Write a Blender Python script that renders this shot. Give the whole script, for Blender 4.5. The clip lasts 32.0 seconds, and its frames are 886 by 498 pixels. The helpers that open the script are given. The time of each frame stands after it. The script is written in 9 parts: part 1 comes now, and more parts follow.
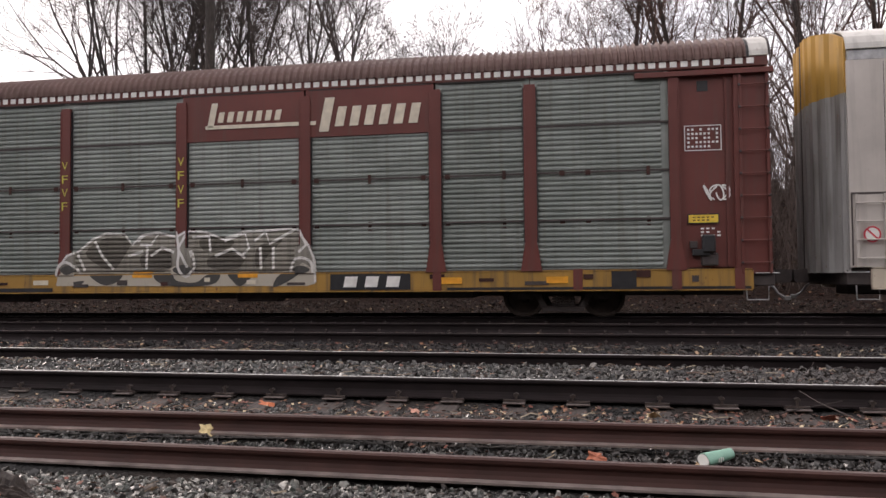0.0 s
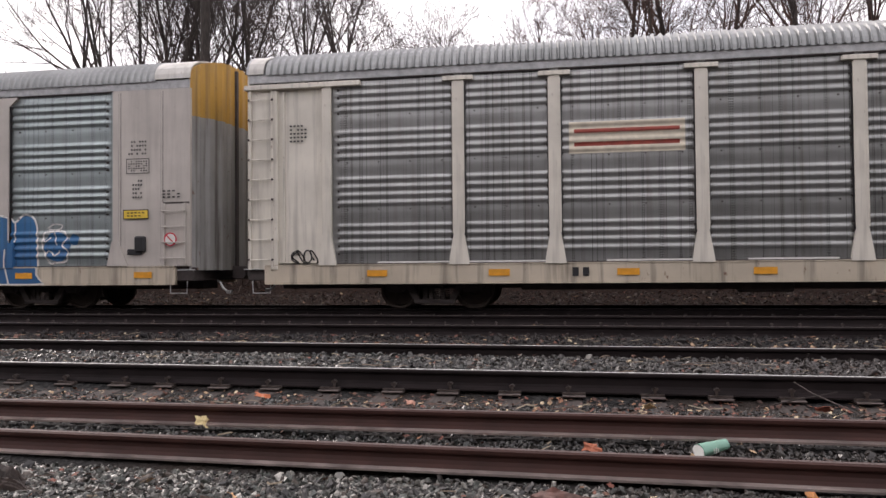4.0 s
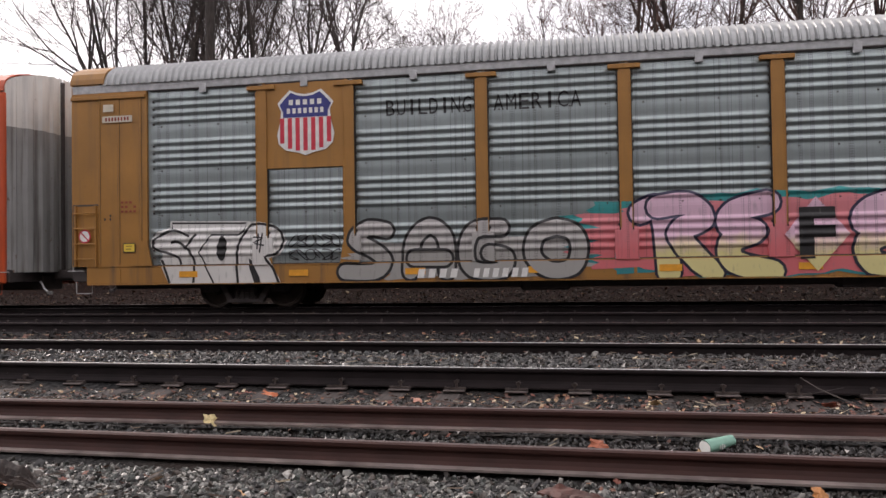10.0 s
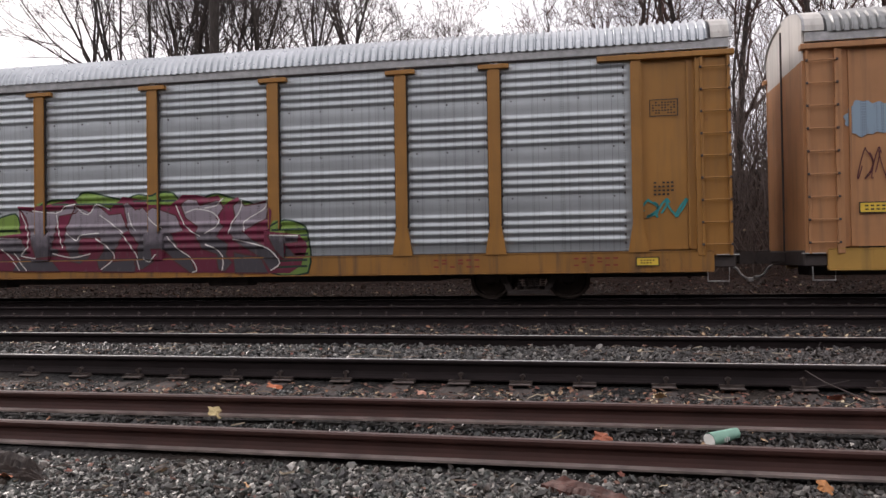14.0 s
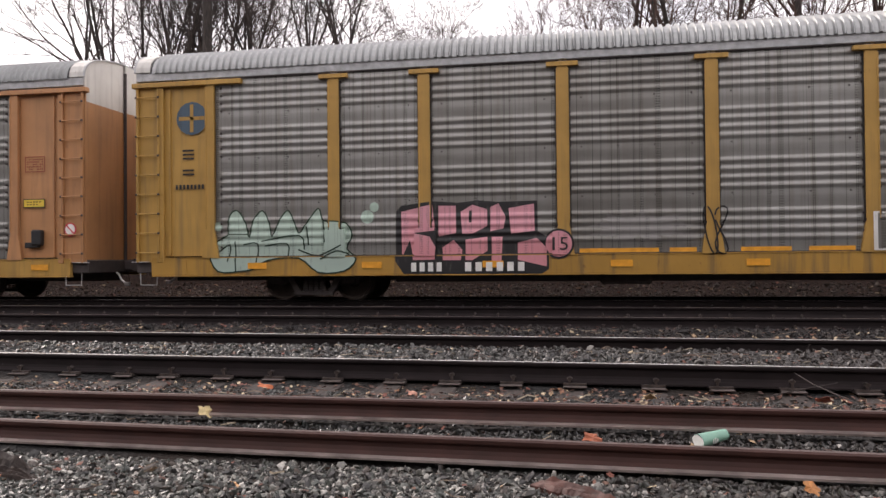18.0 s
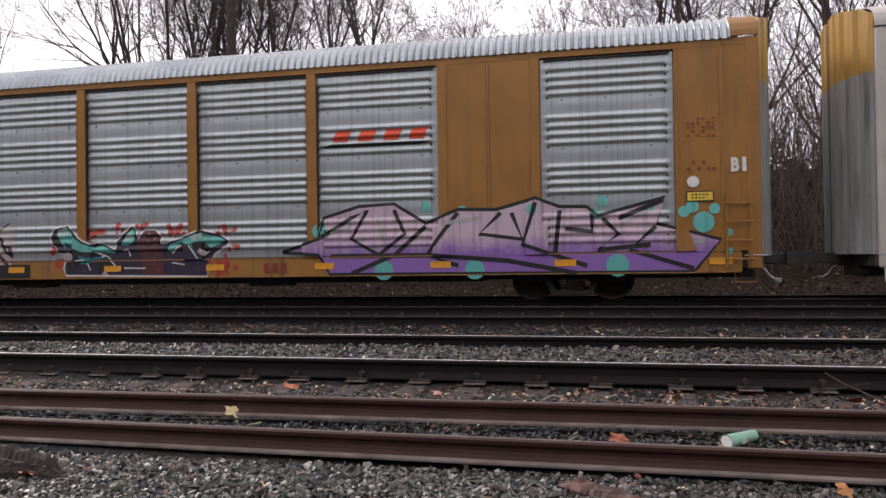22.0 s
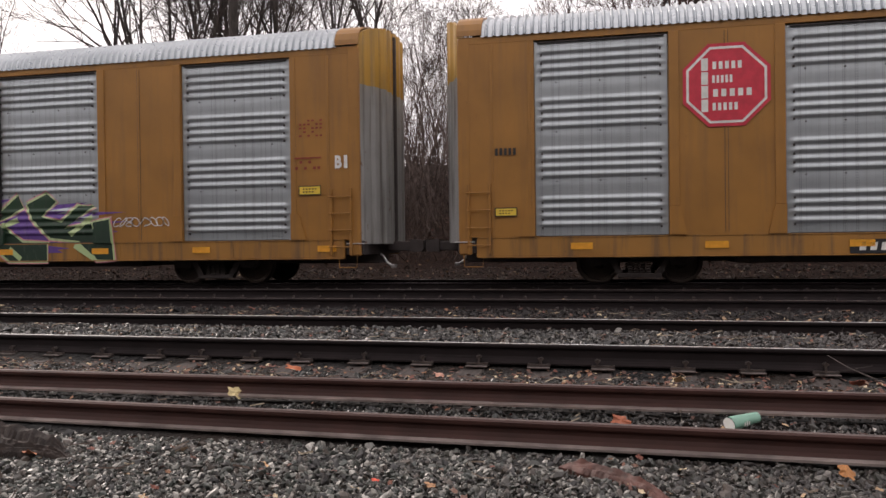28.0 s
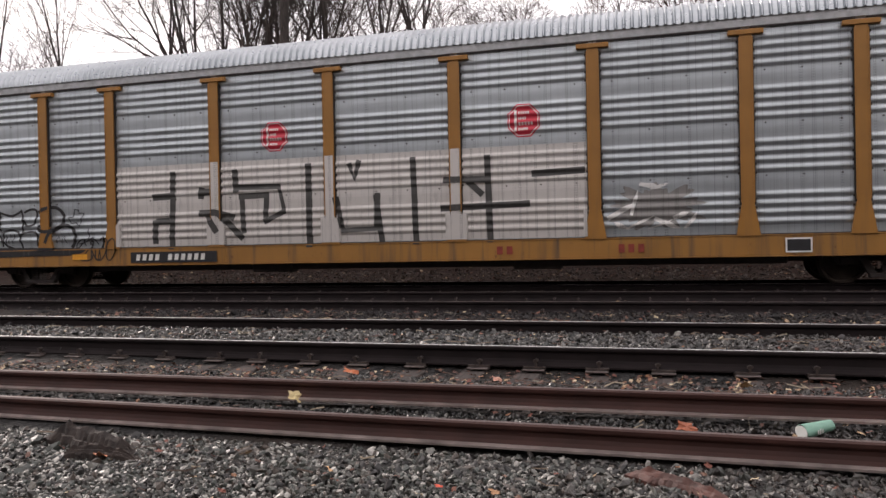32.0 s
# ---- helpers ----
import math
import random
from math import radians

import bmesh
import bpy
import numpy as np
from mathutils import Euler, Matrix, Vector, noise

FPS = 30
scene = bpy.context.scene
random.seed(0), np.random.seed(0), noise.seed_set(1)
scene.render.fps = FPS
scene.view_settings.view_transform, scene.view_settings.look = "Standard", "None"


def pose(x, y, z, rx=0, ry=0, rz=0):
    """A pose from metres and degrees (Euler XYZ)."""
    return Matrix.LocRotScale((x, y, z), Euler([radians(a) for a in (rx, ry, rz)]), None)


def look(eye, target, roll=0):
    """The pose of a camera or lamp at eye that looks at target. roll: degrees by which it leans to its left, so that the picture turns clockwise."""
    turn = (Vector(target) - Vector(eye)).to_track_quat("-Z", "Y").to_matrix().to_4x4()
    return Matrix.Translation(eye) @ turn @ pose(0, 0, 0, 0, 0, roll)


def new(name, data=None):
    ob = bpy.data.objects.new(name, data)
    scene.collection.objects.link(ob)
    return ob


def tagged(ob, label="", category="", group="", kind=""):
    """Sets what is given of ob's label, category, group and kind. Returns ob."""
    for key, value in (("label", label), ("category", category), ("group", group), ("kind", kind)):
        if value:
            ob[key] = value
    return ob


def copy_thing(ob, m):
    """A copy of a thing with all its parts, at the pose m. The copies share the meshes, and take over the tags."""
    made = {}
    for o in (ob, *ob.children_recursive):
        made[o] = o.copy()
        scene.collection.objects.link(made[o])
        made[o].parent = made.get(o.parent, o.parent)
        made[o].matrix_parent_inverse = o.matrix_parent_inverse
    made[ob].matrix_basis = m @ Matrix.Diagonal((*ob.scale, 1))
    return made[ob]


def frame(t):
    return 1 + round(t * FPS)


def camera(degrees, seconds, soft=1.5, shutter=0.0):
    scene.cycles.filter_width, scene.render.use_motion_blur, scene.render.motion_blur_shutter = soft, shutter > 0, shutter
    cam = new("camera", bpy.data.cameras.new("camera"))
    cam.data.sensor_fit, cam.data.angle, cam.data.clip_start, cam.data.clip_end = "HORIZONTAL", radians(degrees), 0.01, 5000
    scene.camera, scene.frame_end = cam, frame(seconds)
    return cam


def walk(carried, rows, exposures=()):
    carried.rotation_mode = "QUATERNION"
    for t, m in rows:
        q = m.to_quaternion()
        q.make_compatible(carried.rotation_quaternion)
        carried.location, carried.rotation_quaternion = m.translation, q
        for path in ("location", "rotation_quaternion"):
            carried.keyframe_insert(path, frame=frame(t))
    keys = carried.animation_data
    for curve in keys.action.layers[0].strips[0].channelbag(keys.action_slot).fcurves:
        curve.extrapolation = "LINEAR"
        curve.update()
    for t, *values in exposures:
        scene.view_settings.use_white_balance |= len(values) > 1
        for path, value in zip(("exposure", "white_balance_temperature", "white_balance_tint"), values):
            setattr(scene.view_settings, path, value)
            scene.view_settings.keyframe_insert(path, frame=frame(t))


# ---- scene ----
LENS = 61.0
cam = camera(LENS, 32.0, soft=1.5, shutter=0.0)
PATH = [
    (0.0, pose(-0.004, 0.006, 0.887, 91.935, 0.515, 10.265)),
    (0.5, pose(-0.008, 0.005, 0.885, 91.924, 0.542, 10.316)),
    (1.0, pose(-0.012, -0.005, 0.888, 92.167, 0.426, 10.306)),
    (1.5, pose(-0.014, -0.006, 0.890, 92.209, 0.304, 10.153)),
    (2.0, pose(-0.014, 0.002, 0.886, 91.786, 0.337, 9.913)),
    (2.5, pose(-0.006, 0.012, 0.880, 91.303, 0.537, 9.802)),
    (3.0, pose(-0.005, 0.015, 0.882, 91.210, 0.612, 9.926)),
    (3.5, pose(-0.007, 0.014, 0.881, 91.361, 0.393, 10.053)),
    (5.5, pose(0.008, 0.021, 0.880, 91.230, 1.318, 9.688)),
    (6.0, pose(0.006, 0.012, 0.884, 91.162, 1.398, 9.894)),
    (6.5, pose(0.004, 0.016, 0.879, 91.123, 1.337, 9.801)),
    (7.0, pose(0.002, 0.007, 0.881, 91.112, 1.298, 9.825)),
    (7.5, pose(0.003, 0.005, 0.884, 91.369, 1.251, 10.051)),
    (8.0, pose(0.002, -0.001, 0.886, 91.594, 1.042, 10.309)),
    (8.5, pose(-0.001, -0.004, 0.885, 91.660, 0.716, 10.340)),
    (9.0, pose(0.001, 0.006, 0.879, 91.300, 0.666, 10.207)),
    (9.5, pose(0.007, 0.009, 0.881, 90.973, 0.897, 10.173)),
    (10.0, pose(0.000, -0.002, 0.882, 91.193, 0.867, 10.414)),
    (10.5, pose(-0.006, -0.007, 0.883, 91.356, 0.743, 10.424)),
    (11.0, pose(-0.011, -0.011, 0.883, 91.362, 0.578, 10.347)),
    (11.5, pose(-0.013, -0.014, 0.882, 91.144, 0.629, 10.429)),
    (12.0, pose(-0.009, -0.012, 0.880, 91.074, 0.866, 10.512)),
    (12.5, pose(-0.002, -0.007, 0.880, 91.064, 1.061, 10.594)),
    (13.0, pose(0.005, 0.002, 0.879, 90.812, 1.186, 10.731)),
    (13.5, pose(0.001, 0.003, 0.880, 90.662, 1.066, 10.897)),
    (14.0, pose(0.001, 0.005, 0.878, 90.682, 0.872, 10.755)),
    (14.5, pose(-0.006, -0.002, 0.877, 90.726, 0.614, 10.504)),
    (15.0, pose(-0.003, 0.001, 0.877, 90.870, 0.392, 10.306)),
    (15.5, pose(0.003, -0.003, 0.879, 91.123, 0.175, 10.262)),
    (17.5, pose(0.009, -0.003, 0.875, 90.845, 0.577, 10.056)),
    (18.0, pose(0.009, -0.003, 0.877, 90.730, 0.522, 10.178)),
    (18.5, pose(0.004, -0.005, 0.875, 90.679, 0.419, 10.176)),
    (19.0, pose(-0.001, -0.004, 0.872, 90.541, 0.488, 10.309)),
    (19.5, pose(0.007, 0.001, 0.872, 90.146, 0.785, 10.280)),
    (20.0, pose(0.016, 0.019, 0.868, 89.764, 1.022, 10.436)),
    (20.5, pose(0.015, 0.020, 0.872, 89.780, 1.137, 10.947)),
    (21.0, pose(0.008, 0.008, 0.875, 90.215, 1.100, 11.605)),
    (21.5, pose(0.002, -0.002, 0.877, 90.648, 0.903, 11.827)),
    (22.0, pose(0.002, 0.002, 0.878, 90.739, 0.841, 11.949)),
    (22.5, pose(0.002, -0.004, 0.881, 91.156, 0.604, 12.291)),
    (23.0, pose(-0.003, -0.017, 0.884, 91.792, 0.114, 12.479)),
    (23.5, pose(-0.006, -0.019, 0.885, 92.145, -0.190, 12.863)),
    (24.0, pose(-0.014, -0.026, 0.884, 92.115, -0.355, 13.101)),
    (24.5, pose(-0.014, -0.028, 0.882, 91.726, -0.320, 12.965)),
    (25.0, pose(-0.014, -0.018, 0.879, 91.120, -0.066, 12.939)),
    (25.5, pose(-0.009, -0.006, 0.874, 90.585, 0.260, 13.060)),
    (27.5, pose(-0.007, 0.010, 0.866, 89.885, 0.474, 12.311)),
    (28.0, pose(-0.000, 0.022, 0.866, 89.482, 0.716, 12.172)),
    (28.5, pose(0.006, 0.023, 0.868, 89.270, 0.819, 12.111)),
    (29.0, pose(-0.004, 0.007, 0.864, 89.635, 0.508, 12.240)),
    (29.5, pose(-0.008, 0.002, 0.869, 89.965, 0.272, 12.376)),
    (30.0, pose(-0.013, -0.010, 0.869, 90.456, 0.188, 12.340)),
    (30.5, pose(-0.008, -0.013, 0.874, 90.630, 0.320, 12.979)),
    (31.0, pose(-0.019, 0.018, 0.870, 90.216, 0.601, 13.337)),
    (31.5, pose(-0.042, 0.038, 0.876, 89.907, 1.168, 13.407)),
    (32.0, pose(-0.072, 0.032, 0.882, 89.662, 1.173, 15.819)),
]
EXPOSURES = [(t, s, k, 19) for t, s, k in ((0, 0.33, 6800), (2, 0.33, 6550), (6, 0.35, 6800), (8, 0.08, 6800), (10, 0.25, 6700), (12, 0.15, 6600), (14, 0.15, 6700), (15, 0.1, 6900), (18, 0.45, 6800), (20, 0.5, 6800), (21, 0.5, 6700), (22, 0.2, 6600), (23, 0.28, 6550), (24, -0.1, 6200), (25, 0.0, 6300), (28, 0.12, 6950), (30, 0.05, 6850), (31, -0.1, 6850), (32, 0.2, 6850))]
walk(cam, PATH, EXPOSURES)

# ---- light: bright overcast sky, weak wide sun behind the train ----
SUN_EL, SUN_AZ = 32.0, 150.0
world = bpy.data.worlds.new("overcast")
scene.world = world
world.use_nodes = True
wt = world.node_tree
wt.nodes.clear()
w_out = wt.nodes.new("ShaderNodeOutputWorld")
w_bg = wt.nodes.new("ShaderNodeBackground")
w_sky = wt.nodes.new("ShaderNodeTexSky")
w_sky.sky_type = "NISHITA"
w_sky.sun_disc = False
w_sky.sun_elevation = radians(SUN_EL)
w_sky.sun_rotation = radians(90 - SUN_AZ)
w_sky.dust_density = 3.0
w_gain = wt.nodes.new("ShaderNodeMix")
w_gain.data_type = "RGBA"
w_gain.blend_type = "MULTIPLY"
w_gain.inputs[0].default_value = 1.0
w_gain.inputs[7].default_value = (0.1, 0.1, 0.1, 1)
w_co = wt.nodes.new("ShaderNodeTexCoord")
w_map = wt.nodes.new("ShaderNodeMapping")
w_map.inputs["Scale"].default_value = (1.0, 1.0, 2.6)
w_noise = wt.nodes.new("ShaderNodeTexNoise")
w_noise.inputs["Scale"].default_value = 3.2
w_noise.inputs["Detail"].default_value = 6.0
w_ramp = wt.nodes.new("ShaderNodeValToRGB")
w_ramp.color_ramp.elements[0].position = 0.36
w_ramp.color_ramp.elements[0].color = (0.86, 0.88, 0.93, 1)
w_ramp.color_ramp.elements[1].position = 0.6
w_ramp.color_ramp.elements[1].color = (1.3, 1.3, 1.3, 1)
w_mix = wt.nodes.new("ShaderNodeMix")
w_mix.data_type = "RGBA"
w_mix.inputs[0].default_value = 0.92
wt.links.new(w_sky.outputs[0], w_gain.inputs[6])
wt.links.new(w_co.outputs["Generated"], w_map.inputs["Vector"])
wt.links.new(w_map.outputs[0], w_noise.inputs["Vector"])
wt.links.new(w_noise.outputs[0], w_ramp.inputs[0])
wt.links.new(w_gain.outputs[2], w_mix.inputs[6])
wt.links.new(w_ramp.outputs[0], w_mix.inputs[7])
wt.links.new(w_mix.outputs[2], w_bg.inputs[0])
wt.links.new(w_bg.outputs[0], w_out.inputs[0])
w_bg.inputs[1].default_value = 1.15
sun_data = bpy.data.lights.new("sun", "SUN")
sun_data.energy = 1.5
sun_data.angle = radians(11)
sun_data.color = (1.0, 0.95, 0.88)
sun = new("sun", sun_data)
sun.matrix_world = look((30 * math.cos(radians(SUN_AZ)), 30 * math.sin(radians(SUN_AZ)), 30 * math.tan(radians(SUN_EL))), (0, 0, 0))
scene.view_settings.exposure = 0.0

# ---- materials ----


def mat_base(name):
    m = bpy.data.materials.new(name)
    m.use_nodes = True
    nt = m.node_tree
    bsdf = nt.nodes["Principled BSDF"]
    return m, nt, bsdf


def noise_at(nt, scale, detail=4.0, stretch=(1, 1, 1), coord="Object", rough=0.55):
    co = nt.nodes.new("ShaderNodeTexCoord")
    mp = nt.nodes.new("ShaderNodeMapping")
    mp.inputs["Scale"].default_value = stretch
    n = nt.nodes.new("ShaderNodeTexNoise")
    n.inputs["Scale"].default_value = scale
    n.inputs["Detail"].default_value = detail
    n.inputs["Roughness"].default_value = rough
    nt.links.new(co.outputs[coord], mp.inputs["Vector"])
    nt.links.new(mp.outputs[0], n.inputs["Vector"])
    return n.outputs[0]


def ramp(nt, fac, a, b, ca=(0, 0, 0, 1), cb=(1, 1, 1, 1)):
    r = nt.nodes.new("ShaderNodeValToRGB")
    r.color_ramp.elements[0].position, r.color_ramp.elements[0].color = a, ca
    r.color_ramp.elements[1].position, r.color_ramp.elements[1].color = b, cb
    nt.links.new(fac, r.inputs[0])
    return r.outputs[0]


def mix(nt, fac, a, b, blend="MIX"):
    m = nt.nodes.new("ShaderNodeMix")
    m.data_type, m.blend_type = "RGBA", blend
    for sock, v in ((m.inputs[0], fac), (m.inputs[6], a), (m.inputs[7], b)):
        if isinstance(v, (int, float)):
            sock.default_value = v
        elif isinstance(v, tuple):
            sock.default_value = v if len(v) == 4 else (*v, 1)
        else:
            nt.links.new(v, sock)
    return m.outputs[2]


def math_node(nt, op, a, b=0.0):
    m = nt.nodes.new("ShaderNodeMath")
    m.operation = op
    for sock, v in ((m.inputs[0], a), (m.inputs[1], b)):
        if isinstance(v, (int, float)):
            sock.default_value = v
        else:
            nt.links.new(v, sock)
    return m.outputs[0]


def bump(nt, bsdf, height, strength=0.3, distance=0.01):
    b = nt.nodes.new("ShaderNodeBump")
    b.inputs["Strength"].default_value = strength
    b.inputs["Distance"].default_value = distance
    nt.links.new(height, b.inputs["Height"])
    nt.links.new(b.outputs[0], bsdf.inputs["Normal"])


def shade(c, k):
    return tuple(max(0.0, v * k) for v in c[:3])


def car_paint(name, color, rough=0.5, grime_dim=0.5, rust=0.3):
    """Weathered railway enamel: faded patches, vertical dirt streaks, rusty spots."""
    m, nt, bsdf = mat_base(name)
    big = ramp(nt, noise_at(nt, 0.7, 5), 0.35, 0.7)
    base = mix(nt, big, shade(color, 0.82), shade(color, 1.12))
    streak = ramp(nt, noise_at(nt, 1.0, 7, (7, 7, 0.45)), 0.5, 0.78)
    base = mix(nt, math_node(nt, "MULTIPLY", streak, grime_dim), base, (0.07, 0.055, 0.045))
    spots = ramp(nt, noise_at(nt, 9.0, 8, (1, 1, 0.6)), 0.66, 0.74)
    base = mix(nt, math_node(nt, "MULTIPLY", spots, rust), base, (0.13, 0.05, 0.025))
    nt.links.new(base, bsdf.inputs["Base Color"])
    bsdf.inputs["Roughness"].default_value = rough
    bump(nt, bsdf, noise_at(nt, 14, 5), 0.12, 0.004)
    return m


Z_PAN0 = 0.97


def hole_mask(nt, sep, shift):
    """Small drain holes: dotted columns that come in clusters."""
    col = nt.nodes.new("ShaderNodeTexNoise")
    col.noise_dimensions = "1D"
    col.inputs["Scale"].default_value = 9.0
    col.inputs["Detail"].default_value = 3.0
    nt.links.new(math_node(nt, "ADD", sep.outputs[0], shift), col.inputs["W"])
    columns = ramp(nt, col.outputs[0], 0.53, 0.59)
    row = math_node(nt, "SINE", math_node(nt, "MULTIPLY", sep.outputs[2], 130.0))
    fine = math_node(nt, "SINE", math_node(nt, "MULTIPLY", sep.outputs[0], 210.0))
    spots = math_node(nt, "MULTIPLY", math_node(nt, "GREATER_THAN", row, -0.25), math_node(nt, "GREATER_THAN", fine, -0.2))
    return math_node(nt, "MULTIPLY", spots, columns)


def panel_metal(name, light, dark, metal=0.55, rough=0.42, holes=0.6, brown=0.2):
    """Galvanised perforated steel: dull spangle, columns of small drain holes, runs of dirt."""
    m, nt, bsdf = mat_base(name)
    co = nt.nodes.new("ShaderNodeTexCoord")
    info = nt.nodes.new("ShaderNodeObjectInfo")
    sep = nt.nodes.new("ShaderNodeSeparateXYZ")
    nt.links.new(co.outputs["Object"], sep.inputs[0])
    tone = math_node(nt, "ADD", math_node(nt, "MULTIPLY", noise_at(nt, 0.9, 6, (1, 1, 2.2)), 0.75), math_node(nt, "MULTIPLY", info.outputs["Random"], 0.3))
    base = mix(nt, ramp(nt, tone, 0.3, 0.75), dark, light)
    runs = ramp(nt, noise_at(nt, 1.0, 8, (9, 9, 0.35)), 0.5, 0.76)
    base = mix(nt, math_node(nt, "MULTIPLY", runs, brown), base, (0.12, 0.085, 0.06))
    shift = math_node(nt, "MULTIPLY", info.outputs["Random"], 37.0)
    dots = math_node(nt, "MULTIPLY", hole_mask(nt, sep, shift), holes)
    base = mix(nt, dots, base, (0.035, 0.033, 0.03))
    nt.links.new(base, bsdf.inputs["Base Color"])
    bsdf.inputs["Metallic"].default_value = metal
    nt.links.new(math_node(nt, "ADD", math_node(nt, "MULTIPLY", noise_at(nt, 6, 4), 0.25), rough - 0.12), bsdf.inputs["Roughness"])
    bump(nt, bsdf, noise_at(nt, 3.0, 4), 0.15, 0.01)
    return m


def plain(name, color, rough=0.6, metal=0.0, vary=0.25, scale=6.0, relief=0.15):
    m, nt, bsdf = mat_base(name)
    n = noise_at(nt, scale, 6)
    nt.links.new(mix(nt, ramp(nt, n, 0.3, 0.7), shade(color, 1 - vary), shade(color, 1 + vary)), bsdf.inputs["Base Color"])
    bsdf.inputs["Roughness"].default_value = rough
    bsdf.inputs["Metallic"].default_value = metal
    bump(nt, bsdf, noise_at(nt, scale * 4, 6), relief, 0.005)
    return m


def spray(name, low, high, z0=0.6, z1=2.1, rough=0.55):
    """Spray paint that fades from one colour at the foot of the piece to another at its top."""
    m, nt, bsdf = mat_base(name)
    co = nt.nodes.new("ShaderNodeTexCoord")
    sep = nt.nodes.new("ShaderNodeSeparateXYZ")
    nt.links.new(co.outputs["Object"], sep.inputs[0])
    n = noise_at(nt, 3.5, 6)
    h = math_node(nt, "ADD", math_node(nt, "DIVIDE", math_node(nt, "SUBTRACT", sep.outputs[2], z0), z1 - z0), math_node(nt, "MULTIPLY", math_node(nt, "SUBTRACT", n, 0.5), 0.6))
    base = mix(nt, ramp(nt, h, 0.3, 0.7), low, high)
    worn = ramp(nt, noise_at(nt, 5, 8, (2.5, 2.5, 0.7)), 0.58, 0.72)
    base = mix(nt, math_node(nt, "MULTIPLY", worn, 0.35), base, (0.16, 0.15, 0.14))
    # the panel's small holes stay open under the paint
    base = mix(nt, math_node(nt, "MULTIPLY", math_node(nt, "MULTIPLY", hole_mask(nt, sep, 0.0), 0.6), math_node(nt, "GREATER_THAN", sep.outputs[2], Z_PAN0)), base, (0.03, 0.028, 0.026))
    nt.links.new(base, bsdf.inputs["Base Color"])
    bsdf.inputs["Roughness"].default_value = rough
    return m


def per_island(name, colors, rough=0.8, relief=0.3, scale=60.0, metal=0.0):
    """Each loose piece of the mesh takes its own colour from a row of tones."""
    m, nt, bsdf = mat_base(name)
    geo = nt.nodes.new("ShaderNodeNewGeometry")
    r = nt.nodes.new("ShaderNodeValToRGB")
    r.color_ramp.interpolation = "CONSTANT"
    while len(r.color_ramp.elements) < len(colors):
        r.color_ramp.elements.new(0.5)
    for i, c in enumerate(colors):
        r.color_ramp.elements[i].position = i / len(colors)
        r.color_ramp.elements[i].color = (*c, 1)
    nt.links.new(geo.outputs["Random Per Island"], r.inputs[0])
    n = noise_at(nt, scale, 5)
    base = mix(nt, 1.0, r.outputs[0], mix(nt, ramp(nt, n, 0.25, 0.75), (0.62, 0.62, 0.62), (1.2, 1.2, 1.2)), "MULTIPLY")
    nt.links.new(base, bsdf.inputs["Base Color"])
    bsdf.inputs["Roughness"].default_value = rough
    bsdf.inputs["Metallic"].default_value = metal
    bump(nt, bsdf, n, relief, 0.004)
    return m


M_DARK = plain("undergear_black", (0.055, 0.044, 0.042), 0.75)
M_WHEEL = plain("wheel_steel", (0.06, 0.045, 0.038), 0.55, 0.5)
M_RUST = plain("rail_rust", (0.013, 0.0088, 0.009), 0.75, 0.0, 0.35, 3.0)
M_RUST_RED = plain("loose_rail_rust", (0.045, 0.017, 0.013), 0.6, 0.0, 0.3, 3.0)
M_SHINE = plain("polished_rail_head", (0.85, 0.84, 0.83), 0.4, 0.9, 0.15, 8.0, 0.05)
M_SHINE_DULL = plain("dull_rail_head", (0.26, 0.22, 0.2), 0.34, 0.8, 0.25, 8.0, 0.08)
M_HEAD_RED = plain("loose_rail_head", (0.12, 0.085, 0.078), 0.42, 0.4, 0.25, 8.0, 0.08)
# far paler than the rust: sky glint on the foot put into the colour
M_FOOT_GLINT = plain("loose_rail_foot_glint", (0.5, 0.42, 0.39), 0.3, 0.75, 0.35, 5.0, 0.1)
M_PLATE = plain("tie_plate_steel", (0.13, 0.108, 0.1), 0.4, 0.6, 0.4, 20.0)
M_BLACK = plain("black_paint", (0.018, 0.018, 0.02), 0.5, 0, 0.3)
M_WHITE = plain("white_paint", (0.74, 0.73, 0.7), 0.5, 0, 0.12)
M_YELLOW = plain("reflector_amber", (0.74, 0.33, 0.03), 0.45, 0, 0.2)
M_LABELYEL = plain("label_yellow", (0.75, 0.52, 0.06), 0.5, 0, 0.1)
M_RED = plain("logo_red", (0.58, 0.035, 0.06), 0.5, 0, 0.15)
M_BLUE = plain("logo_blue", (0.035, 0.04, 0.2), 0.5, 0, 0.15)
M_ORANGERED = plain("logo_orange_red", (0.7, 0.08, 0.03), 0.5, 0, 0.15)
M_CREAM = plain("faded_cream", (0.62, 0.56, 0.45), 0.6, 0, 0.15)
M_TEXT_MAROON = plain("dark_red_stencil", (0.25, 0.04, 0.025), 0.6)
M_ENDGREY = car_paint("end_door_grey", (0.3, 0.295, 0.285), 0.5, 1.0, 1.0)
M_EAVE = plain("galvanised_eave", (0.42, 0.425, 0.43), 0.5, 0.3)
M_HOSE = plain("hose_fitting", (0.5, 0.5, 0.5), 0.4, 0.7)

for rough_one, level in ((M_RUST, 0.22), (M_DARK, 0.5), (M_RUST_RED, 0.3)):
    rough_one.node_tree.nodes["Principled BSDF"].inputs["Specular IOR Level"].default_value = level

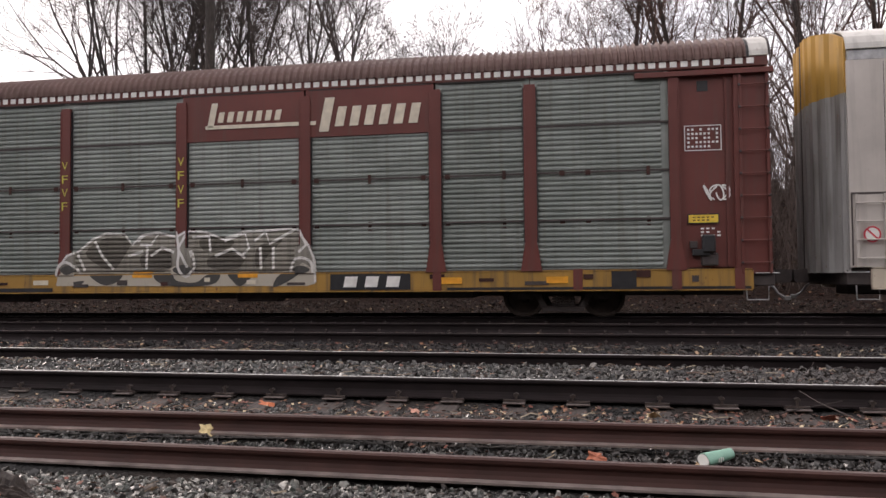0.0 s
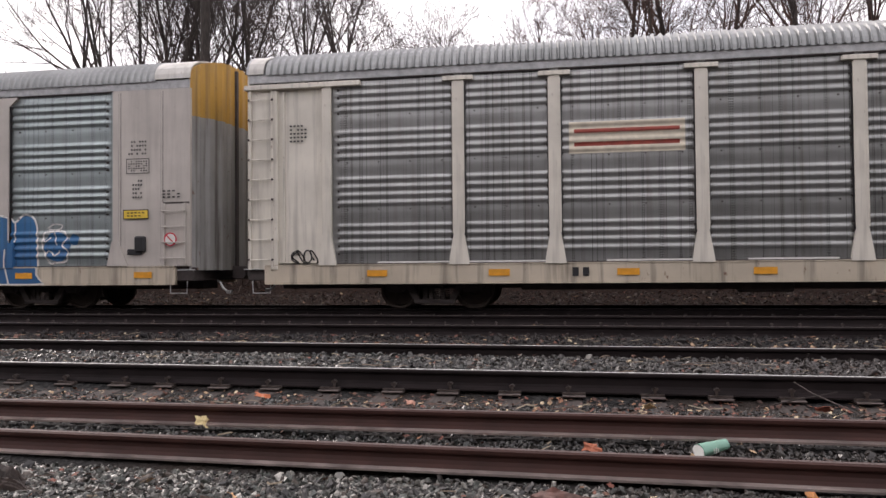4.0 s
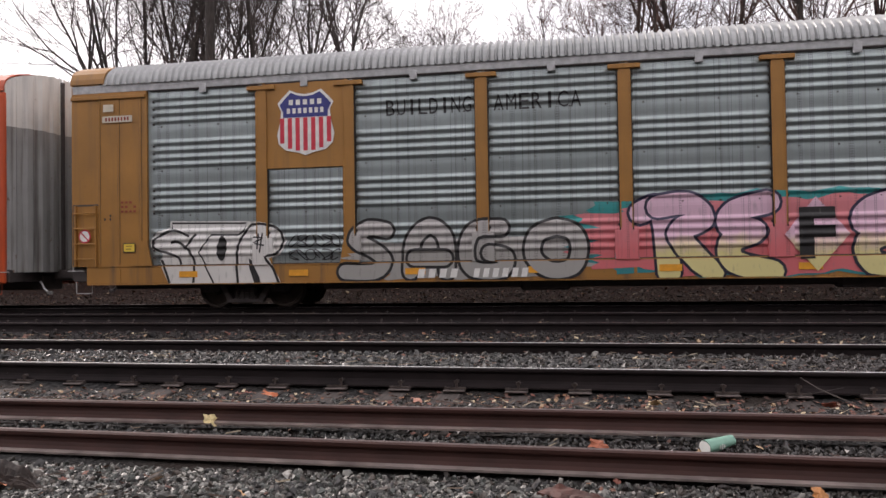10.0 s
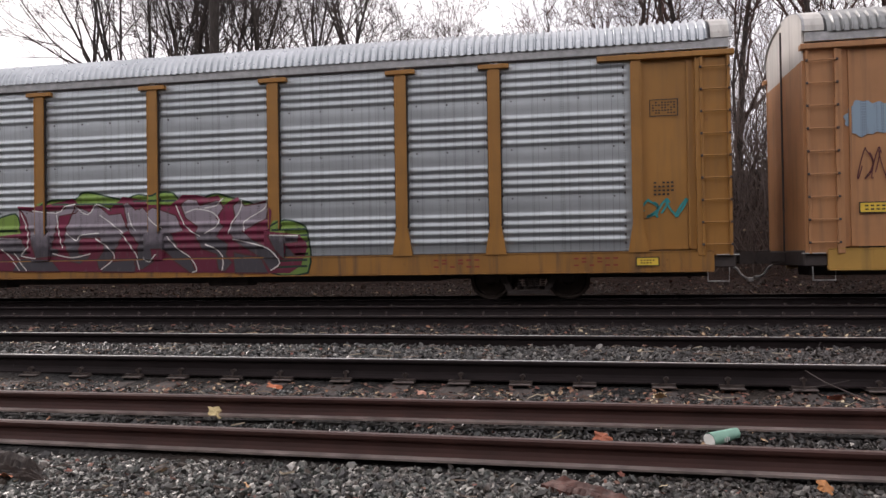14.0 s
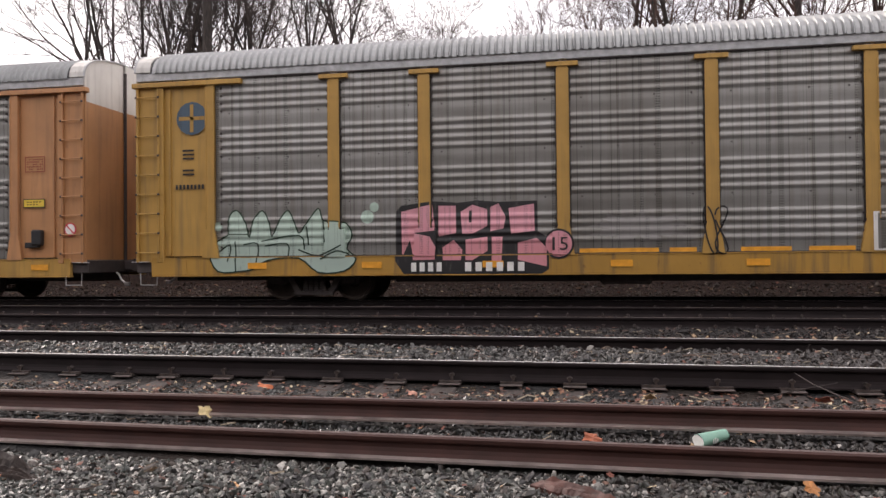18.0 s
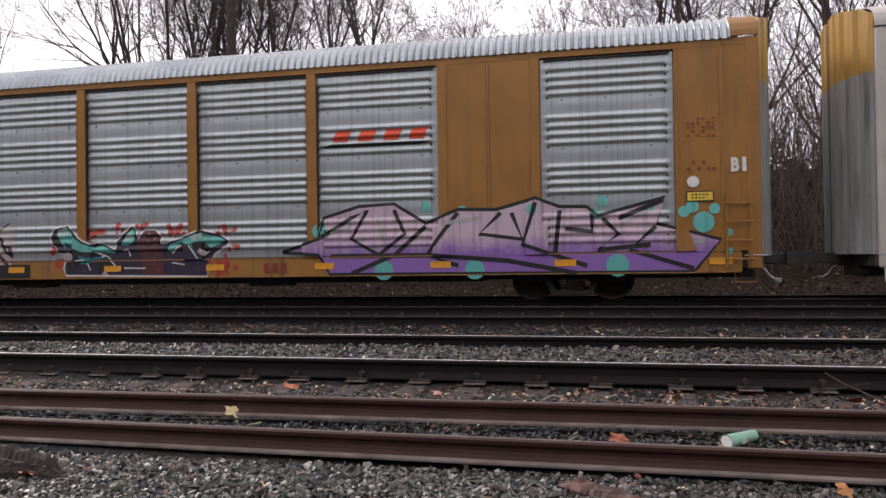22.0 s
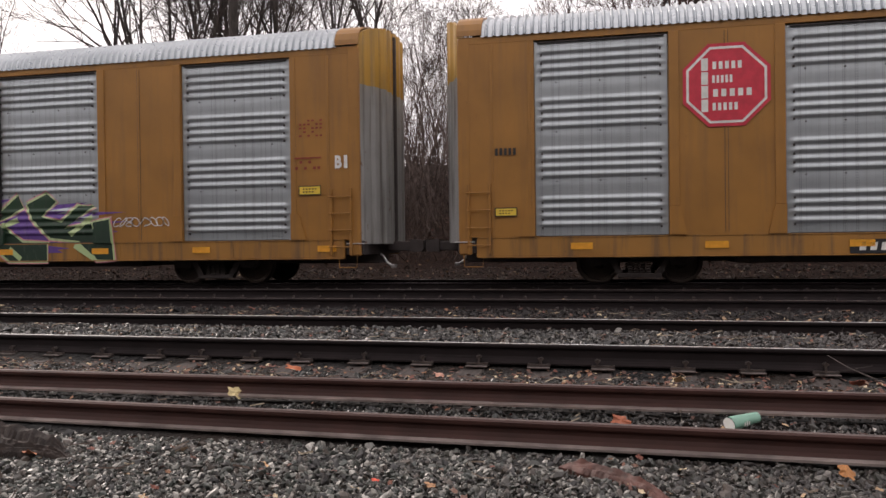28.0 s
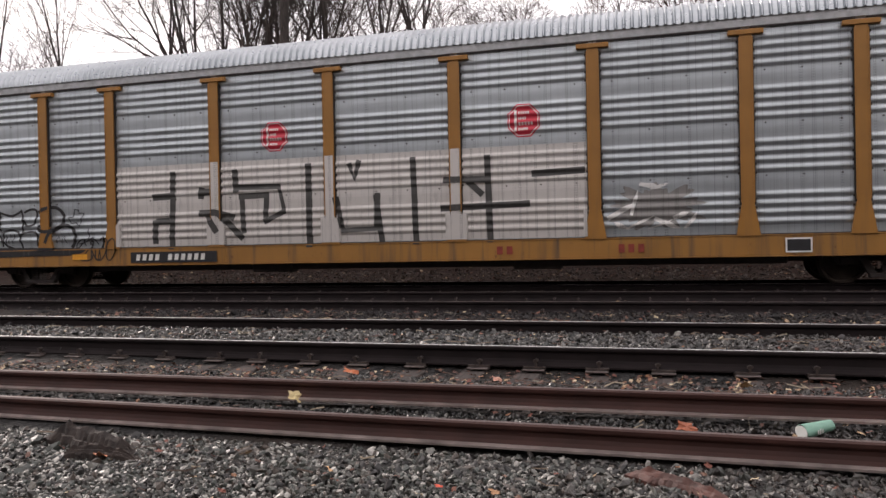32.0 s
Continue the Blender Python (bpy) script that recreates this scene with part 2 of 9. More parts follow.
C_TAN = (0.36, 0.17, 0.036)
PAINTS = {
    "maroon": car_paint("oxide_maroon", (0.13, 0.031, 0.024), 0.55, 0.5, 0.2),
    "white": car_paint("dull_white_enamel", (0.53, 0.49, 0.45), 0.5, 0.22, 0.12),
    "cream": car_paint("soiled_white_enamel", (0.72, 0.68, 0.6), 0.5, 0.45, 0.5),
    "orange": car_paint("bright_orange_enamel", (0.52, 0.07, 0.013), 0.48, 0.4, 0.25),
    "orangesill": car_paint("scuffed_orange_sill", (0.47, 0.07, 0.016), 0.55, 0.9, 0.8),
    "tansill": car_paint("soiled_yellow_sill", (0.34, 0.16, 0.034), 0.55, 0.9, 0.8),
    "whitesill": car_paint("soiled_white_sill", (0.5, 0.46, 0.42), 0.55, 0.85, 0.9),
    "tan": car_paint("harvest_yellow_enamel", C_TAN, 0.5, 0.38, 0.25),
    "tan2": car_paint("mustard_enamel", (0.34, 0.155, 0.03), 0.5, 0.3, 0.2),
    "peach": car_paint("sunfaded_orange_yellow", (0.47, 0.23, 0.1), 0.55, 0.4, 0.25),
    "yellow": car_paint("old_yellow_enamel", (0.45, 0.26, 0.06), 0.52, 0.5, 0.35),
    "sillyel": car_paint("yellow_side_sill", (0.4, 0.22, 0.04), 0.55, 0.9, 0.6),
    "endwhite": car_paint("white_door_top", (0.66, 0.64, 0.6), 0.5, 0.35, 0.3),
    "endpeeling": car_paint("peeling_cream_end_top", (0.56, 0.5, 0.4), 0.55, 0.85, 1.0),
    "stainedsill": car_paint("rust_stained_yellow_sill", (0.36, 0.2, 0.04), 0.6, 1.0, 1.0),
    "creamsill": car_paint("grimy_cream_sill", (0.55, 0.48, 0.38), 0.55, 0.85, 0.9),
    "endamber": car_paint("amber_door_top", (0.45, 0.25, 0.04), 0.5, 0.6, 0.5),
}
PANELS = {
    "bright": panel_metal("galvanised_clean", (0.49, 0.53, 0.55), (0.37, 0.4, 0.418), 0.72, 0.46, 0.45, 0.12),
    "silver": panel_metal("galvanised_bright", (0.41, 0.475, 0.505), (0.3, 0.35, 0.372), 0.75, 0.38, 0.5, 0.14),
    "grey": panel_metal("galvanised_grey", (0.37, 0.42, 0.425), (0.26, 0.3, 0.3), 0.75, 0.43, 0.65, 0.22),
    "dull": panel_metal("galvanised_dull", (0.38, 0.385, 0.38), (0.22, 0.225, 0.22), 0.7, 0.34, 0.9, 0.4),
    "dark": panel_metal("galvanised_sooty", (0.31, 0.305, 0.29), (0.19, 0.182, 0.165), 0.6, 0.4, 0.92, 0.45),
    "green": panel_metal("galvanised_greenish", (0.34, 0.37, 0.35), (0.19, 0.215, 0.2), 0.4, 0.5, 0.0, 0.4),
}
ROOFS = {
    "silver": panel_metal("roof_bright", (0.52, 0.55, 0.575), (0.33, 0.36, 0.38), 0.85, 0.3, 0.0, 0.08),
    "grey": panel_metal("roof_grey", (0.36, 0.37, 0.37), (0.23, 0.24, 0.24), 0.6, 0.4, 0.0, 0.2),
    "brown": panel_metal("roof_rusted", (0.13, 0.075, 0.065), (0.07, 0.038, 0.034), 0.2, 0.6, 0.0, 0.5),
}

# ---- helpers for building ----


def link_mesh(name, me, parent=None, label=""):
    ob = new(name, me)
    ob.parent = parent
    if label:
        ob["label"] = label
    return ob


def part(name, bm, material, parent, label=""):
    me = bpy.data.meshes.new(name)
    bm.to_mesh(me)
    bm.free()
    for mm in material if isinstance(material, (list, tuple)) else [material]:
        me.materials.append(mm)
    return link_mesh(name, me, parent, label)


def add_box(bm, x0, x1, y0, y1, z0, z1, bevel=0.0, mi=0):
    vs = [bm.verts.new(p) for p in ((x0, y0, z0), (x1, y0, z0), (x1, y1, z0), (x0, y1, z0), (x0, y0, z1), (x1, y0, z1), (x1, y1, z1), (x0, y1, z1))]
    fs = [bm.faces.new([vs[i] for i in q]) for q in ((3, 2, 1, 0), (4, 5, 6, 7), (0, 1, 5, 4), (1, 2, 6, 5), (2, 3, 7, 6), (3, 0, 4, 7))]
    for f in fs:
        f.material_index = mi
    if bevel:
        es = list({e for f in fs for e in f.edges})
        bmesh.ops.bevel(bm, geom=es, offset=bevel, segments=1, affect="EDGES", clamp_overlap=True)
    return bm


def box_bm(*a, **k):
    return add_box(bmesh.new(), *a, **k)


def add_tube(bm, pts, r, sides=6, mi=0):
    rings = []
    pts = [Vector(p) for p in pts]
    for i, p in enumerate(pts):
        d = (pts[min(i + 1, len(pts) - 1)] - pts[max(i - 1, 0)]).normalized()
        a = d.cross(Vector((0.31, 0.17, 0.93))).normalized()
        b = d.cross(a)
        rr = r[i] if isinstance(r, (list, tuple)) else r
        rings.append([bm.verts.new(p + rr * (math.cos(t) * a + math.sin(t) * b)) for t in [2 * math.pi * k / sides for k in range(sides)]])
    for q, w in zip(rings, rings[1:]):
        for k in range(sides):
            bm.faces.new((q[k], q[(k + 1) % sides], w[(k + 1) % sides], w[k])).material_index = mi
    for end in (rings[0][::-1], rings[-1]):
        bm.faces.new(end).material_index = mi
    return bm


def add_prism(bm, outline, y0, y1):
    """Outline in x, z pushed from y0 to y1."""
    n = len(outline)
    a = [bm.verts.new((x, y0, z)) for x, z in outline]
    b = [bm.verts.new((x, y1, z)) for x, z in outline]
    bm.faces.new(a)
    bm.faces.new(b[::-1])
    for i in range(n):
        bm.faces.new((a[i], b[i], b[(i + 1) % n], a[(i + 1) % n]))
    return bm


def fast_mesh(name, verts, faces_flat, sides):
    """A mesh from number arrays, all faces with the same number of sides."""
    me = bpy.data.meshes.new(name)
    nf = len(faces_flat) // sides
    me.vertices.add(len(verts))
    me.vertices.foreach_set("co", np.asarray(verts, dtype=np.float32).ravel())
    me.loops.add(len(faces_flat))
    me.loops.foreach_set("vertex_index", np.asarray(faces_flat, dtype=np.int32))
    me.polygons.add(nf)
    me.polygons.foreach_set("loop_start", np.arange(nf, dtype=np.int32) * sides)
    me.polygons.foreach_set("use_smooth", np.zeros(nf, dtype=bool))
    me.update(calc_edges=True)
    return me


# glyph outlines of the built-in font, fat and fatter, made before the scene fills up
GLYPH_OFFSETS = {"thin": 0.0, "fat": 0.045, "line": 0.085, "halo": 0.13, "mid": 0.058, "edge": 0.098}
GLYPHS = {}


def make_glyphs(letters):
    obs = []
    for ch in letters:
        for key, off in GLYPH_OFFSETS.items():
            cu = bpy.data.curves.new("glyph", "FONT")
            cu.body, cu.offset, cu.resolution_u, cu.fill_mode = ch, off, 2, "FRONT"
            obs.append((ch, key, new("glyph", cu)))
    deps = bpy.context.evaluated_depsgraph_get()
    deps.update()
    for ch, key, ob in obs:
        me = ob.evaluated_get(deps).to_mesh()
        co = np.array([v.co[:2] for v in me.vertices])
        GLYPHS[ch, key] = (co, [tuple(p.vertices) for p in me.polygons])
        ob.evaluated_get(deps).to_mesh_clear()
    for ch, key, ob in obs:
        cu = ob.data
        bpy.data.objects.remove(ob)
        bpy.data.curves.remove(cu)


make_glyphs("ABCDEFGHIKLMNOPRSTUVWZ#otar15")

# ---- the railcar's side: plan of posts, panels and ribs ----
SIDE = 1.5
POSTS_A = [-8.9, -6.98, -4.2, -1.4, 1.4, 4.2, 6.98, 8.9]
POSTS_B = [-4.15, -1.38, 1.38, 4.15]
Z_SILL0, Z_SILL1, Z_PAN1, Z_EAVE = 0.56, 0.93, 4.79, 4.97
RIB_SHAPE = [(-0.07, 0.0), (-0.055, 0.006), (-0.036, 0.024), (-0.016, 0.038), (0.002, 0.042), (0.022, 0.036), (0.042, 0.02), (0.058, 0.006), (0.07, 0.0)]
RIB_HEADS = {"ribbed": 4.6, "worn": 4.64}
FINE = [1.0 + 0.1005 * j for j in range(37)]


def panel_profile(kind):
    """Heights and depths up a panel, from its foot to its head."""
    pts = [(Z_PAN0, 0.0)]
    if kind == "fine":
        for z in FINE:
            pts += [(z, 0.0), (z + 0.025, 0.026), (z + 0.055, 0.028), (z + 0.085, 0.0)]
    else:
        for k in (3, 2, 1, 0):
            head = RIB_HEADS[kind] - 0.972 * k
            for j in (3, 2, 1, 0):
                pts += [(head - 0.165 * j + dz, d * (0.5 if kind == "worn" else 0.85)) for dz, d in RIB_SHAPE]
            # a shallow swelling in the plain band under the next group
            if k:
                pts += [(head + 0.1, 0.0), (head + 0.17, 0.004), (head + 0.26, 0.009), (head + 0.32, 0.007), (head + 0.38, 0.001)]
    pts.append((Z_PAN1, 0.0))
    return [p for p in pts if Z_PAN0 <= p[0] <= Z_PAN1]


PROFILES = {k: panel_profile(k) for k in ("ribbed", "worn", "fine")}
PANEL_MESHES = {}


def panel_mesh(width, z0, z1, kind, material):
    key = (round(width, 3), z0, z1, kind, material.name)
    if key in PANEL_MESHES:
        return PANEL_MESHES[key]
    bm = bmesh.new()
    prof = [(z, d) for z, d in PROFILES[kind] if z0 < z < z1]
    prof = [(z0, 0.0)] + prof + [(z1, 0.0)]
    w = width / 2
    cols = [(-w, 0.0), (-w + 0.125, 0.0), (-w + 0.16, 1.0), (w - 0.16, 1.0), (w - 0.125, 0.0), (w, 0.0)]
    grid = [[bm.verts.new((x, -SIDE + 0.045 - d * k, z)) for x, k in cols] for z, d in prof]
    for a, b in zip(grid, grid[1:]):
        for i in range(len(cols) - 1):
            bm.faces.new((a[i], a[i + 1], b[i + 1], b[i])).smooth = kind != "fine"
    add_box(bm, -w, w, -SIDE + 0.06, -SIDE + 0.085, z0, z1)
    # rows of fixing bolts in the flat bands
    bolts = [1.93, 2.87, 3.8] if kind == "fine" else [RIB_HEADS[kind] - 0.62 - 0.972 * k for k in range(3)]
    if kind == "fine":
        for z in bolts:
            if z0 < z < z1:
                add_box(bm, -w, w, -SIDE + 0.005, -SIDE + 0.05, z - 0.018, z + 0.018, 0, 1)
    else:
        # fastenings along both edges, one at each rib
        for k in range(16):
            z = RIB_HEADS[kind] - 0.972 * (k // 4) - 0.165 * (k % 4) - 0.07
            for x in (0.135 - w, w - 0.135):
                if z0 + 0.05 < z < z1 - 0.05:
                    add_box(bm, x - 0.016, x + 0.016, -SIDE + 0.012, -SIDE + 0.05, z - 0.02, z + 0.02, 0, 1)
    n = max(3, round(width / 0.75))
    for z in bolts:
        for k in range(n):
            x = -w + width * (k + 0.5) / n
            if z0 + 0.05 < z < z1 - 0.05:
                add_box(bm, x - 0.014, x + 0.014, -SIDE + 0.022, -SIDE + 0.05, z - 0.014, z + 0.014, 0, 1)
    me = bpy.data.meshes.new("side_panel")
    bm.to_mesh(me)
    bm.free()
    me.materials.append(material)
    me.materials.append(M_DARK)
    PANEL_MESHES[key] = me
    return me


def rib_depth(z, kind):
    prof = PROFILES[kind]
    for (za, da), (zb, db) in zip(prof, prof[1:]):
        if za <= z <= zb:
            return da + (db - da) * (z - za) / max(1e-6, zb - za)
    return 0.0


def panel_kind(spec):
    return "fine" if spec["kind"] == "S" else ("worn" if spec["panel"] in ("dull", "dark") else "ribbed")


class Side:
    """Where the near side of a car stands out, for paint that lies on it."""

    def __init__(self, spec):
        self.spec = spec
        self.kind = panel_kind(spec)
        self.posts = POSTS_B + [-8.85, -6.97, 6.97, 8.85] if spec["kind"] == "B" else POSTS_A
        self.half = 0.1 if spec["kind"] == "B" else 0.11
        self.flat = []
        if spec["kind"] == "B":
            self.flat = [(-13.1, -11.5, 9), (-8.95, -6.87, 9), (6.87, 8.95, 9), (11.5, 13.1, 9)]
        else:
            self.flat = [(-13.5, -11.57, 9), (11.57, 13.5, 9)]

    def out(self, x, z):
        if z < Z_SILL1 + 0.001:
            return 0.006
        if z > Z_PAN1 + 0.03:
            return 0.012
        for p in self.posts:
            if abs(x - p) < (0.226 if z < 1.5 else self.half):
                return 0.05 if z < 1.5 and self.spec["kind"] == "B" else 0.034
        for a, b, top in self.flat:
            if a <= x <= b:
                return 0.012 if self.spec["kind"] in "BC" else -0.05
        for a, b, z0, z1 in self.spec.get("boards", []):
            if a <= x <= b and z0 <= z <= z1:
                return 0.012
        return -0.045 + rib_depth(z, self.kind)

    def cuts(self, x0, x1, z0, z1):
        xs, zs = [], []
        for p in self.posts:
            for e in (p - self.half, p + self.half, p - 0.226, p + 0.226):
                xs += [e - 0.003, e + 0.003]
        for a, b, _ in self.flat:
            for e in (a, b):
                xs += [e - 0.003, e + 0.003]
        zs = [Z_SILL1, Z_SILL1 + 0.008, 1.497, 1.503, Z_PAN1 + 0.027, Z_PAN1 + 0.033] + [z for z, _ in PROFILES[self.kind] if z > Z_PAN0 + 0.01]
        return [x for x in xs if x0 < x < x1], [z for z in zs if z0 < z < z1]


def lay(name, side, parent, bm, material, lift, label="", conform=True):
    """Lay a flat figure, drawn in x and z, on the side of a car as a coat of paint."""
    if not bm.verts:
        bm.free()
        return None
    xs = [v.co.x for v in bm.verts]
    zs = [v.co.z for v in bm.verts]
    if conform:
        cx, cz = side.cuts(min(xs), max(xs), min(zs), max(zs))
        for x in cx:
            bmesh.ops.bisect_plane(bm, geom=bm.verts[:] + bm.edges[:] + bm.faces[:], plane_co=(x, 0, 0), plane_no=(1, 0, 0))
        for z in cz:
            bmesh.ops.bisect_plane(bm, geom=bm.verts[:] + bm.edges[:] + bm.faces[:], plane_co=(0, 0, z), plane_no=(0, 0, 1))
        for v in bm.verts:
            v.co.y = -SIDE - side.out(v.co.x, v.co.z) - lift + v.co.y
    else:
        mx, mz = (min(xs) + max(xs)) / 2, (min(zs) + max(zs)) / 2
        d = side.out(mx, mz)
        for v in bm.verts:
            v.co.y = -SIDE - d - lift + v.co.y
    return part(name, bm, material, parent, label)


def glyph_into(bm, ch, key, x0, x1, z0, z1, turn=0.0, lean=0.0, dy=0.0):
    """One letter of the built-in font, stretched to a box."""
    co, polys = GLYPHS[ch, key]
    ref = GLYPHS[ch, "thin"][0]
    lo, hi = ref.min(0), ref.max(0)
    s = np.array([(x1 - x0) / max(0.12, hi[0] - lo[0]), (z1 - z0) / max(0.12, hi[1] - lo[1])])
    p = (co - (lo + hi) / 2) * s
    p[:, 0] += lean * p[:, 1]
    c, q = math.cos(turn), math.sin(turn)
    vs = [bm.verts.new(((x0 + x1) / 2 + c * a - q * b, dy, (z0 + z1) / 2 + q * a + c * b)) for a, b in p]
    for f in polys:
        try:
            bm.faces.new([vs[i] for i in f])
        except ValueError:
            pass


def graffiti(side, car, word, box, fill, line, halo=None, lean=0.0, rng=None, overlap=1.12, label="", jitter=1.0, name="graffiti", heavy=False):
    x0, x1, z0, z1 = box
    rng = rng or random.Random(len(word) * 7 + int(abs(x0) * 10))
    n = len(word)
    cell = (x1 - x0) / n
    keys = ("halo", "edge", "mid") if heavy else ("halo", "line", "fat")
    layers = ([(keys[0], halo, 0.004)] if halo else []) + [(keys[1], line, 0.007), (keys[2], fill, 0.0085)]
    plan = []
    for i, ch in enumerate(word):
        cx = x0 + cell * (i + 0.5)
        w = cell * overlap * (0.8 if ch not in "I1" else 0.45)
        up = rng.uniform(-0.04, 0.06) * (z1 - z0) * jitter
        plan.append((ch, cx - w / 2, cx + w / 2, z0 + 0.08 * (z1 - z0) + up, z1 - 0.08 * (z1 - z0) + up, rng.uniform(-0.1, 0.1) * jitter))
    for key, material, lift in layers:
        for k, (ch, a, b, c, d, turn) in enumerate(plan):
            bm = bmesh.new()
            glyph_into(bm, ch, key, a, b, c, d, turn, lean, -0.003 * k)
            lay(name if key == keys[2] else name + "_outline", side, car, bm, material, lift, label if key == keys[2] else "")


def lettering(side, car, word, box, material, lift=0.012, name="lettering", label="", conform=True, key="fat"):
    x0, x1, z0, z1 = box
    cell = (x1 - x0) / len(word)
    for i, ch in enumerate(word):
        w = cell * (0.8 if ch not in "I1" else 0.3)
        cx = x0 + cell * (i + 0.5)
        bm = bmesh.new()
        glyph_into(bm, ch, key, cx - w / 2, cx + w / 2, z0, z1)
        lay(name, side, car, bm, material, lift, label, conform)


def rects(side, car, boxes, material, lift=0.012, name="marking", label="", conform=False):
    for x0, x1, z0, z1 in boxes:
        bm = bmesh.new()
        bm.faces.new([bm.verts.new(p) for p in ((x0, 0, z0), (x1, 0, z0), (x1, 0, z1), (x0, 0, z1))])
        lay(name, side, car, bm, material, lift, label, conform)


def bars(side, car, box, n, material, lift=0.012, name="marking_bar", rows=1, fill=0.7, lean=0.0, conform=False, seed=1):
    """Unreadable or withheld writing: a row of plain bars."""
    x0, x1, z0, z1 = box
    rng = random.Random(seed + n)
    bm = bmesh.new()
    for r in range(rows):
        h = (z1 - z0) / rows
        za, zb = z0 + h * (r + 0.5 - fill / 2), z0 + h * (r + 0.5 + fill / 2)
        if rows == 1:
            za, zb = z0, z1
        c = (x1 - x0) / n
        for i in range(n):
            if rows > 1 and rng.random() < 0.22:
                continue
            a, b = x0 + c * (i + 0.18), x0 + c * (i + 0.78)
            k = lean * (zb - za)
            bm.faces.new([bm.verts.new(p) for p in ((a, 0, za), (b, 0, za), (b + k, 0, zb), (a + k, 0, zb))])
            if rows == 1:
                lay(name, side, car, bm, material, lift, "", conform)
                bm = bmesh.new()
    if rows > 1:
        tagged(lay("small_stencil", side, car, bm, material, lift, "", conform), kind="stuff")
    else:
        bm.free()


def frame_rects(x0, x1, z0, z1, w):
    return [(x0, x1, z0, z0 + w), (x0, x1, z1 - w, z1), (x0, x0 + w, z0 + w, z1 - w), (x1 - w, x1, z0 + w, z1 - w)]


def blob(side, car, box, material, lift, seed=1, bumps=9, rough=0.16, name="spray_cloud", label=""):
    """A lumpy sprayed patch behind letters."""
    x0, x1, z0, z1 = box
    rng = random.Random(seed)
    ph = [rng.uniform(0, 6.28) for _ in range(4)]
    cx, cz, a, b = (x0 + x1) / 2, (z0 + z1) / 2, (x1 - x0) / 2, (z1 - z0) / 2
    bm = bmesh.new()
    ring = []
    for i in range(120):
        t = 2 * math.pi * i / 120
        c, s = math.cos(t), math.sin(t)
        r = (abs(c) ** 3.2 + abs(s) ** 3.2) ** (-1 / 3.2)
        r *= 1 - rough * (0.5 + 0.5 * math.sin(bumps * t + ph[0])) * 0.6 - rough * 0.4 * (0.5 + 0.5 * math.sin((2 * bumps + 3) * t + ph[1]))
        ring.append(bm.verts.new((cx + a * c * r, 0, cz + b * s * r)))
    bm.faces.new(ring)
    bm.normal_update()
    bmesh.ops.triangulate(bm, faces=bm.faces[:])
    return lay(name, side, car, bm, material, lift, label)


def dots(side, car, where, material, lift, name="spray_dot"):
    for k, (x, z, r) in enumerate(where):
        bm = bmesh.new()
        bm.faces.new([bm.verts.new((x + r * math.cos(t), -0.0003 * k, z + r * math.sin(t))) for t in [i * math.pi / 8 for i in range(16)]])
        lay(name, side, car, bm, material, lift, "")


def ribbon(bm, pts, w, dy=0.0):
    pts = [Vector((p[0], p[1])) for p in pts]
    left, right = [], []
    for i, p in enumerate(pts):
        d = (pts[min(i + 1, len(pts) - 1)] - pts[max(i - 1, 0)])
        d = d.normalized() if d.length > 1e-6 else Vector((1, 0))
        nrm = Vector((-d.y, d.x)) * w / 2
        left.append(bm.verts.new((p.x + nrm.x, dy, p.y + nrm.y)))
        right.append(bm.verts.new((p.x - nrm.x, dy, p.y - nrm.y)))
    for i in range(len(pts) - 1):
        bm.faces.new((left[i], left[i + 1], right[i + 1], right[i]))


def scrawl(side, car, box, material, seed=1, n=6, w=0.03, lift=0.012, name="graffiti_tag", label=""):
    """Quick handwriting-like strokes of a spray can."""
    x0, x1, z0, z1 = box
    rng = random.Random(seed)
    bm = bmesh.new()
    for k in range(n):
        cx = x0 + (x1 - x0) * (k + 0.5) / n
        a, b = (x1 - x0) / n * 0.62, (z1 - z0) * 0.48
        p1, p2, p3 = rng.uniform(0, 6), rng.uniform(0, 6), rng.choice((1, 1, 2))
        turns = rng.uniform(0.7, 1.25)
        pts = [(cx + a * math.sin(p3 * 6.28 * turns * i / 18 + p1), (z0 + z1) / 2 + b * math.cos(6.28 * turns * i / 18 + p2)) for i in range(19)]
        ribbon(bm, pts, w, -0.0004 * k)
    return lay(name, side, car, bm, material, lift, label)


def spikes(side, car, box, material, seed=1, n=12, lift=0.011, name="graffiti_accent"):
    """Angular shards and arrows woven through a wild piece."""
    x0, x1, z0, z1 = box
    rng = random.Random(seed)
    for k in range(n):
        bm = bmesh.new()
        cx, cz = rng.uniform(x0, x1), rng.uniform(z0, z1)
        ln, t, w = rng.uniform(0.25, 0.75), rng.choice((0.3, -0.4, 1.2, 2.0, 0.9, 2.5)) + rng.uniform(-0.2, 0.2), rng.uniform(0.05, 0.13)
        d, q = Vector((math.cos(t), math.sin(t))), Vector((-math.sin(t), math.cos(t)))
        pts = [(-ln / 2, -w / 2), (ln * 0.2, -w / 2), (ln / 2, 0.0), (ln * 0.1, w / 2), (-ln / 2, w * 0.3)]
        vs = [bm.verts.new((cx + d.x * a + q.x * b, -0.0003 * k, min(z1, max(z0, cz + d.y * a + q.y * b)))) for a, b in pts]
        bm.faces.new(vs)
        lay(name, side, car, bm, material, lift, "")

# ---- ground and tracks ----
TRAIN_Y = 16.45


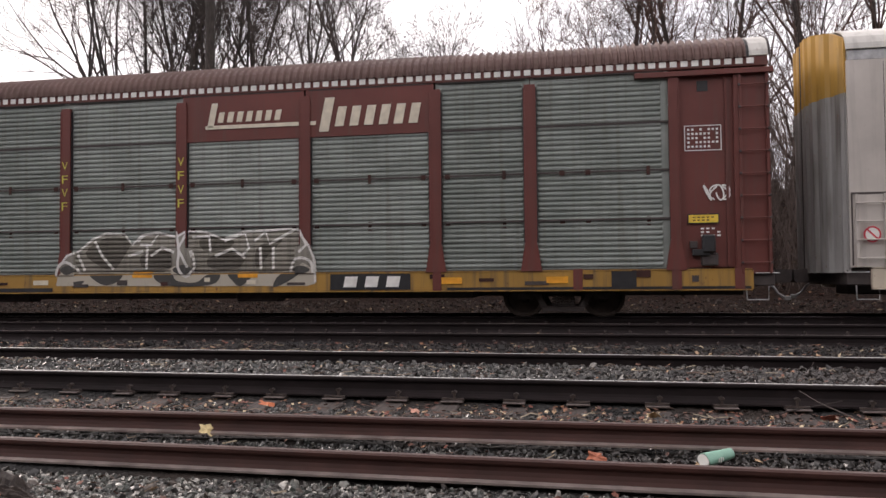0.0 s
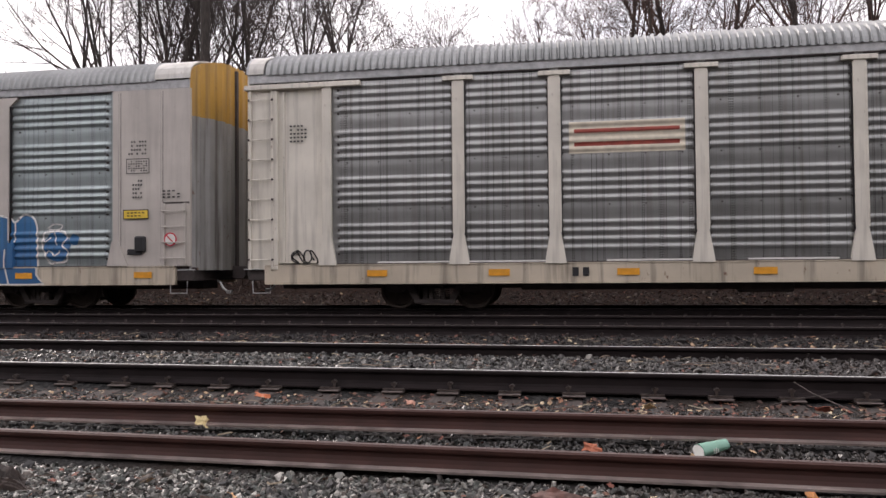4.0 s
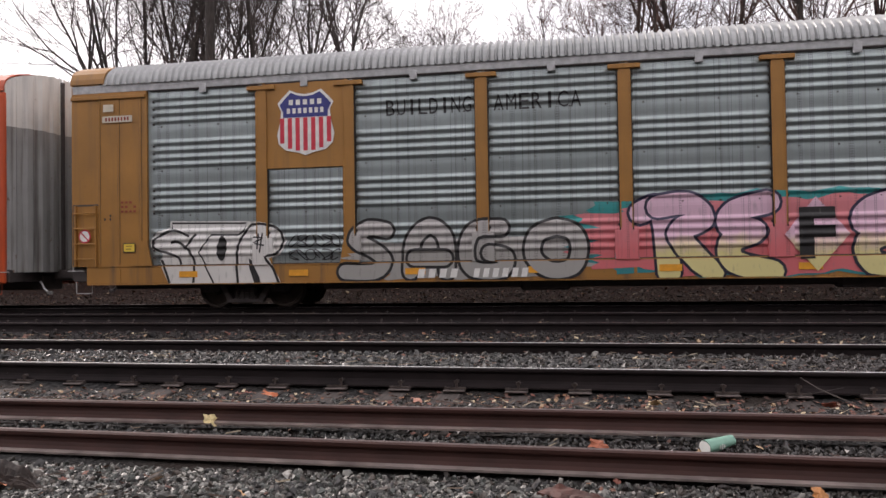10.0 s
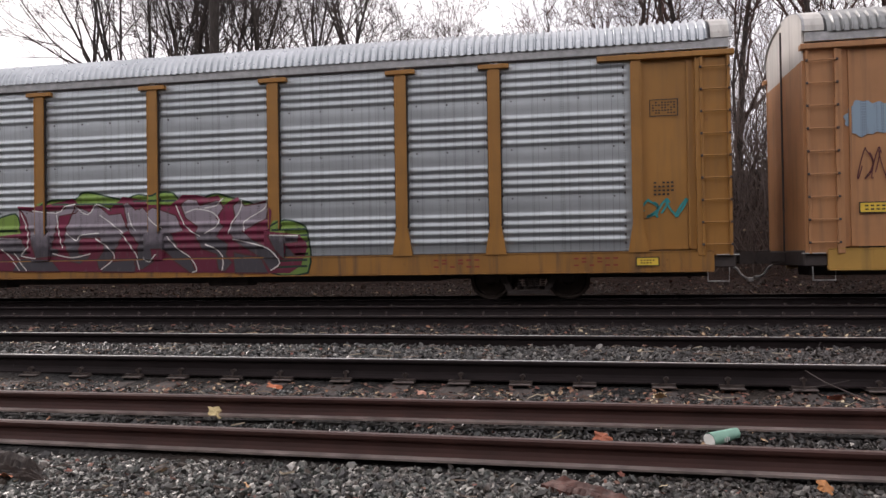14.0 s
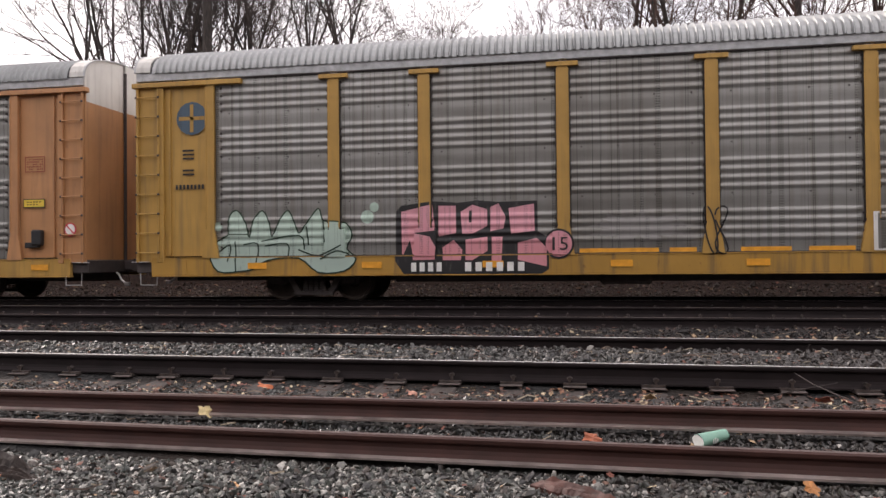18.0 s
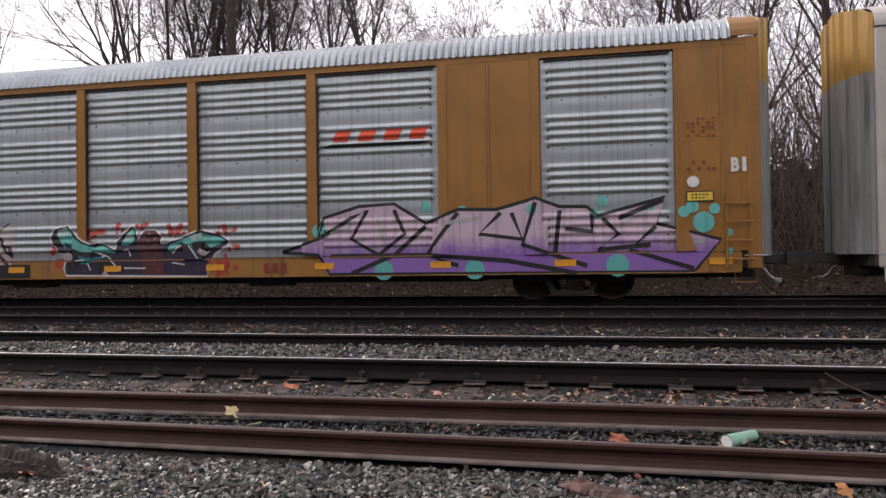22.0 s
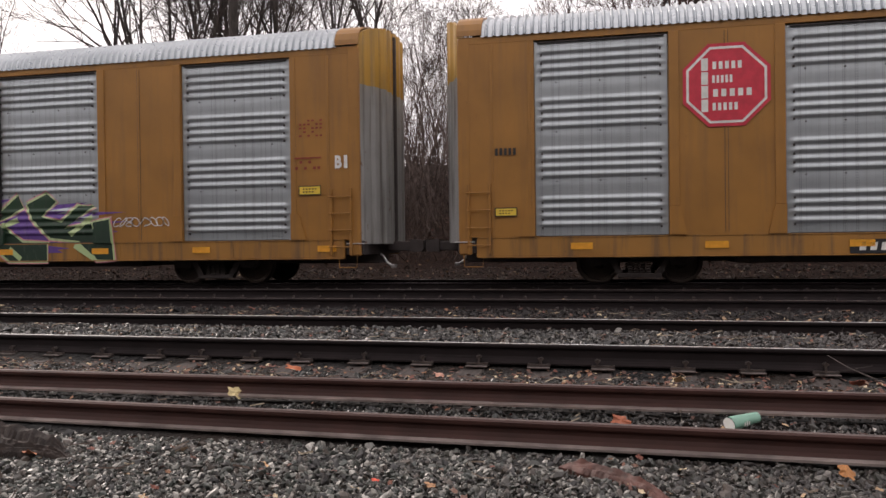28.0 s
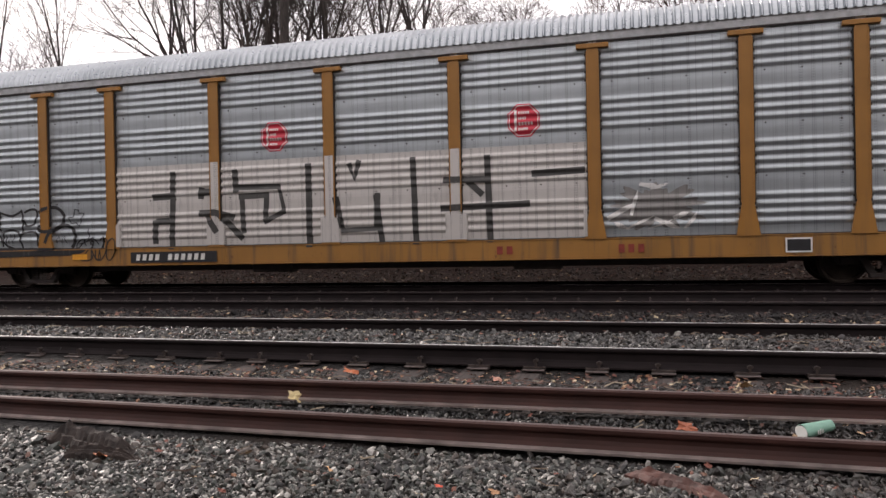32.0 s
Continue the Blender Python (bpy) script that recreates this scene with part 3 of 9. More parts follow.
def ground_z(y):
    pts = [(-80, -0.5), (2.0, -0.36), (3.7, -0.325), (4.1, -0.34), (4.4, -0.325), (4.7, -0.26), (4.9, -0.245), (5.4, -0.268), (5.9, -0.303), (6.65, -0.3), (6.9, -0.2), (7.2, -0.135), (8.15, -0.11), (8.45, -0.13), (8.7, -0.19), (9.2, -0.19), (10.2, -0.26), (11.0, -0.235), (14.4, -0.19), (15.0, -0.2), (18.2, -0.16), (19.4, -0.2), (20.6, 0.15), (22.5, 1.5), (25.0, 3.0), (28.0, 3.8), (60, 4.3), (3000, 6.0)]
    for (a, za), (b, zb) in zip(pts, pts[1:]):
        if y <= b:
            return za + (zb - za) * max(0.0, (y - a)) / (b - a)
    return pts[-1][1]


def ground_material():
    m, nt, bsdf = mat_base("ballast_and_leaf_litter")
    co = nt.nodes.new("ShaderNodeTexCoord")
    sep = nt.nodes.new("ShaderNodeSeparateXYZ")
    nt.links.new(co.outputs["Object"], sep.inputs[0])
    vor = nt.nodes.new("ShaderNodeTexVoronoi")
    vor.inputs["Scale"].default_value = 22.0
    nt.links.new(co.outputs["Object"], vor.inputs["Vector"])
    stone = mix(nt, ramp(nt, vor.outputs["Color"], 0.2, 0.8), (0.009, 0.009, 0.009), (0.035, 0.034, 0.033))
    stone = mix(nt, ramp(nt, noise_at(nt, 0.8, 5), 0.45, 0.7), stone, (0.03, 0.023, 0.019))
    litter = mix(nt, ramp(nt, noise_at(nt, 14, 6), 0.35, 0.65), (0.014, 0.009, 0.008), (0.05, 0.028, 0.02))
    edge = math_node(nt, "ADD", sep.outputs[1], math_node(nt, "MULTIPLY", noise_at(nt, 0.9, 4), 2.0))
    far = ramp(nt, math_node(nt, "MULTIPLY", math_node(nt, "SUBTRACT", edge, 18.0), 0.4), 0.2, 0.9)
    nt.links.new(mix(nt, far, stone, litter), bsdf.inputs["Base Color"])
    bsdf.inputs["Roughness"].default_value = 0.85
    bsdf.inputs["Specular IOR Level"].default_value = 0.2
    bump(nt, bsdf, vor.outputs["Distance"], 0.8, 0.03)
    return m


def make_ground():
    xs = [-1500, -500, -200, -90, -50, -30] + [-20 + k for k in range(41)] + [30, 50, 90, 200, 500, 1500]
    ys = [-80, -30, -10, 0, 1.5] + [2.0 + 0.25 * k for k in range(90)] + [26, 28, 32, 40, 60, 120, 400, 1500, 3000]
    rng = np.random.RandomState(5)
    v = [(x, y, ground_z(y) + (rng.uniform(-0.012, 0.012) if 2 < y < 19 else 0.0)) for y in ys for x in xs]
    n = len(xs)
    f = [q for j in range(len(ys) - 1) for i in range(n - 1) for q in (j * n + i, j * n + i + 1, (j + 1) * n + i + 1, (j + 1) * n + i)]
    me = fast_mesh("ground", v, f, 4)
    me.materials.append(ground_material())
    return tagged(new("ground", me), "grey crushed-stone yard ground turning to brown leaf litter", "ground", kind="structure")


make_ground()


def rail_bm(h, x0, x1, head=0.036, foot=0.07, seg=24):
    """A flat-bottomed rail along x with its top at z = 0; slot 1 is the running surface."""
    prof = [(-foot, -h), (foot, -h), (foot, -h + 0.013), (0.62 * foot, -h + 0.024), (0.3 * foot, -h + 0.042), (0.011, -h + 0.066), (0.009, -0.05), (head * 0.9, -0.036), (head, -0.028), (head, -0.01), (head * 0.6, 0.0),
            (-head * 0.6, 0.0), (-head, -0.01), (-head, -0.028), (-head * 0.9, -0.036), (-0.009, -0.05), (-0.011, -h + 0.066), (-0.3 * foot, -h + 0.042), (-0.62 * foot, -h + 0.024), (-foot, -h + 0.013)]
    bm = bmesh.new()
    rings = []
    for k in range(seg + 1):
        x = x0 + (x1 - x0) * k / seg
        rings.append([bm.verts.new((x, y, z)) for y, z in prof])
    n = len(prof)
    for a, b in zip(rings, rings[1:]):
        for i in range(n):
            f = bm.faces.new((a[i], a[(i + 1) % n], b[(i + 1) % n], b[i]))
            # slot 2: foot faces, which carry the painted glint on loose rails
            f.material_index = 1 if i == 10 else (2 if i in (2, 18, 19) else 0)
    bm.faces.new(rings[0][::-1])
    bm.faces.new(rings[-1])
    return bm


def wood_material():
    m, nt, bsdf = mat_base("weathered_tie_wood")
    g = noise_at(nt, 2.5, 7, (14, 1.2, 14))
    base = mix(nt, ramp(nt, g, 0.3, 0.7), (0.022, 0.018, 0.017), (0.075, 0.063, 0.058))
    nt.links.new(base, bsdf.inputs["Base Color"])
    bsdf.inputs["Roughness"].default_value = 0.75
    bump(nt, bsdf, g, 0.6, 0.01)
    return m


M_TIE = wood_material()
M_TIE.node_tree.nodes["Principled BSDF"].inputs["Specular IOR Level"].default_value = 0.2
RAIL_ME = {}


def rail_part(parent, h, y, z, turn, shiny, rust=M_RUST, x0=-70, x1=70, head=0.036, foot=0.07):
    key = (h, shiny.name, rust.name, x0, x1)
    if key not in RAIL_ME:
        ob = part("rail", rail_bm(h, x0, x1, head, foot), [rust, shiny, rust], parent)
        RAIL_ME[key] = ob.data
    else:
        ob = link_mesh("rail", RAIL_ME[key], parent)
    ob.location = (0, y, z)
    ob.rotation_euler = (0, 0, turn)
    return ob


def tie_mesh():
    bm = box_bm(-0.115, 0.115, -1.75, 1.3, -0.17, 0.0, 0.012)
    for v in bm.verts:
        v.co += Vector((noise.noise(v.co * 3) * 0.008, 0, noise.noise(v.co * 5) * 0.006))
    me = bpy.data.meshes.new("tie")
    bm.to_mesh(me)
    bm.free()
    me.materials.append(M_TIE)
    return me


def plate_mesh():
    bm = box_bm(-0.1, 0.1, -0.16, 0.16, 0.0, 0.016, 0.004)
    add_box(bm, -0.1, 0.1, -0.1, -0.075, 0.02, 0.035)
    add_box(bm, -0.1, 0.1, 0.075, 0.1, 0.02, 0.035)
    me = bpy.data.meshes.new("tie_plate")
    bm.to_mesh(me)
    bm.free()
    me.materials.append(M_PLATE)
    return me


def spike_mesh():
    bm = box_bm(-0.01, 0.01, -0.01, 0.01, 0.0, 0.06)
    add_prism(bm, [(-0.02, 0.052), (0.02, 0.056), (0.026, 0.07), (0.004, 0.082), (-0.024, 0.07)], -0.016, 0.03)
    me = bpy.data.meshes.new("spike")
    bm.to_mesh(me)
    bm.free()
    me.materials.append(M_PLATE)
    return me


TIE_ME, PLATE_ME, SPIKE_ME = tie_mesh(), plate_mesh(), spike_mesh()


def make_track(label, rails, turn, shiny, near, spacing=0.55, rail_h=0.18):
    """rails: y and head height of the two rails. Ties, plates and spikes sit under them."""
    track = tagged(new("railway_track"), label, "railway track", "yard tracks", "structure")
    for y, z in rails:
        rail_part(track, rail_h, y, z, turn, shiny)
    yc = sum(y for y, _ in rails) / 2
    rng = random.Random(int(yc * 10))
    x_lo, x_hi = near
    k = int((x_hi - x_lo) / spacing)
    slope = math.atan2(rails[1][1] - rails[0][1], rails[1][0] - rails[0][0])
    for i in range(k):
        x = x_lo + spacing * (i + rng.uniform(-0.1, 0.1))
        tie = link_mesh("tie", TIE_ME, track)
        zc = (rails[0][1] + rails[1][1]) / 2
        tie.matrix_basis = Matrix.Translation((x, yc + math.tan(turn) * x + rng.uniform(-0.05, 0.05), zc - rail_h - 0.022 - rng.uniform(0.0, 0.022))) @ Euler((slope, 0, turn + rng.uniform(-0.03, 0.03))).to_matrix().to_4x4()
        for y, z in rails:
            yy = y + math.tan(turn) * x
            plate = link_mesh("tie_plate", PLATE_ME, track)
            plate.location = (x, yy, z - rail_h - 0.022)
            for dy, dx in ((-0.085, rng.uniform(-0.06, 0.06)), (0.085, rng.uniform(-0.06, 0.06))):
                sp = link_mesh("spike", SPIKE_ME, track)
                sp.location = (x + dx, yy + dy, z - rail_h - 0.018 + rng.uniform(0, 0.02))
                sp.rotation_euler = (0, 0, math.pi if dy > 0 else 0)
    return track


make_track("yard track with polished steel rails on dark timber ties in ballast", [(6.77, -0.055), (8.27, 0.015)], -0.018, M_SHINE, (-9.5, 7.5), 0.56)
make_track("dull-railed yard track sunk in dirty ballast", [(11.93, -0.055), (13.43, 0.003)], -0.008, M_SHINE_DULL, (-17, 9), 0.56)
make_track("main yard track that carries the freight train", [(15.73, 0.0), (17.17, 0.0)], 0.0, M_SHINE, (-22, 12), 0.56)
for name, y, z, turn, x0, x1 in (("loose_rail", 4.3, -0.158, -0.028, -11.0, 9.5), ("loose_rail", 4.93, -0.065, 0.0, -12.0, 10.5)):
    holder = tagged(new(name), "rust-brown spare rail laid loose on the ballast beside the track", "rail", "loose rails")
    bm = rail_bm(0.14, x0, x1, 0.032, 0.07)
    ob = part("rail_bar", bm, [M_RUST_RED, M_HEAD_RED, M_FOOT_GLINT], holder)
    holder.matrix_basis = Matrix.Translation((0, y, z)) @ Euler((0, 0, turn)).to_matrix().to_4x4()

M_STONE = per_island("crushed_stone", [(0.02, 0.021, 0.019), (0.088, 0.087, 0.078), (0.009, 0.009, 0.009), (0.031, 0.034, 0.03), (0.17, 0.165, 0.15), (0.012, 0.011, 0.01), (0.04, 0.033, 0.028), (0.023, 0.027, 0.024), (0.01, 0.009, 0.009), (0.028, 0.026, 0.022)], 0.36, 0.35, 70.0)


def dim_stones(m):
    """Dimmer light along +x put into the stone colour, broken up by noise."""
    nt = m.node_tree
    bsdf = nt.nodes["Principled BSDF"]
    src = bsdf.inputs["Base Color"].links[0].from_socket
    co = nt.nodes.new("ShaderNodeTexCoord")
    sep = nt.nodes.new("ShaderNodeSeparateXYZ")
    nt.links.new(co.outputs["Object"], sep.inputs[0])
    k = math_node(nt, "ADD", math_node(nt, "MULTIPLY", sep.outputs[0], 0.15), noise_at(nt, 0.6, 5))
    # this mask dims the stones towards +x
    grime_dim = ramp(nt, k, 0.3, 0.85)
    nt.links.new(mix(nt, math_node(nt, "MULTIPLY", grime_dim, 0.86), src, (0.018, 0.012, 0.01)), bsdf.inputs["Base Color"])


dim_stones(M_STONE)
M_STONE_NEAR = per_island("loose_grey_stone", [(0.062, 0.066, 0.058), (0.18, 0.178, 0.158), (0.018, 0.017, 0.016), (0.07, 0.076, 0.066), (0.38, 0.365, 0.33), (0.028, 0.025, 0.021), (0.085, 0.068, 0.056), (0.055, 0.063, 0.055), (0.02, 0.018, 0.017), (0.06, 0.056, 0.048)], 0.4, 0.35, 70.0)
dim_stones(M_STONE_NEAR)
M_LEAF = per_island("dead_leaves", [(0.15, 0.055, 0.033), (0.22, 0.1, 0.05), (0.4, 0.27, 0.16), (0.11, 0.045, 0.03), (0.17, 0.055, 0.036), (0.5, 0.4, 0.26), (0.15, 0.075, 0.05), (0.09, 0.04, 0.028), (0.06, 0.03, 0.022)], 0.7, 0.2, 40.0)

M_STONE_DIRTY = per_island("dirty_ballast", [(0.013, 0.0105, 0.011), (0.023, 0.018, 0.017), (0.008, 0.007, 0.0075), (0.018, 0.013, 0.012), (0.06, 0.052, 0.047), (0.011, 0.009, 0.009), (0.022, 0.015, 0.013)], 0.75, 0.3, 40.0)


def ico_arrays():
    bm = bmesh.new()
    bmesh.ops.create_icosphere(bm, subdivisions=1, radius=1.0)
    v = np.array([x.co[:] for x in bm.verts])
    f = np.array([[q.index for q in p.verts] for p in bm.faces])
    bm.free()
    return v, f


def scatter_stones(name, regions, seed, label, coarse=False, material=M_STONE):
    """Angular stones strewn over strips of ground: x0, x1, y0, y1, count, size."""
    rng = np.random.RandomState(seed)
    if coarse:
        bv = np.array([(1, 0, 0), (-1, 0, 0), (0, 1, 0), (0, -1, 0), (0, 0, 1), (0, 0, -1)], float)
        bf = np.array([(0, 2, 4), (2, 1, 4), (1, 3, 4), (3, 0, 4), (2, 0, 5), (1, 2, 5), (3, 1, 5), (0, 3, 5)])
    else:
        bv, bf = ico_arrays()
    shapes = [bv * (1 + rng.uniform(-0.4, 0.3, (len(bv), 1))) for _ in range(14)]
    allv, allf, off = [], [], 0
    for x0, x1, y0, y1, count, size in regions:
        pos = np.stack([rng.uniform(x0, x1, count), rng.uniform(y0, y1, count)], 1)
        gz = np.array([ground_z(y) for y in pos[:, 1]])
        sc = size * np.exp(rng.normal(0, 0.33, count))
        q = rng.normal(size=(count, 4))
        q /= np.linalg.norm(q, axis=1)[:, None]
        w, x, y, z = q.T
        R = np.stack([1 - 2 * (y * y + z * z), 2 * (x * y - z * w), 2 * (x * z + y * w), 2 * (x * y + z * w), 1 - 2 * (x * x + z * z), 2 * (y * z - x * w), 2 * (x * z - y * w), 2 * (y * z + x * w), 1 - 2 * (x * x + y * y)], 1).reshape(-1, 3, 3)
        which = rng.randint(0, len(shapes), count)
        V = np.stack(shapes)[which] * sc[:, None, None] * np.array([1.15, 0.8, 0.5])
        V = np.einsum("nij,nkj->nki", R, V)
        V += np.concatenate([pos, (gz + sc * rng.uniform(-0.1, 0.55, count))[:, None]], 1)[:, None, :]
        allv.append(V.reshape(-1, 3))
        F = bf[None] + (np.arange(count) * len(bv))[:, None, None] + off
        allf.append(F.reshape(-1))
        off += count * len(bv)
    me = fast_mesh(name, np.concatenate(allv), np.concatenate(allf), 3)
    me.materials.append(material)
    return tagged(new(name, me), label, "gravel", kind="stuff")


scatter_stones("foreground_stones", [(-5.0, 4.2, 2.75, 4.22, 36000, 0.0152)], 3, "loose pale and dark grey crushed stone in the foreground", False, M_STONE_NEAR)
scatter_stones("ballast_stones", [(-6.0, 4.6, 4.38, 4.86, 10000, 0.0145), (-6.4, 5.4, 5.0, 5.75, 9500, 0.014), (-6.8, 5.6, 5.75, 6.4, 10000, 0.0125), (-6.8, 5.6, 6.4, 6.66, 1100, 0.011), (-8.6, 5.6, 6.88, 8.2, 17000, 0.02)], 3, "loose grey crushed-stone ballast around the rails")
scatter_stones("far_ballast_stones", [(-11, 6.5, 8.35, 11.85, 16000, 0.028), (-14, 8, 12.0, 13.4, 7000, 0.028), (-15, 9, 13.5, 15.7, 8000, 0.03)], 4, "dark dirty ballast stones between and behind the far tracks", True, M_STONE_DIRTY)


M_STONE_PALE = per_island("dusty_ballast", [(0.09, 0.07, 0.062), (0.05, 0.038, 0.034), (0.14, 0.115, 0.1), (0.035, 0.025, 0.022), (0.075, 0.05, 0.04), (0.1, 0.082, 0.075)], 0.85, 0.3, 40.0)
scatter_stones("bank_foot_stones", [(-20, 11, 17.2, 20.6, 13000, 0.035)], 6, "dusty brown stones and dirt at the foot of the bank behind the train", True, M_STONE_PALE)


def leaf_outline(rng):
    """A lobed oak or maple leaf, unit long, slightly curled."""
    pts = []
    n = 18
    for i in range(n):
        t = 2 * math.pi * i / n
        r = 0.5 * (0.62 + 0.38 * abs(math.cos(2.5 * t))) * rng.uniform(0.8, 1.1)
        pts.append((r * math.cos(t), 0.72 * r * math.sin(t), 0.12 * math.sin(3 * t) * r + rng.uniform(-0.03, 0.05)))
    return pts


def scatter_leaves(name, regions, seed, label):
    rng = random.Random(seed)
    v, f = [], []
    shapes = [leaf_outline(rng) for _ in range(8)]
    for x0, x1, y0, y1, count, size in regions:
        for _ in range(count):
            x, y = rng.uniform(x0, x1), rng.uniform(y0, y1)
            s, a, tilt = size * rng.uniform(0.6, 1.3), rng.uniform(0, 6.28), rng.uniform(-0.5, 0.5)
            m = Matrix.Translation((x, y, ground_z(y) + 0.022 + rng.uniform(0, 0.02))) @ Euler((tilt, rng.uniform(-0.5, 0.5), a)).to_matrix().to_4x4() @ Matrix.Scale(s, 4)
            base = len(v)
            sh = rng.choice(shapes)
            v.append(m @ Vector((0, 0, 0.02)))
            v += [m @ Vector(p) for p in sh]
            for i in range(len(sh)):
                f += [base, base + 1 + i, base + 1 + (i + 1) % len(sh)]
    me = fast_mesh(name, [p[:] for p in v], f, 3)
    me.materials.append(M_LEAF)
    return tagged(new(name, me), label, "leaves", kind="stuff")


scatter_leaves("leaf_litter", [(-5, 4, 2.8, 4.2, 150, 0.05), (0, 4, 2.8, 4.0, 80, 0.05), (-6, 5, 4.4, 4.85, 80, 0.05), (-7, 5, 5.05, 6.0, 500, 0.058), (-7, 5, 6.0, 6.66, 900, 0.05), (-9, 6, 8.5, 9.5, 700, 0.06), (0, 5, 5.4, 6.6, 260, 0.058), (-8, 6, 6.9, 8.2, 260, 0.05), (-11, 7, 9.5, 10.7, 1500, 0.075), (-11, 7, 10.7, 11.8, 260, 0.075), (-14, 8, 12.8, 13.4, 260, 0.08), (-15, 9, 14.6, 15.6, 300, 0.08), (-18, 12, 17.3, 20.5, 1500, 0.09), (-30, 25, 20.5, 27, 2600, 0.13)], 8, "scattered brown and orange fallen leaves")


def scatter_twigs():
    """Broken twigs and straw between the rails."""
    rng = np.random.RandomState(61)
    v, f = [], []
    for x0, x1, y0, y1, count in ((-5, 4, 2.8, 4.1, 60), (-6, 5, 4.4, 4.85, 30), (-7, 5, 5.1, 6.5, 460), (-9, 6, 8.5, 9.4, 260), (-8, 6, 6.95, 8.15, 220), (-11, 7, 9.5, 11.5, 300)):
        for _ in range(count):
            p = np.array([rng.uniform(x0, x1), rng.uniform(y0, y1), 0.0])
            p[2] = ground_z(p[1]) + rng.uniform(0.02, 0.04)
            a, ln, r = rng.uniform(0, 3.14), rng.uniform(0.05, 0.28), rng.uniform(0.002, 0.005)
            d = np.array([math.cos(a), 0.6 * math.sin(a), rng.normal(0, 0.12)]) * ln / 2
            base = len(v)
            for k, q in enumerate((p - d, p + rng.normal(0, 0.012, 3), p + d)):
                v += [(q[0], q[1] - r, q[2] - r), (q[0], q[1] + r, q[2] - r), (q[0], q[1], q[2] + r)]
            for k in (0, 3):
                for i in range(3):
                    f += [base + k + i, base + k + (i + 1) % 3, base + k + 3 + (i + 1) % 3, base + k + 3 + i]
    me = fast_mesh("twig_litter", v, f, 4)
    me.materials.append(per_island("dry_twigs", [(0.2, 0.15, 0.11), (0.09, 0.06, 0.045), (0.34, 0.28, 0.2), (0.13, 0.08, 0.06)], 0.7, 0.2, 40.0))
    return tagged(new("twig_litter", me), "broken dry twigs and straw strewn on the ballast", "twigs", kind="stuff")


scatter_twigs()


def single_leaf(x, y, z, size, color, turn, tilt, label):
    rng = random.Random(int(x * 100 + y * 1000))
    bm = bmesh.new()
    c = bm.verts.new((0, 0, 0.03))
    ring = [bm.verts.new(p) for p in leaf_outline(rng)]
    for i in range(len(ring)):
        bm.faces.new((c, ring[i], ring[(i + 1) % len(ring)]))
    bm.normal_update()
    bmesh.ops.solidify(bm, geom=bm.faces[:], thickness=0.01)
    ob = part("fallen_leaf", bm, plain("leaf_colour", color, 0.6, 0, 0.35, 30.0), None)
    ob.matrix_basis = Matrix.Translation((x, y, z)) @ Euler((tilt, 0.25, turn)).to_matrix().to_4x4() @ Matrix.Scale(size, 4)
    return tagged(ob, label, "leaf", "fallen leaves")


for leaf in ((-2.55, 4.86, -0.17, 0.15, (0.62, 0.5, 0.26), 1.0, 0.9, "pale yellow curled oak leaf standing on the ballast"),
             (-2.57, 5.92, -0.17, 0.15, (0.45, 0.12, 0.04), 0.4, 0.3, "rust-orange fallen leaf on the ballast"),
             (-4.7, 7.8, -0.14, 0.2, (0.55, 0.47, 0.33), 0.2, 0.5, "bleached dry leaf between the polished rails"),
             (-1.28, 5.75, -0.17, 0.12, (0.5, 0.25, 0.18), 0.9, 0.5, "pinkish-brown fallen leaf on a tie"),
             (0.52, 5.75, -0.16, 0.15, (0.55, 0.38, 0.2), 2.1, 0.4, "light tan fallen leaf beside the rail"),
             (0.08, 4.66, -0.22, 0.15, (0.28, 0.075, 0.03), 0.1, 0.6, "reddish-brown leaf between the loose rails"),
             (1.88, 7.6, -0.14, 0.2, (0.42, 0.24, 0.14), 0.3, 0.3, "tan leaf on the ballast"),
             (-1.73, 3.62, -0.27, 0.085, (0.62, 0.36, 0.18), 1.9, 0.7, "small pale orange leaf in the gravel"),
             (-1.11, 3.53, -0.29, 0.06, (0.62, 0.08, 0.04), 0.9, 0.3, "bright red leaf in the gravel"),
             (1.12, 3.95, -0.26, 0.13, (0.4, 0.16, 0.04), 0.6, 0.8, "curled orange-brown leaf near the loose rail"),
             (-3.15, 3.62, -0.28, 0.12, (0.36, 0.13, 0.06), 2.6, 0.4, "brown leaf beside the rotten timber"),
             (-0.83, 3.5, -0.29, 0.09, (0.38, 0.2, 0.1), 1.2, 0.4, "dull brown leaf in the gravel"),
             (1.75, 5.85, -0.17, 0.16, (0.3, 0.08, 0.045), 2.2, 0.5, "dark red leaf against the rail")):
    single_leaf(*leaf)


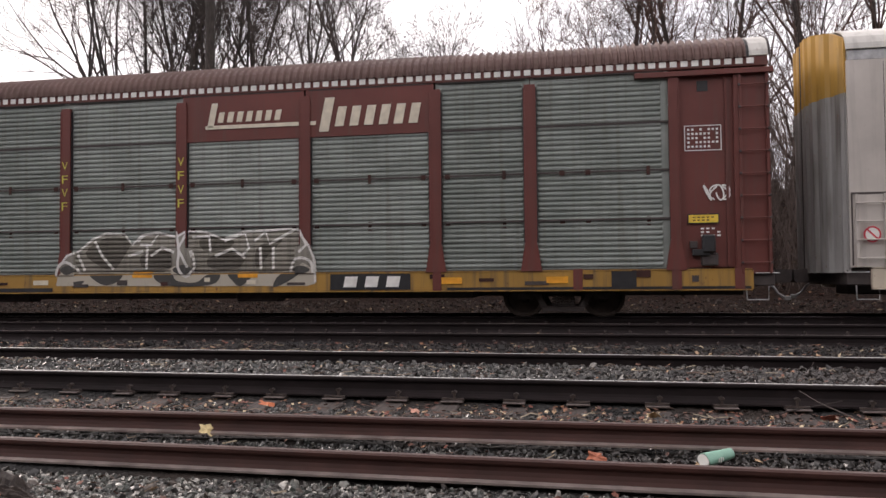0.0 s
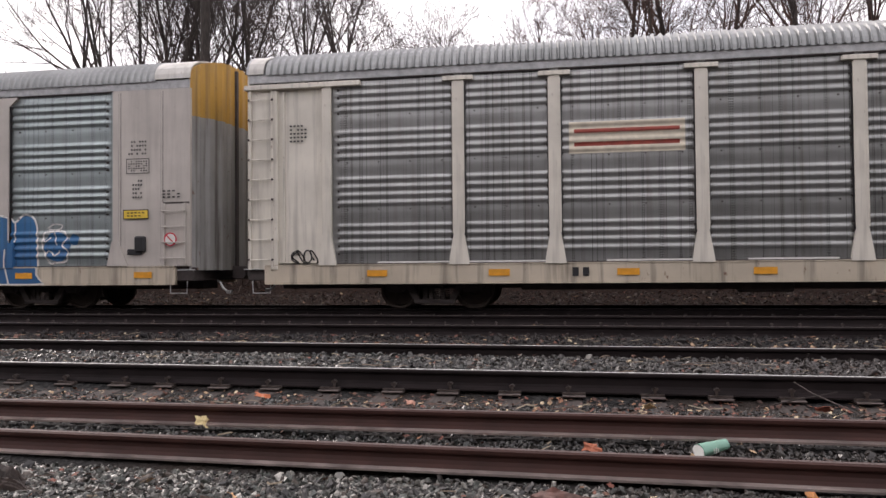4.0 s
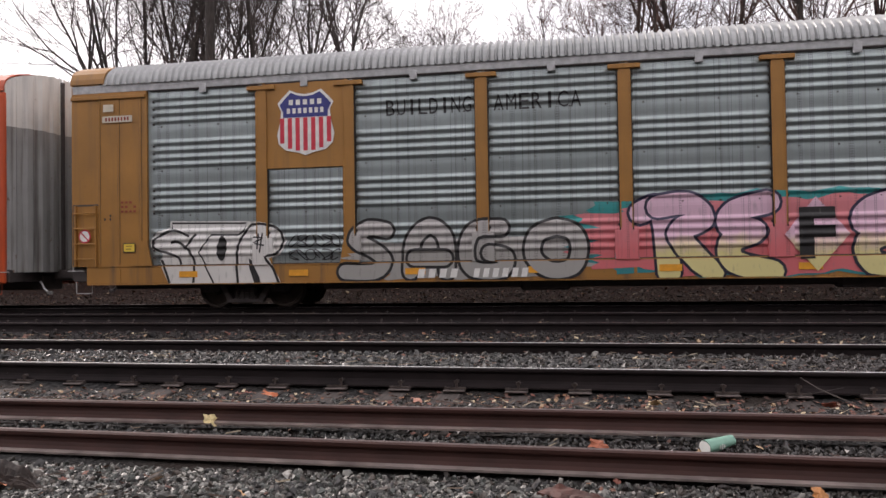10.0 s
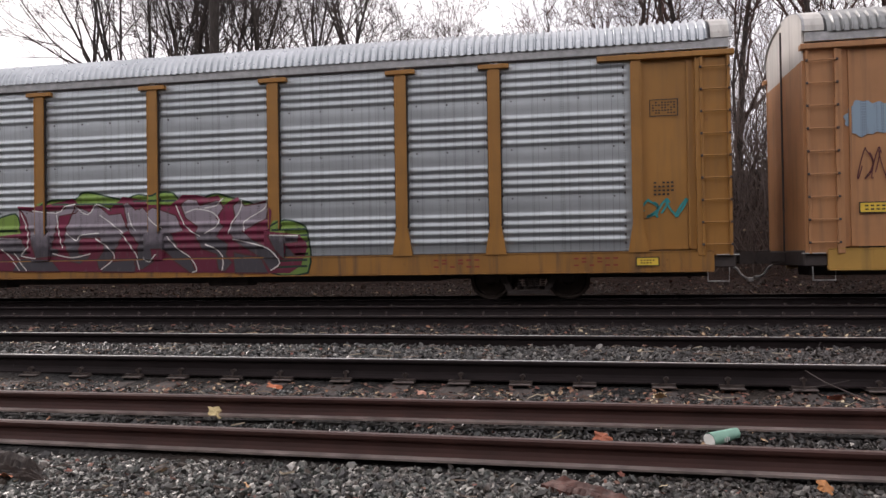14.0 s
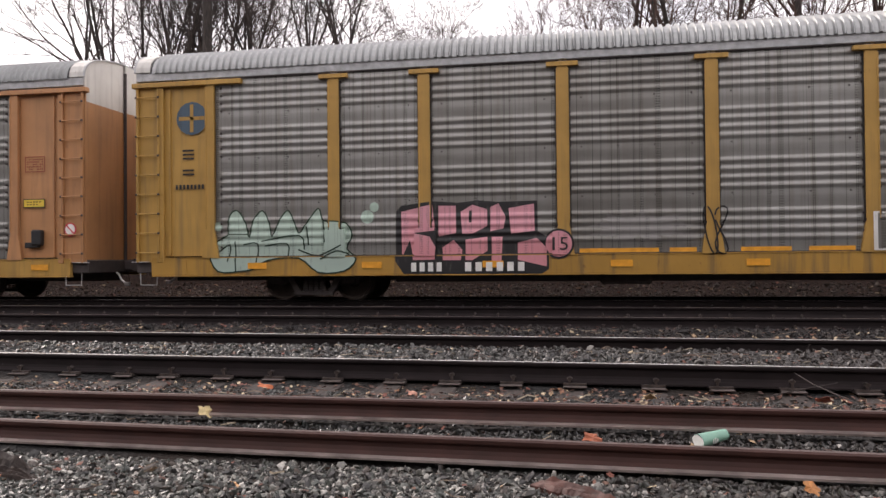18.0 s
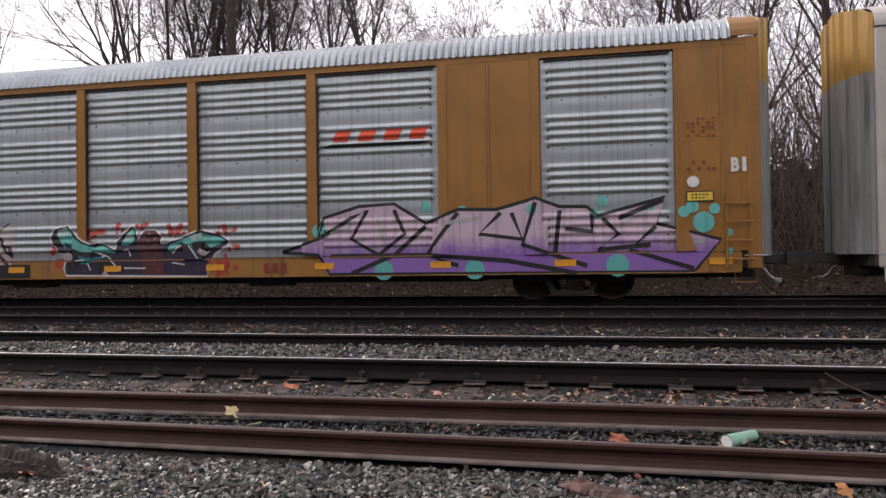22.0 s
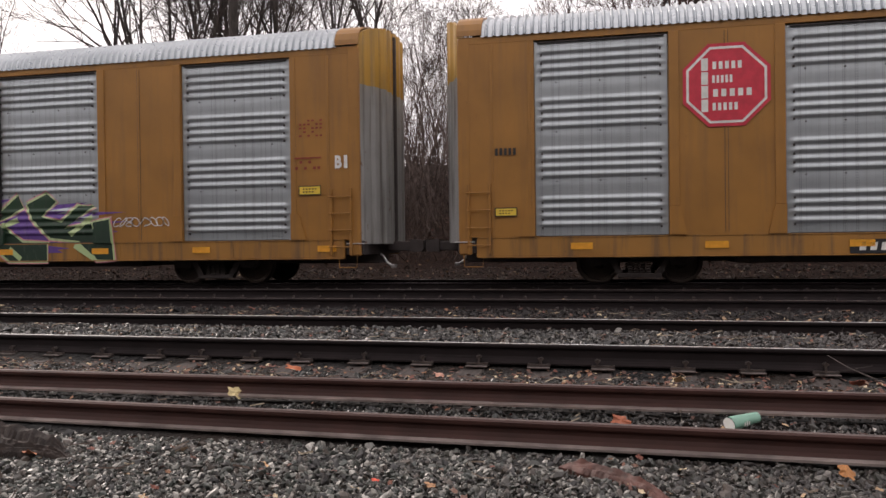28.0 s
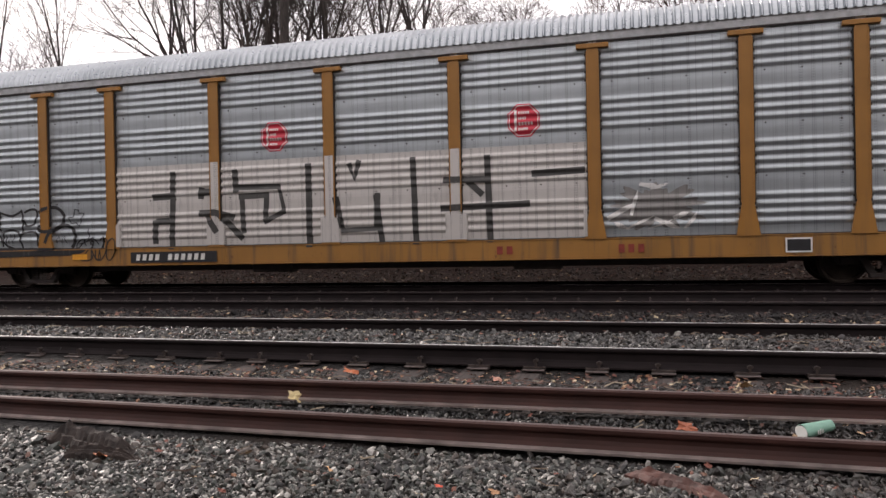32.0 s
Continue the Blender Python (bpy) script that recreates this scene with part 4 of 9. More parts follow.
def make_cup():
    """A crushed paper drinking cup on its side."""
    cup = tagged(new("paper_cup"), "green paper drinking cup lying on its side between the loose rails", "cup")
    r0, r1, ln = 0.034, 0.046, 0.21
    bm = bmesh.new()
    n = 28
    rings = []
    for x, r in ((0.0, r1), (0.004, r1), (ln, r0), (ln, r0 * 0.9), (ln - 0.008, r0 * 0.88), (0.004, r1 * 0.95), (0.0, r1 * 0.97)):
        rings.append([bm.verts.new((x, r * math.cos(2 * math.pi * k / n), r * 0.86 * math.sin(2 * math.pi * k / n) * (1 - 0.1 * math.cos(4 * math.pi * k / n)))) for k in range(n)])
    for a, b in zip(rings, rings[1:] + rings[:1]):
        for k in range(n):
            bm.faces.new((a[k], a[(k + 1) % n], b[(k + 1) % n], b[k]))
    bm.faces.new(rings[3])
    part("cup_wall", bm, plain("cup_green", (0.17, 0.34, 0.26), 0.5, 0, 0.15, 15), cup)
    bm = bmesh.new()
    bmesh.ops.create_cone(bm, segments=n, cap_ends=True, radius1=r1 * 0.95, radius2=r1 * 0.93, depth=0.004, matrix=Matrix.Translation((-0.003, 0, 0)) @ Matrix.Rotation(math.pi / 2, 4, "Y") @ Matrix.Diagonal((0.86, 1, 1, 1)))
    part("lid", bm, plain("cup_white", (0.75, 0.77, 0.73), 0.5, 0, 0.05), cup, "white plastic lid")
    bm = bmesh.new()
    for k, w in enumerate((0.012, 0.016, 0.01)):
        x = 0.07 + 0.016 * k
        bm.faces.new([bm.verts.new(p) for p in ((x, -0.0452 + 0.0001 * k, -w), (x + 0.009, -0.0449 + 0.0001 * k, -w), (x + 0.009, -0.0449 + 0.0001 * k, w), (x, -0.0452 + 0.0001 * k, w))])
    part("printed_mark", bm, M_WHITE, cup, "small white printed emblem")
    cup.matrix_basis = Matrix.Translation((0.69, 4.6, -0.205)) @ Euler((0.1, -0.09, 0.62)).to_matrix().to_4x4()


make_cup()


def rough_slab(name, label, category, length, width, thick, material, m, seed, taper=0.5):
    """A split, ragged length of wood or bark."""
    rng = random.Random(seed)
    bm = bmesh.new()
    n, across = 46, 13
    rings = []
    ridge = [rng.uniform(0.55, 1.3) for _ in range(across)]
    edge = [1.0, 1.0]
    for i in range(n + 1):
        u = i / n
        x = length * (u - 0.5)
        bend = 0.03 * math.sin(4 * u)
        edge = [0.6 * e + 0.4 * rng.uniform(0.6, 1.25) for e in edge]
        w = width * (0.5 - taper * 0.42 * abs(u - 0.4) * 2)
        ring = []
        for k in range(across):
            v = 2 * k / (across - 1) - 1
            h = thick * ridge[k] * (1 - v * v) ** 0.4 * (1 + 0.35 * noise.noise(Vector((9 * u, 6 * v, seed)))) * min(1.0, 6 * u, 6 * (1 - u))
            ring.append(bm.verts.new((x + rng.uniform(-0.004, 0.004), v * w * edge[v > 0] + bend, h)))
        ring += [bm.verts.new((x, w * edge[1] + bend, -0.03)), bm.verts.new((x, -w * edge[0] + bend, -0.03))]
        rings.append(ring)
    for a, b in zip(rings, rings[1:]):
        for k in range(across + 2):
            bm.faces.new((a[k], a[(k + 1) % (across + 2)], b[(k + 1) % (across + 2)], b[k]))
    bm.faces.new(rings[0][::-1])
    bm.faces.new(rings[-1])
    ob = part(name, bm, material, None)
    ob.matrix_basis = m
    return tagged(ob, label, category)


M_BARK_RED = plain("wet_red_bark", (0.075, 0.026, 0.018), 0.6, 0, 0.6, 12, 0.6)
M_ROT = plain("rotten_wood", (0.035, 0.025, 0.021), 0.8, 0, 0.65, 14.0, 0.8)
rough_slab("bark_strip", "reddish-brown strip of rotten bark in the gravel", "bark", 0.66, 0.12, 0.04, M_BARK_RED, Matrix.Translation((0.03, 3.77, -0.31)) @ Euler((0, 0.02, -0.66)).to_matrix().to_4x4(), 4)
rough_slab("rotten_timber", "grey-brown rotten timber half buried in gravel", "timber", 0.9, 0.24, 0.08, M_ROT, Matrix.Translation((-3.4, 3.86, -0.31)) @ Euler((0, 0.04, -0.3)).to_matrix().to_4x4(), 9)
rough_slab("rotten_timber", "splintered grey timber lying in gravel", "timber", 0.5, 0.12, 0.05, M_ROT, Matrix.Translation((-3.2, 3.66, -0.31)) @ Euler((0.2, 0.0, 0.15)).to_matrix().to_4x4(), 12)


def make_stick(pts, r, label):
    bm = add_tube(bmesh.new(), pts, [r * (1 - 0.5 * i / (len(pts) - 1)) for i in range(len(pts))], 5)
    return tagged(part("stick", bm, M_TIE, None), label, "stick", "dead sticks")


make_stick([(-2.75, 7.55, -0.12), (-2.62, 7.45, -0.06), (-2.45, 7.35, -0.1), (-2.4, 7.2, -0.14)], 0.01, "pale bent twig on the ballast")
make_stick([(-0.95, 7.45, -0.15), (-0.6, 7.4, -0.12), (-0.2, 7.35, -0.14)], 0.016, "grey stick lying along the ballast")
make_stick([(1.3, 5.85, -0.17), (1.6, 5.95, -0.12), (1.95, 6.2, -0.1)], 0.006, "bare twig leaning by the rail")
make_stick([(1.95, 5.75, -0.18), (1.75, 6.1, -0.1), (1.68, 6.35, -0.05)], 0.006, "thin twig leaning by the rail")
make_stick([(2.1, 7.65, -0.15), (2.13, 7.66, -0.04), (2.17, 7.66, 0.03)], 0.007, "short upright weed stalk between rails")

# ---- woods behind the train ----


def bark_material(name, a, b):
    m, nt, bsdf = mat_base(name)
    n = noise_at(nt, 5, 7, (3, 3, 0.6))
    nt.links.new(mix(nt, ramp(nt, n, 0.3, 0.7), a, b), bsdf.inputs["Base Color"])
    bsdf.inputs["Roughness"].default_value = 0.9
    bump(nt, bsdf, n, 0.6, 0.03)
    return m


M_BARK = bark_material("dark_bark", (0.022, 0.018, 0.016), (0.06, 0.048, 0.042))
M_TWIG = bark_material("bare_twigs", (0.035, 0.027, 0.024), (0.085, 0.066, 0.058))
M_BRUSH = bark_material("brown_brush", (0.07, 0.052, 0.046), (0.16, 0.12, 0.105))
M_TWIG_RED = bark_material("reddish_twigs", (0.05, 0.028, 0.022), (0.11, 0.06, 0.045))
M_BIRCH = plain("birch_bark", (0.3, 0.28, 0.25), 0.8, 0, 0.4, 4.0)


def tree_meshes(seed, height, trunk_r, spread, limbs, lean=0.0, low=0.25, dense=1.0, forks=1, twig=M_TWIG, stems=()):
    """A leafless tree grown limb by limb; returns its trunk mesh and its crown mesh."""
    rng = np.random.RandomState(seed)
    segs = {0: [], 1: []}

    def grow(p, d, length, r, level):
        n = (9, 6, 4, 3, 2)[level]
        step = length / n
        pts, rad = [p.copy()], [r]
        for i in range(n):
            bend = (0.06, 0.1, 0.12, 0.13, 0.14)[level]
            d = d + rng.normal(0, bend, 3) + np.array([0, 0, (0.02, 0.1, 0.09, 0.06, 0.03)[level]])
            d /= np.linalg.norm(d)
            p = p + d * step
            pts.append(p.copy())
            rad.append(max(0.006, r * (1 - 0.8 * (i + 1) / n)))
        segs[0 if level == 0 else 1].append((pts, rad, 7 if level == 0 else (5 if level == 1 else 3)))
        if level == 4:
            return
        count = (limbs, 7, 5, 4)[level]
        if level:
            count = max(2, int(round(count * dense)))
        for k in range(count):
            u = (low + (1 - low) * (k + rng.uniform(0, 1)) / count) if level == 0 else rng.uniform(0.25, 1.0)
            j = min(n - 1, int(u * n))
            q = pts[j] + (pts[j + 1] - pts[j]) * (u * n - j)
            axis = pts[j + 1] - pts[j]
            axis /= np.linalg.norm(axis)
            side = rng.normal(size=3)
            side -= axis * side.dot(axis)
            side /= np.linalg.norm(side)
            ang = rng.uniform(0.5, 0.95) * spread if level == 0 else rng.uniform(0.4, 0.9)
            nd = axis * math.cos(ang) + side * math.sin(ang)
            ln = length * ((0.5 - 0.22 * u) if level == 0 else rng.uniform(0.42, 0.66))
            grow(q, nd, ln, max(0.0075, rad[j] * (0.52 if level == 0 else 0.58)), level + 1)

    # leaders that spread from one crotch: start height, lean along x and y, length, radius
    for z, dx, dy, length, r in stems:
        d = np.array([dx, dy, 1.0])
        grow(np.array([0.06 * dx, 0.06 * dy, z]), d / np.linalg.norm(d), length, r, 0 if abs(dx) < 0.5 else 1)
    if stems:
        segs[0].append(([np.array([0.0, 0.0, -0.4]), np.array([0.02, 0.0, 0.5 * stems[0][0]]), np.array([0.0, 0.0, stems[0][0] + 0.3])], [trunk_r * 1.2, trunk_r, trunk_r * 0.8], 8))
    for f in range(0 if stems else forks):
        a = rng.uniform(0, 6.28)
        tilt = lean if forks == 1 else 0.16
        grow(np.array([0.25 * math.cos(a), 0.25 * math.sin(a), -0.3]) * (1 if forks > 1 else 0) + np.array([0, 0, -0.3 if forks == 1 else 0]), np.array([tilt * math.cos(a), tilt * math.sin(a), 1.0]), height * rng.uniform(0.85, 1.0), trunk_r, 0)
    out = []
    for lv in (0, 1):
        v, fc, off = [], [], 0
        for pts, rad, sides in segs[lv]:
            P = np.array(pts)
            D = np.gradient(P, axis=0)
            D /= np.linalg.norm(D, axis=1)[:, None] + 1e-9
            A = np.cross(D, np.array([0.31, 0.83, 0.17]))
            A /= np.linalg.norm(A, axis=1)[:, None] + 1e-9
            B = np.cross(D, A)
            t = 2 * np.pi * np.arange(sides) / sides
            ring = P[:, None] + np.array(rad)[:, None, None] * (np.cos(t)[None, :, None] * A[:, None] + np.sin(t)[None, :, None] * B[:, None])
            v.append(ring.reshape(-1, 3))
            n = len(P)
            i, k = np.meshgrid(np.arange(n - 1), np.arange(sides), indexing="ij")
            q = np.stack([i * sides + k, i * sides + (k + 1) % sides, (i + 1) * sides + (k + 1) % sides, (i + 1) * sides + k], -1)
            fc.append((q + off).reshape(-1))
            off += n * sides
        me = fast_mesh("trunk" if lv == 0 else "crown", np.concatenate(v), np.concatenate(fc), 4)
        me.materials.append(M_BARK if lv == 0 else twig)
        out.append(me)
    return out


def make_tree(seed, label, at, turn=0.0, **shape):
    tree = tagged(new("bare_tree"), label, "tree", "trees behind the line")
    trunk, crown = tree_meshes(seed, **shape)
    link_mesh("trunk", trunk, tree)
    link_mesh("crown", crown, tree)
    tree.matrix_basis = pose(*at, 0, 0, turn)
    return tree


T_FAN = make_tree(11, "large bare tree with limbs fanning wide from a low crotch", (-23.6, 33.0, 3.8), 0, height=10.0, trunk_r=0.24, spread=0.8, limbs=6, low=0.1, dense=0.8,
                  stems=((6.4, -2.4, 0.2, 6.5, 0.055), (6.5, -1.5, -0.2, 7.0, 0.06), (6.6, -1.0, 0.4, 7.5, 0.062), (6.7, -0.45, 0.0, 7.0, 0.075), (6.7, -0.12, 0.3, 7.0, 0.075), (6.6, 0.22, -0.2, 7.0, 0.065), (6.3, -3.4, 0.1, 5.5, 0.042), (6.4, 0.6, 0.2, 6.0, 0.045)))
T_SLIM = make_tree(12, "slim bare tree with upright branches", (-21.6, 32.0, 3.8), 40, height=14.0, trunk_r=0.12, spread=0.5, limbs=9, low=0.3, dense=0.62, forks=2)
T_DENSE = make_tree(13, "bare tree choked with a dense tangle of twigs", (-15.9, 28.0, 3.8), 10, height=12.5, trunk_r=0.16, spread=0.6, limbs=15, low=0.25, dense=0.95)
T_MID = make_tree(14, "bare grey tree with a fine twiggy crown", (-14.6, 31.0, 3.8), 70, height=10.0, trunk_r=0.12, spread=0.9, limbs=10, low=0.3, dense=0.72)
T_VASE = make_tree(18, "bare tree with upswept vase-shaped limbs", (-11.2, 30.5, 3.8), 0, height=9.0, trunk_r=0.15, spread=0.7, limbs=6, low=0.2, dense=0.62,
                   stems=((5.2, -0.42, 0.1, 6.0, 0.07), (5.3, -0.12, -0.2, 6.2, 0.075), (5.3, 0.2, 0.2, 6.2, 0.075), (5.2, 0.48, 0.0, 5.8, 0.06), (5.1, 0.8, 0.2, 5.0, 0.05), (5.1, -0.8, -0.1, 4.6, 0.045)))
T_LOW = make_tree(15, "low bare tree with fine reddish twigs", (-0.9, 33.0, 3.9), 20, height=9.0, trunk_r=0.1, spread=0.85, limbs=10, low=0.2, dense=0.75, twig=M_TWIG_RED)
T_RED = make_tree(16, "dense bare tree with reddish-brown branches", (4.0, 30.0, 3.8), 0, height=12.5, trunk_r=0.17, spread=0.85, limbs=12, low=0.15, dense=0.75, twig=M_TWIG_RED)
T_THIN = make_tree(17, "thin sapling with sparse bare twigs", (-7.3, 36.0, 3.9), 0, height=9.3, trunk_r=0.07, spread=0.6, limbs=9, low=0.2, dense=0.9)
for src, x, y, turn in ((T_SLIM, -20.2, 31.5, 150), (T_SLIM, -18.9, 33.0, 260), (T_SLIM, -32.5, 36, 70), (T_SLIM, -36, 33, 10), (T_DENSE, -16.9, 30.0, 120), (T_DENSE, -15.6, 31.0, 20), (T_DENSE, -16.6, 32.0, 230),
                        (T_MID, -12.9, 34.5, 160), (T_VASE, -13.6, 30.0, 200), (T_VASE, -9.9, 31.5, 90), (T_THIN, -9.4, 41, 50), (T_THIN, -6.2, 40, 140), (T_THIN, -8.3, 38, 220), (T_THIN, -10.6, 43, 300),
                        (T_LOW, -2.4, 35.0, 140), (T_LOW, 0.6, 34.0, 80), (T_LOW, -4.6, 44.0, 260), (T_RED, 2.2, 33.5, 100), (T_RED, 6.0, 31.5, 200), (T_RED, 8.4, 28.5, 300), (T_RED, 11.2, 30.5, 40), (T_RED, 14.0, 27.5, 150),
                        (T_RED, 17.5, 31.0, 170), (T_RED, 4.8, 36.0, 15), (T_RED, 9.6, 36.0, 75), (T_LOW, 3.0, 28.0, 30), (T_MID, -28, 44, 10), (T_MID, -40, 40, 200),
                        (T_THIN, 1.6, 28.5, 30), (T_THIN, 5.2, 26.5, 100), (T_THIN, -8.2, 25.5, 300), (T_THIN, 7.2, 27.0, 10), (T_THIN, -11.5, 26, 70)):
    copy_thing(src, pose(x, y, ground_z(y), 0, 0, turn))


def make_pole():
    """A weathered timber utility pole, its head out of sight above."""
    bm = add_tube(bmesh.new(), [(0, 0, -0.5), (0.01, 0, 4), (0.0, 0.0, 8), (0.02, 0, 12)], [0.19, 0.18, 0.165, 0.14], 12)
    pole = tagged(new("utility_pole"), "dark weathered timber utility pole among the trees", "pole")
    part("shaft", bm, M_BARK, pole)
    pole.location = (-13.42, 25.8, 3.0)


make_pole()


def make_undergrowth():
    """Tangled leafless brush along the edge of the woods."""
    rng = np.random.RandomState(21)
    v, f, off = [], [], 0
    for _ in range(12000):
        x, y = rng.uniform(-30, 22), 20.8 + 7.5 * rng.uniform() ** 1.2
        h = rng.uniform(0.7, 2.6) * (0.75 + 0.25 * (y - 20) / 7)
        p = np.array([x, y, ground_z(y) - 0.05])
        d = np.array([rng.normal(0, 0.35), rng.normal(0, 0.3), 1.0])
        r = rng.uniform(0.006, 0.02)
        n = 4
        pts = []
        for i in range(n + 1):
            pts.append(p.copy())
            d = d + rng.normal(0, 0.35, 3)
            d[2] = max(d[2], -0.2)
            p = p + d / np.linalg.norm(d) * h / n
        for i, q in enumerate(pts):
            rr = r * (1 - 0.7 * i / n)
            for k in range(3):
                v.append((q[0] + rr * math.cos(2.094 * k), q[1] + rr * math.sin(2.094 * k), q[2]))
        for i in range(n):
            for k in range(3):
                a, b = off + i * 3 + k, off + i * 3 + (k + 1) % 3
                f += [a, b, b + 3, a + 3]
        off += 3 * (n + 1)
    me = fast_mesh("undergrowth", v, f, 4)
    me.materials.append(M_BRUSH)
    tagged(new("undergrowth", me), "tangled brown leafless brush under the trees", "brush", kind="stuff")


make_undergrowth()


def make_thicket():
    """Tall whippy stems crowded on the bank between the line and the trees."""
    rng = np.random.RandomState(27)
    v, f, off = [], [], 0

    def strand(p, d, length, r, n):
        nonlocal off
        pts = []
        for i in range(n + 1):
            pts.append(p.copy())
            d = d + rng.normal(0, 0.16, 3)
            p = p + d / np.linalg.norm(d) * length / n
        for i, q in enumerate(pts):
            rr = r * (1 - 0.75 * i / n)
            for k in range(3):
                v.append((q[0] + rr * math.cos(2.094 * k), q[1] + rr * math.sin(2.094 * k), q[2]))
        for i in range(n):
            for k in range(3):
                a, b = off + i * 3 + k, off + i * 3 + (k + 1) % 3
                f.extend((a, b, b + 3, a + 3))
        off += 3 * (n + 1)
        return pts

    for _ in range(3200):
        x, y = rng.uniform(-34, 24), 22.5 + 8.5 * rng.uniform()
        h = rng.uniform(2.2, 6.0)
        stem = strand(np.array([x, y, ground_z(y) - 0.1]), np.array([rng.normal(0, 0.22), rng.normal(0, 0.15), 1.0]), h, rng.uniform(0.012, 0.032), 6)
        for k in range(6):
            j = rng.randint(2, 6)
            strand(stem[j].copy(), np.array([rng.normal(0, 0.7), rng.normal(0, 0.5), rng.uniform(0.1, 0.9)]), h * rng.uniform(0.2, 0.45), 0.009, 3)
    me = fast_mesh("thicket", v, f, 4)
    me.materials.append(M_BRUSH)
    tagged(new("thicket", me), "dense leafless thicket of thin brown stems on the bank", "brush", kind="stuff")


make_thicket()


def make_log():
    bm = add_tube(bmesh.new(), [(-1.2, 0, 0.9), (-0.2, 0.05, 0.1), (0.7, 0, -0.7), (1.6, 0.1, -1.5)], [0.035, 0.05, 0.06, 0.07], 9)
    ob = part("fallen_birch", bm, M_BIRCH, None)
    ob.location = (1.75, 22.6, 2.7)
    tagged(ob, "pale fallen birch trunk leaning in the brush", "log")


make_log()


def make_sky_blocker():
    """An unseen dark wall, added across the yard opposite the train to shut off the low sky."""
    rng = np.random.RandomState(31)
    xs = np.linspace(-160, 160, 81)
    v = [(x, -26 + 0.006 * abs(x), -0.6) for x in xs] + [(x, -27 + 0.006 * abs(x), 18.0 + rng.uniform(-2.5, 2.5)) for x in xs]
    n = len(xs)
    f = [q for i in range(n - 1) for q in (i, i + 1, n + i + 1, n + i)]
    me = fast_mesh("backdrop", v, f, 4)
    me.materials.append(plain("sky_blocker_dark", (0.05, 0.043, 0.038), 0.95, 0, 0.5, 0.6))
    tagged(new("backdrop", me), "unseen dark wall added opposite the train to block low sky light", "woods", kind="structure")


make_sky_blocker()

# ---- the train ----
WHEEL_R = 0.42
ROOF_ARC = [(-1.53, 4.95), (-1.515, 5.06), (-1.45, 5.2), (-1.33, 5.31), (-1.1, 5.42), (-0.75, 5.51), (-0.35, 5.565), (0.0, 5.585)]
ROOF_ARC = ROOF_ARC + [(-y, z) for y, z in ROOF_ARC[-2::-1]]
ROOF_MESHES = {}


def roof_mesh(half, material, pitch=0.153):
    key = (half, material.name)
    if key in ROOF_MESHES:
        return ROOF_MESHES[key]
    n = int(2 * half / pitch)
    xs, hs = [], []
    for k in range(n):
        x = -half + 2 * half * k / n
        w = 2 * half / n
        xs += [x, x + 0.5 * w, x + 0.62 * w, x + 0.7 * w, x + 0.8 * w, x + 0.9 * w]
        hs += [0.0, 0.0, 0.035, 0.055, 0.05, 0.02]
    xs.append(half)
    hs.append(0.0)
    P = np.array(ROOF_ARC)
    D = np.gradient(P, axis=0)
    N = np.stack([-D[:, 1], D[:, 0]], 1)
    N /= np.linalg.norm(N, axis=1)[:, None]
    v = []
    for x, h in zip(xs, hs):
        Q = P + N * h
        v += [(x, a, b) for a, b in Q]
    m = len(P)
    f = [q for i in range(len(xs) - 1) for j in range(m - 1) for q in (i * m + j, (i + 1) * m + j, (i + 1) * m + j + 1, i * m + j + 1)]
    me = fast_mesh("roof", v, f, 4)
    me.materials.append(material)
    ROOF_MESHES[key] = me
    return me


SHARED = {}


def shared(name, key, builder, materials, parent, loc=(0, 0, 0), rot=(0, 0, 0), label=""):
    """A part whose mesh is shared by all its likes."""
    mats = materials if isinstance(materials, (list, tuple)) else [materials]
    full = (name, key, tuple(m.name for m in mats))
    if full not in SHARED:
        bm = builder()
        me = bpy.data.meshes.new(name)
        bm.to_mesh(me)
        bm.free()
        for m in mats:
            me.materials.append(m)
        SHARED[full] = me
    ob = link_mesh(name, SHARED[full], parent, label)
    ob.location, ob.rotation_euler = loc, rot
    return ob


def wheelset_bm():
    bm = bmesh.new()
    n = 32
    for s in (-1, 1):
        prof = [(0.06, 0.62), (0.1, 0.64), (0.13, 0.68), (0.34, 0.7), (WHEEL_R - 0.06, 0.66), (WHEEL_R + 0.025, 0.66), (WHEEL_R + 0.025, 0.69), (WHEEL_R, 0.7), (WHEEL_R - 0.004, 0.79), (WHEEL_R - 0.06, 0.79), (0.34, 0.74), (0.14, 0.76), (0.1, 0.82), (0.075, 0.98)]
        rings = [[bm.verts.new((r * math.cos(2 * math.pi * k / n), s * y, r * math.sin(2 * math.pi * k / n))) for k in range(n)] for r, y in prof]
        for a, b in zip(rings, rings[1:]):
            for k in range(n):
                bm.faces.new((a[k], a[(k + 1) % n], b[(k + 1) % n], b[k]))
        bm.faces.new(rings[-1])
        for k in range(3):
            t = 2.094 * k
            add_box(bm, 0.05 * math.cos(t) - 0.012, 0.05 * math.cos(t) + 0.012, s * 0.985 - 0.012, s * 0.985 + 0.012, 0.05 * math.sin(t) - 0.012, 0.05 * math.sin(t) + 0.012)
    add_tube(bm, [(0, -0.65, 0), (0, 0.65, 0)], 0.07, 12)
    return bm


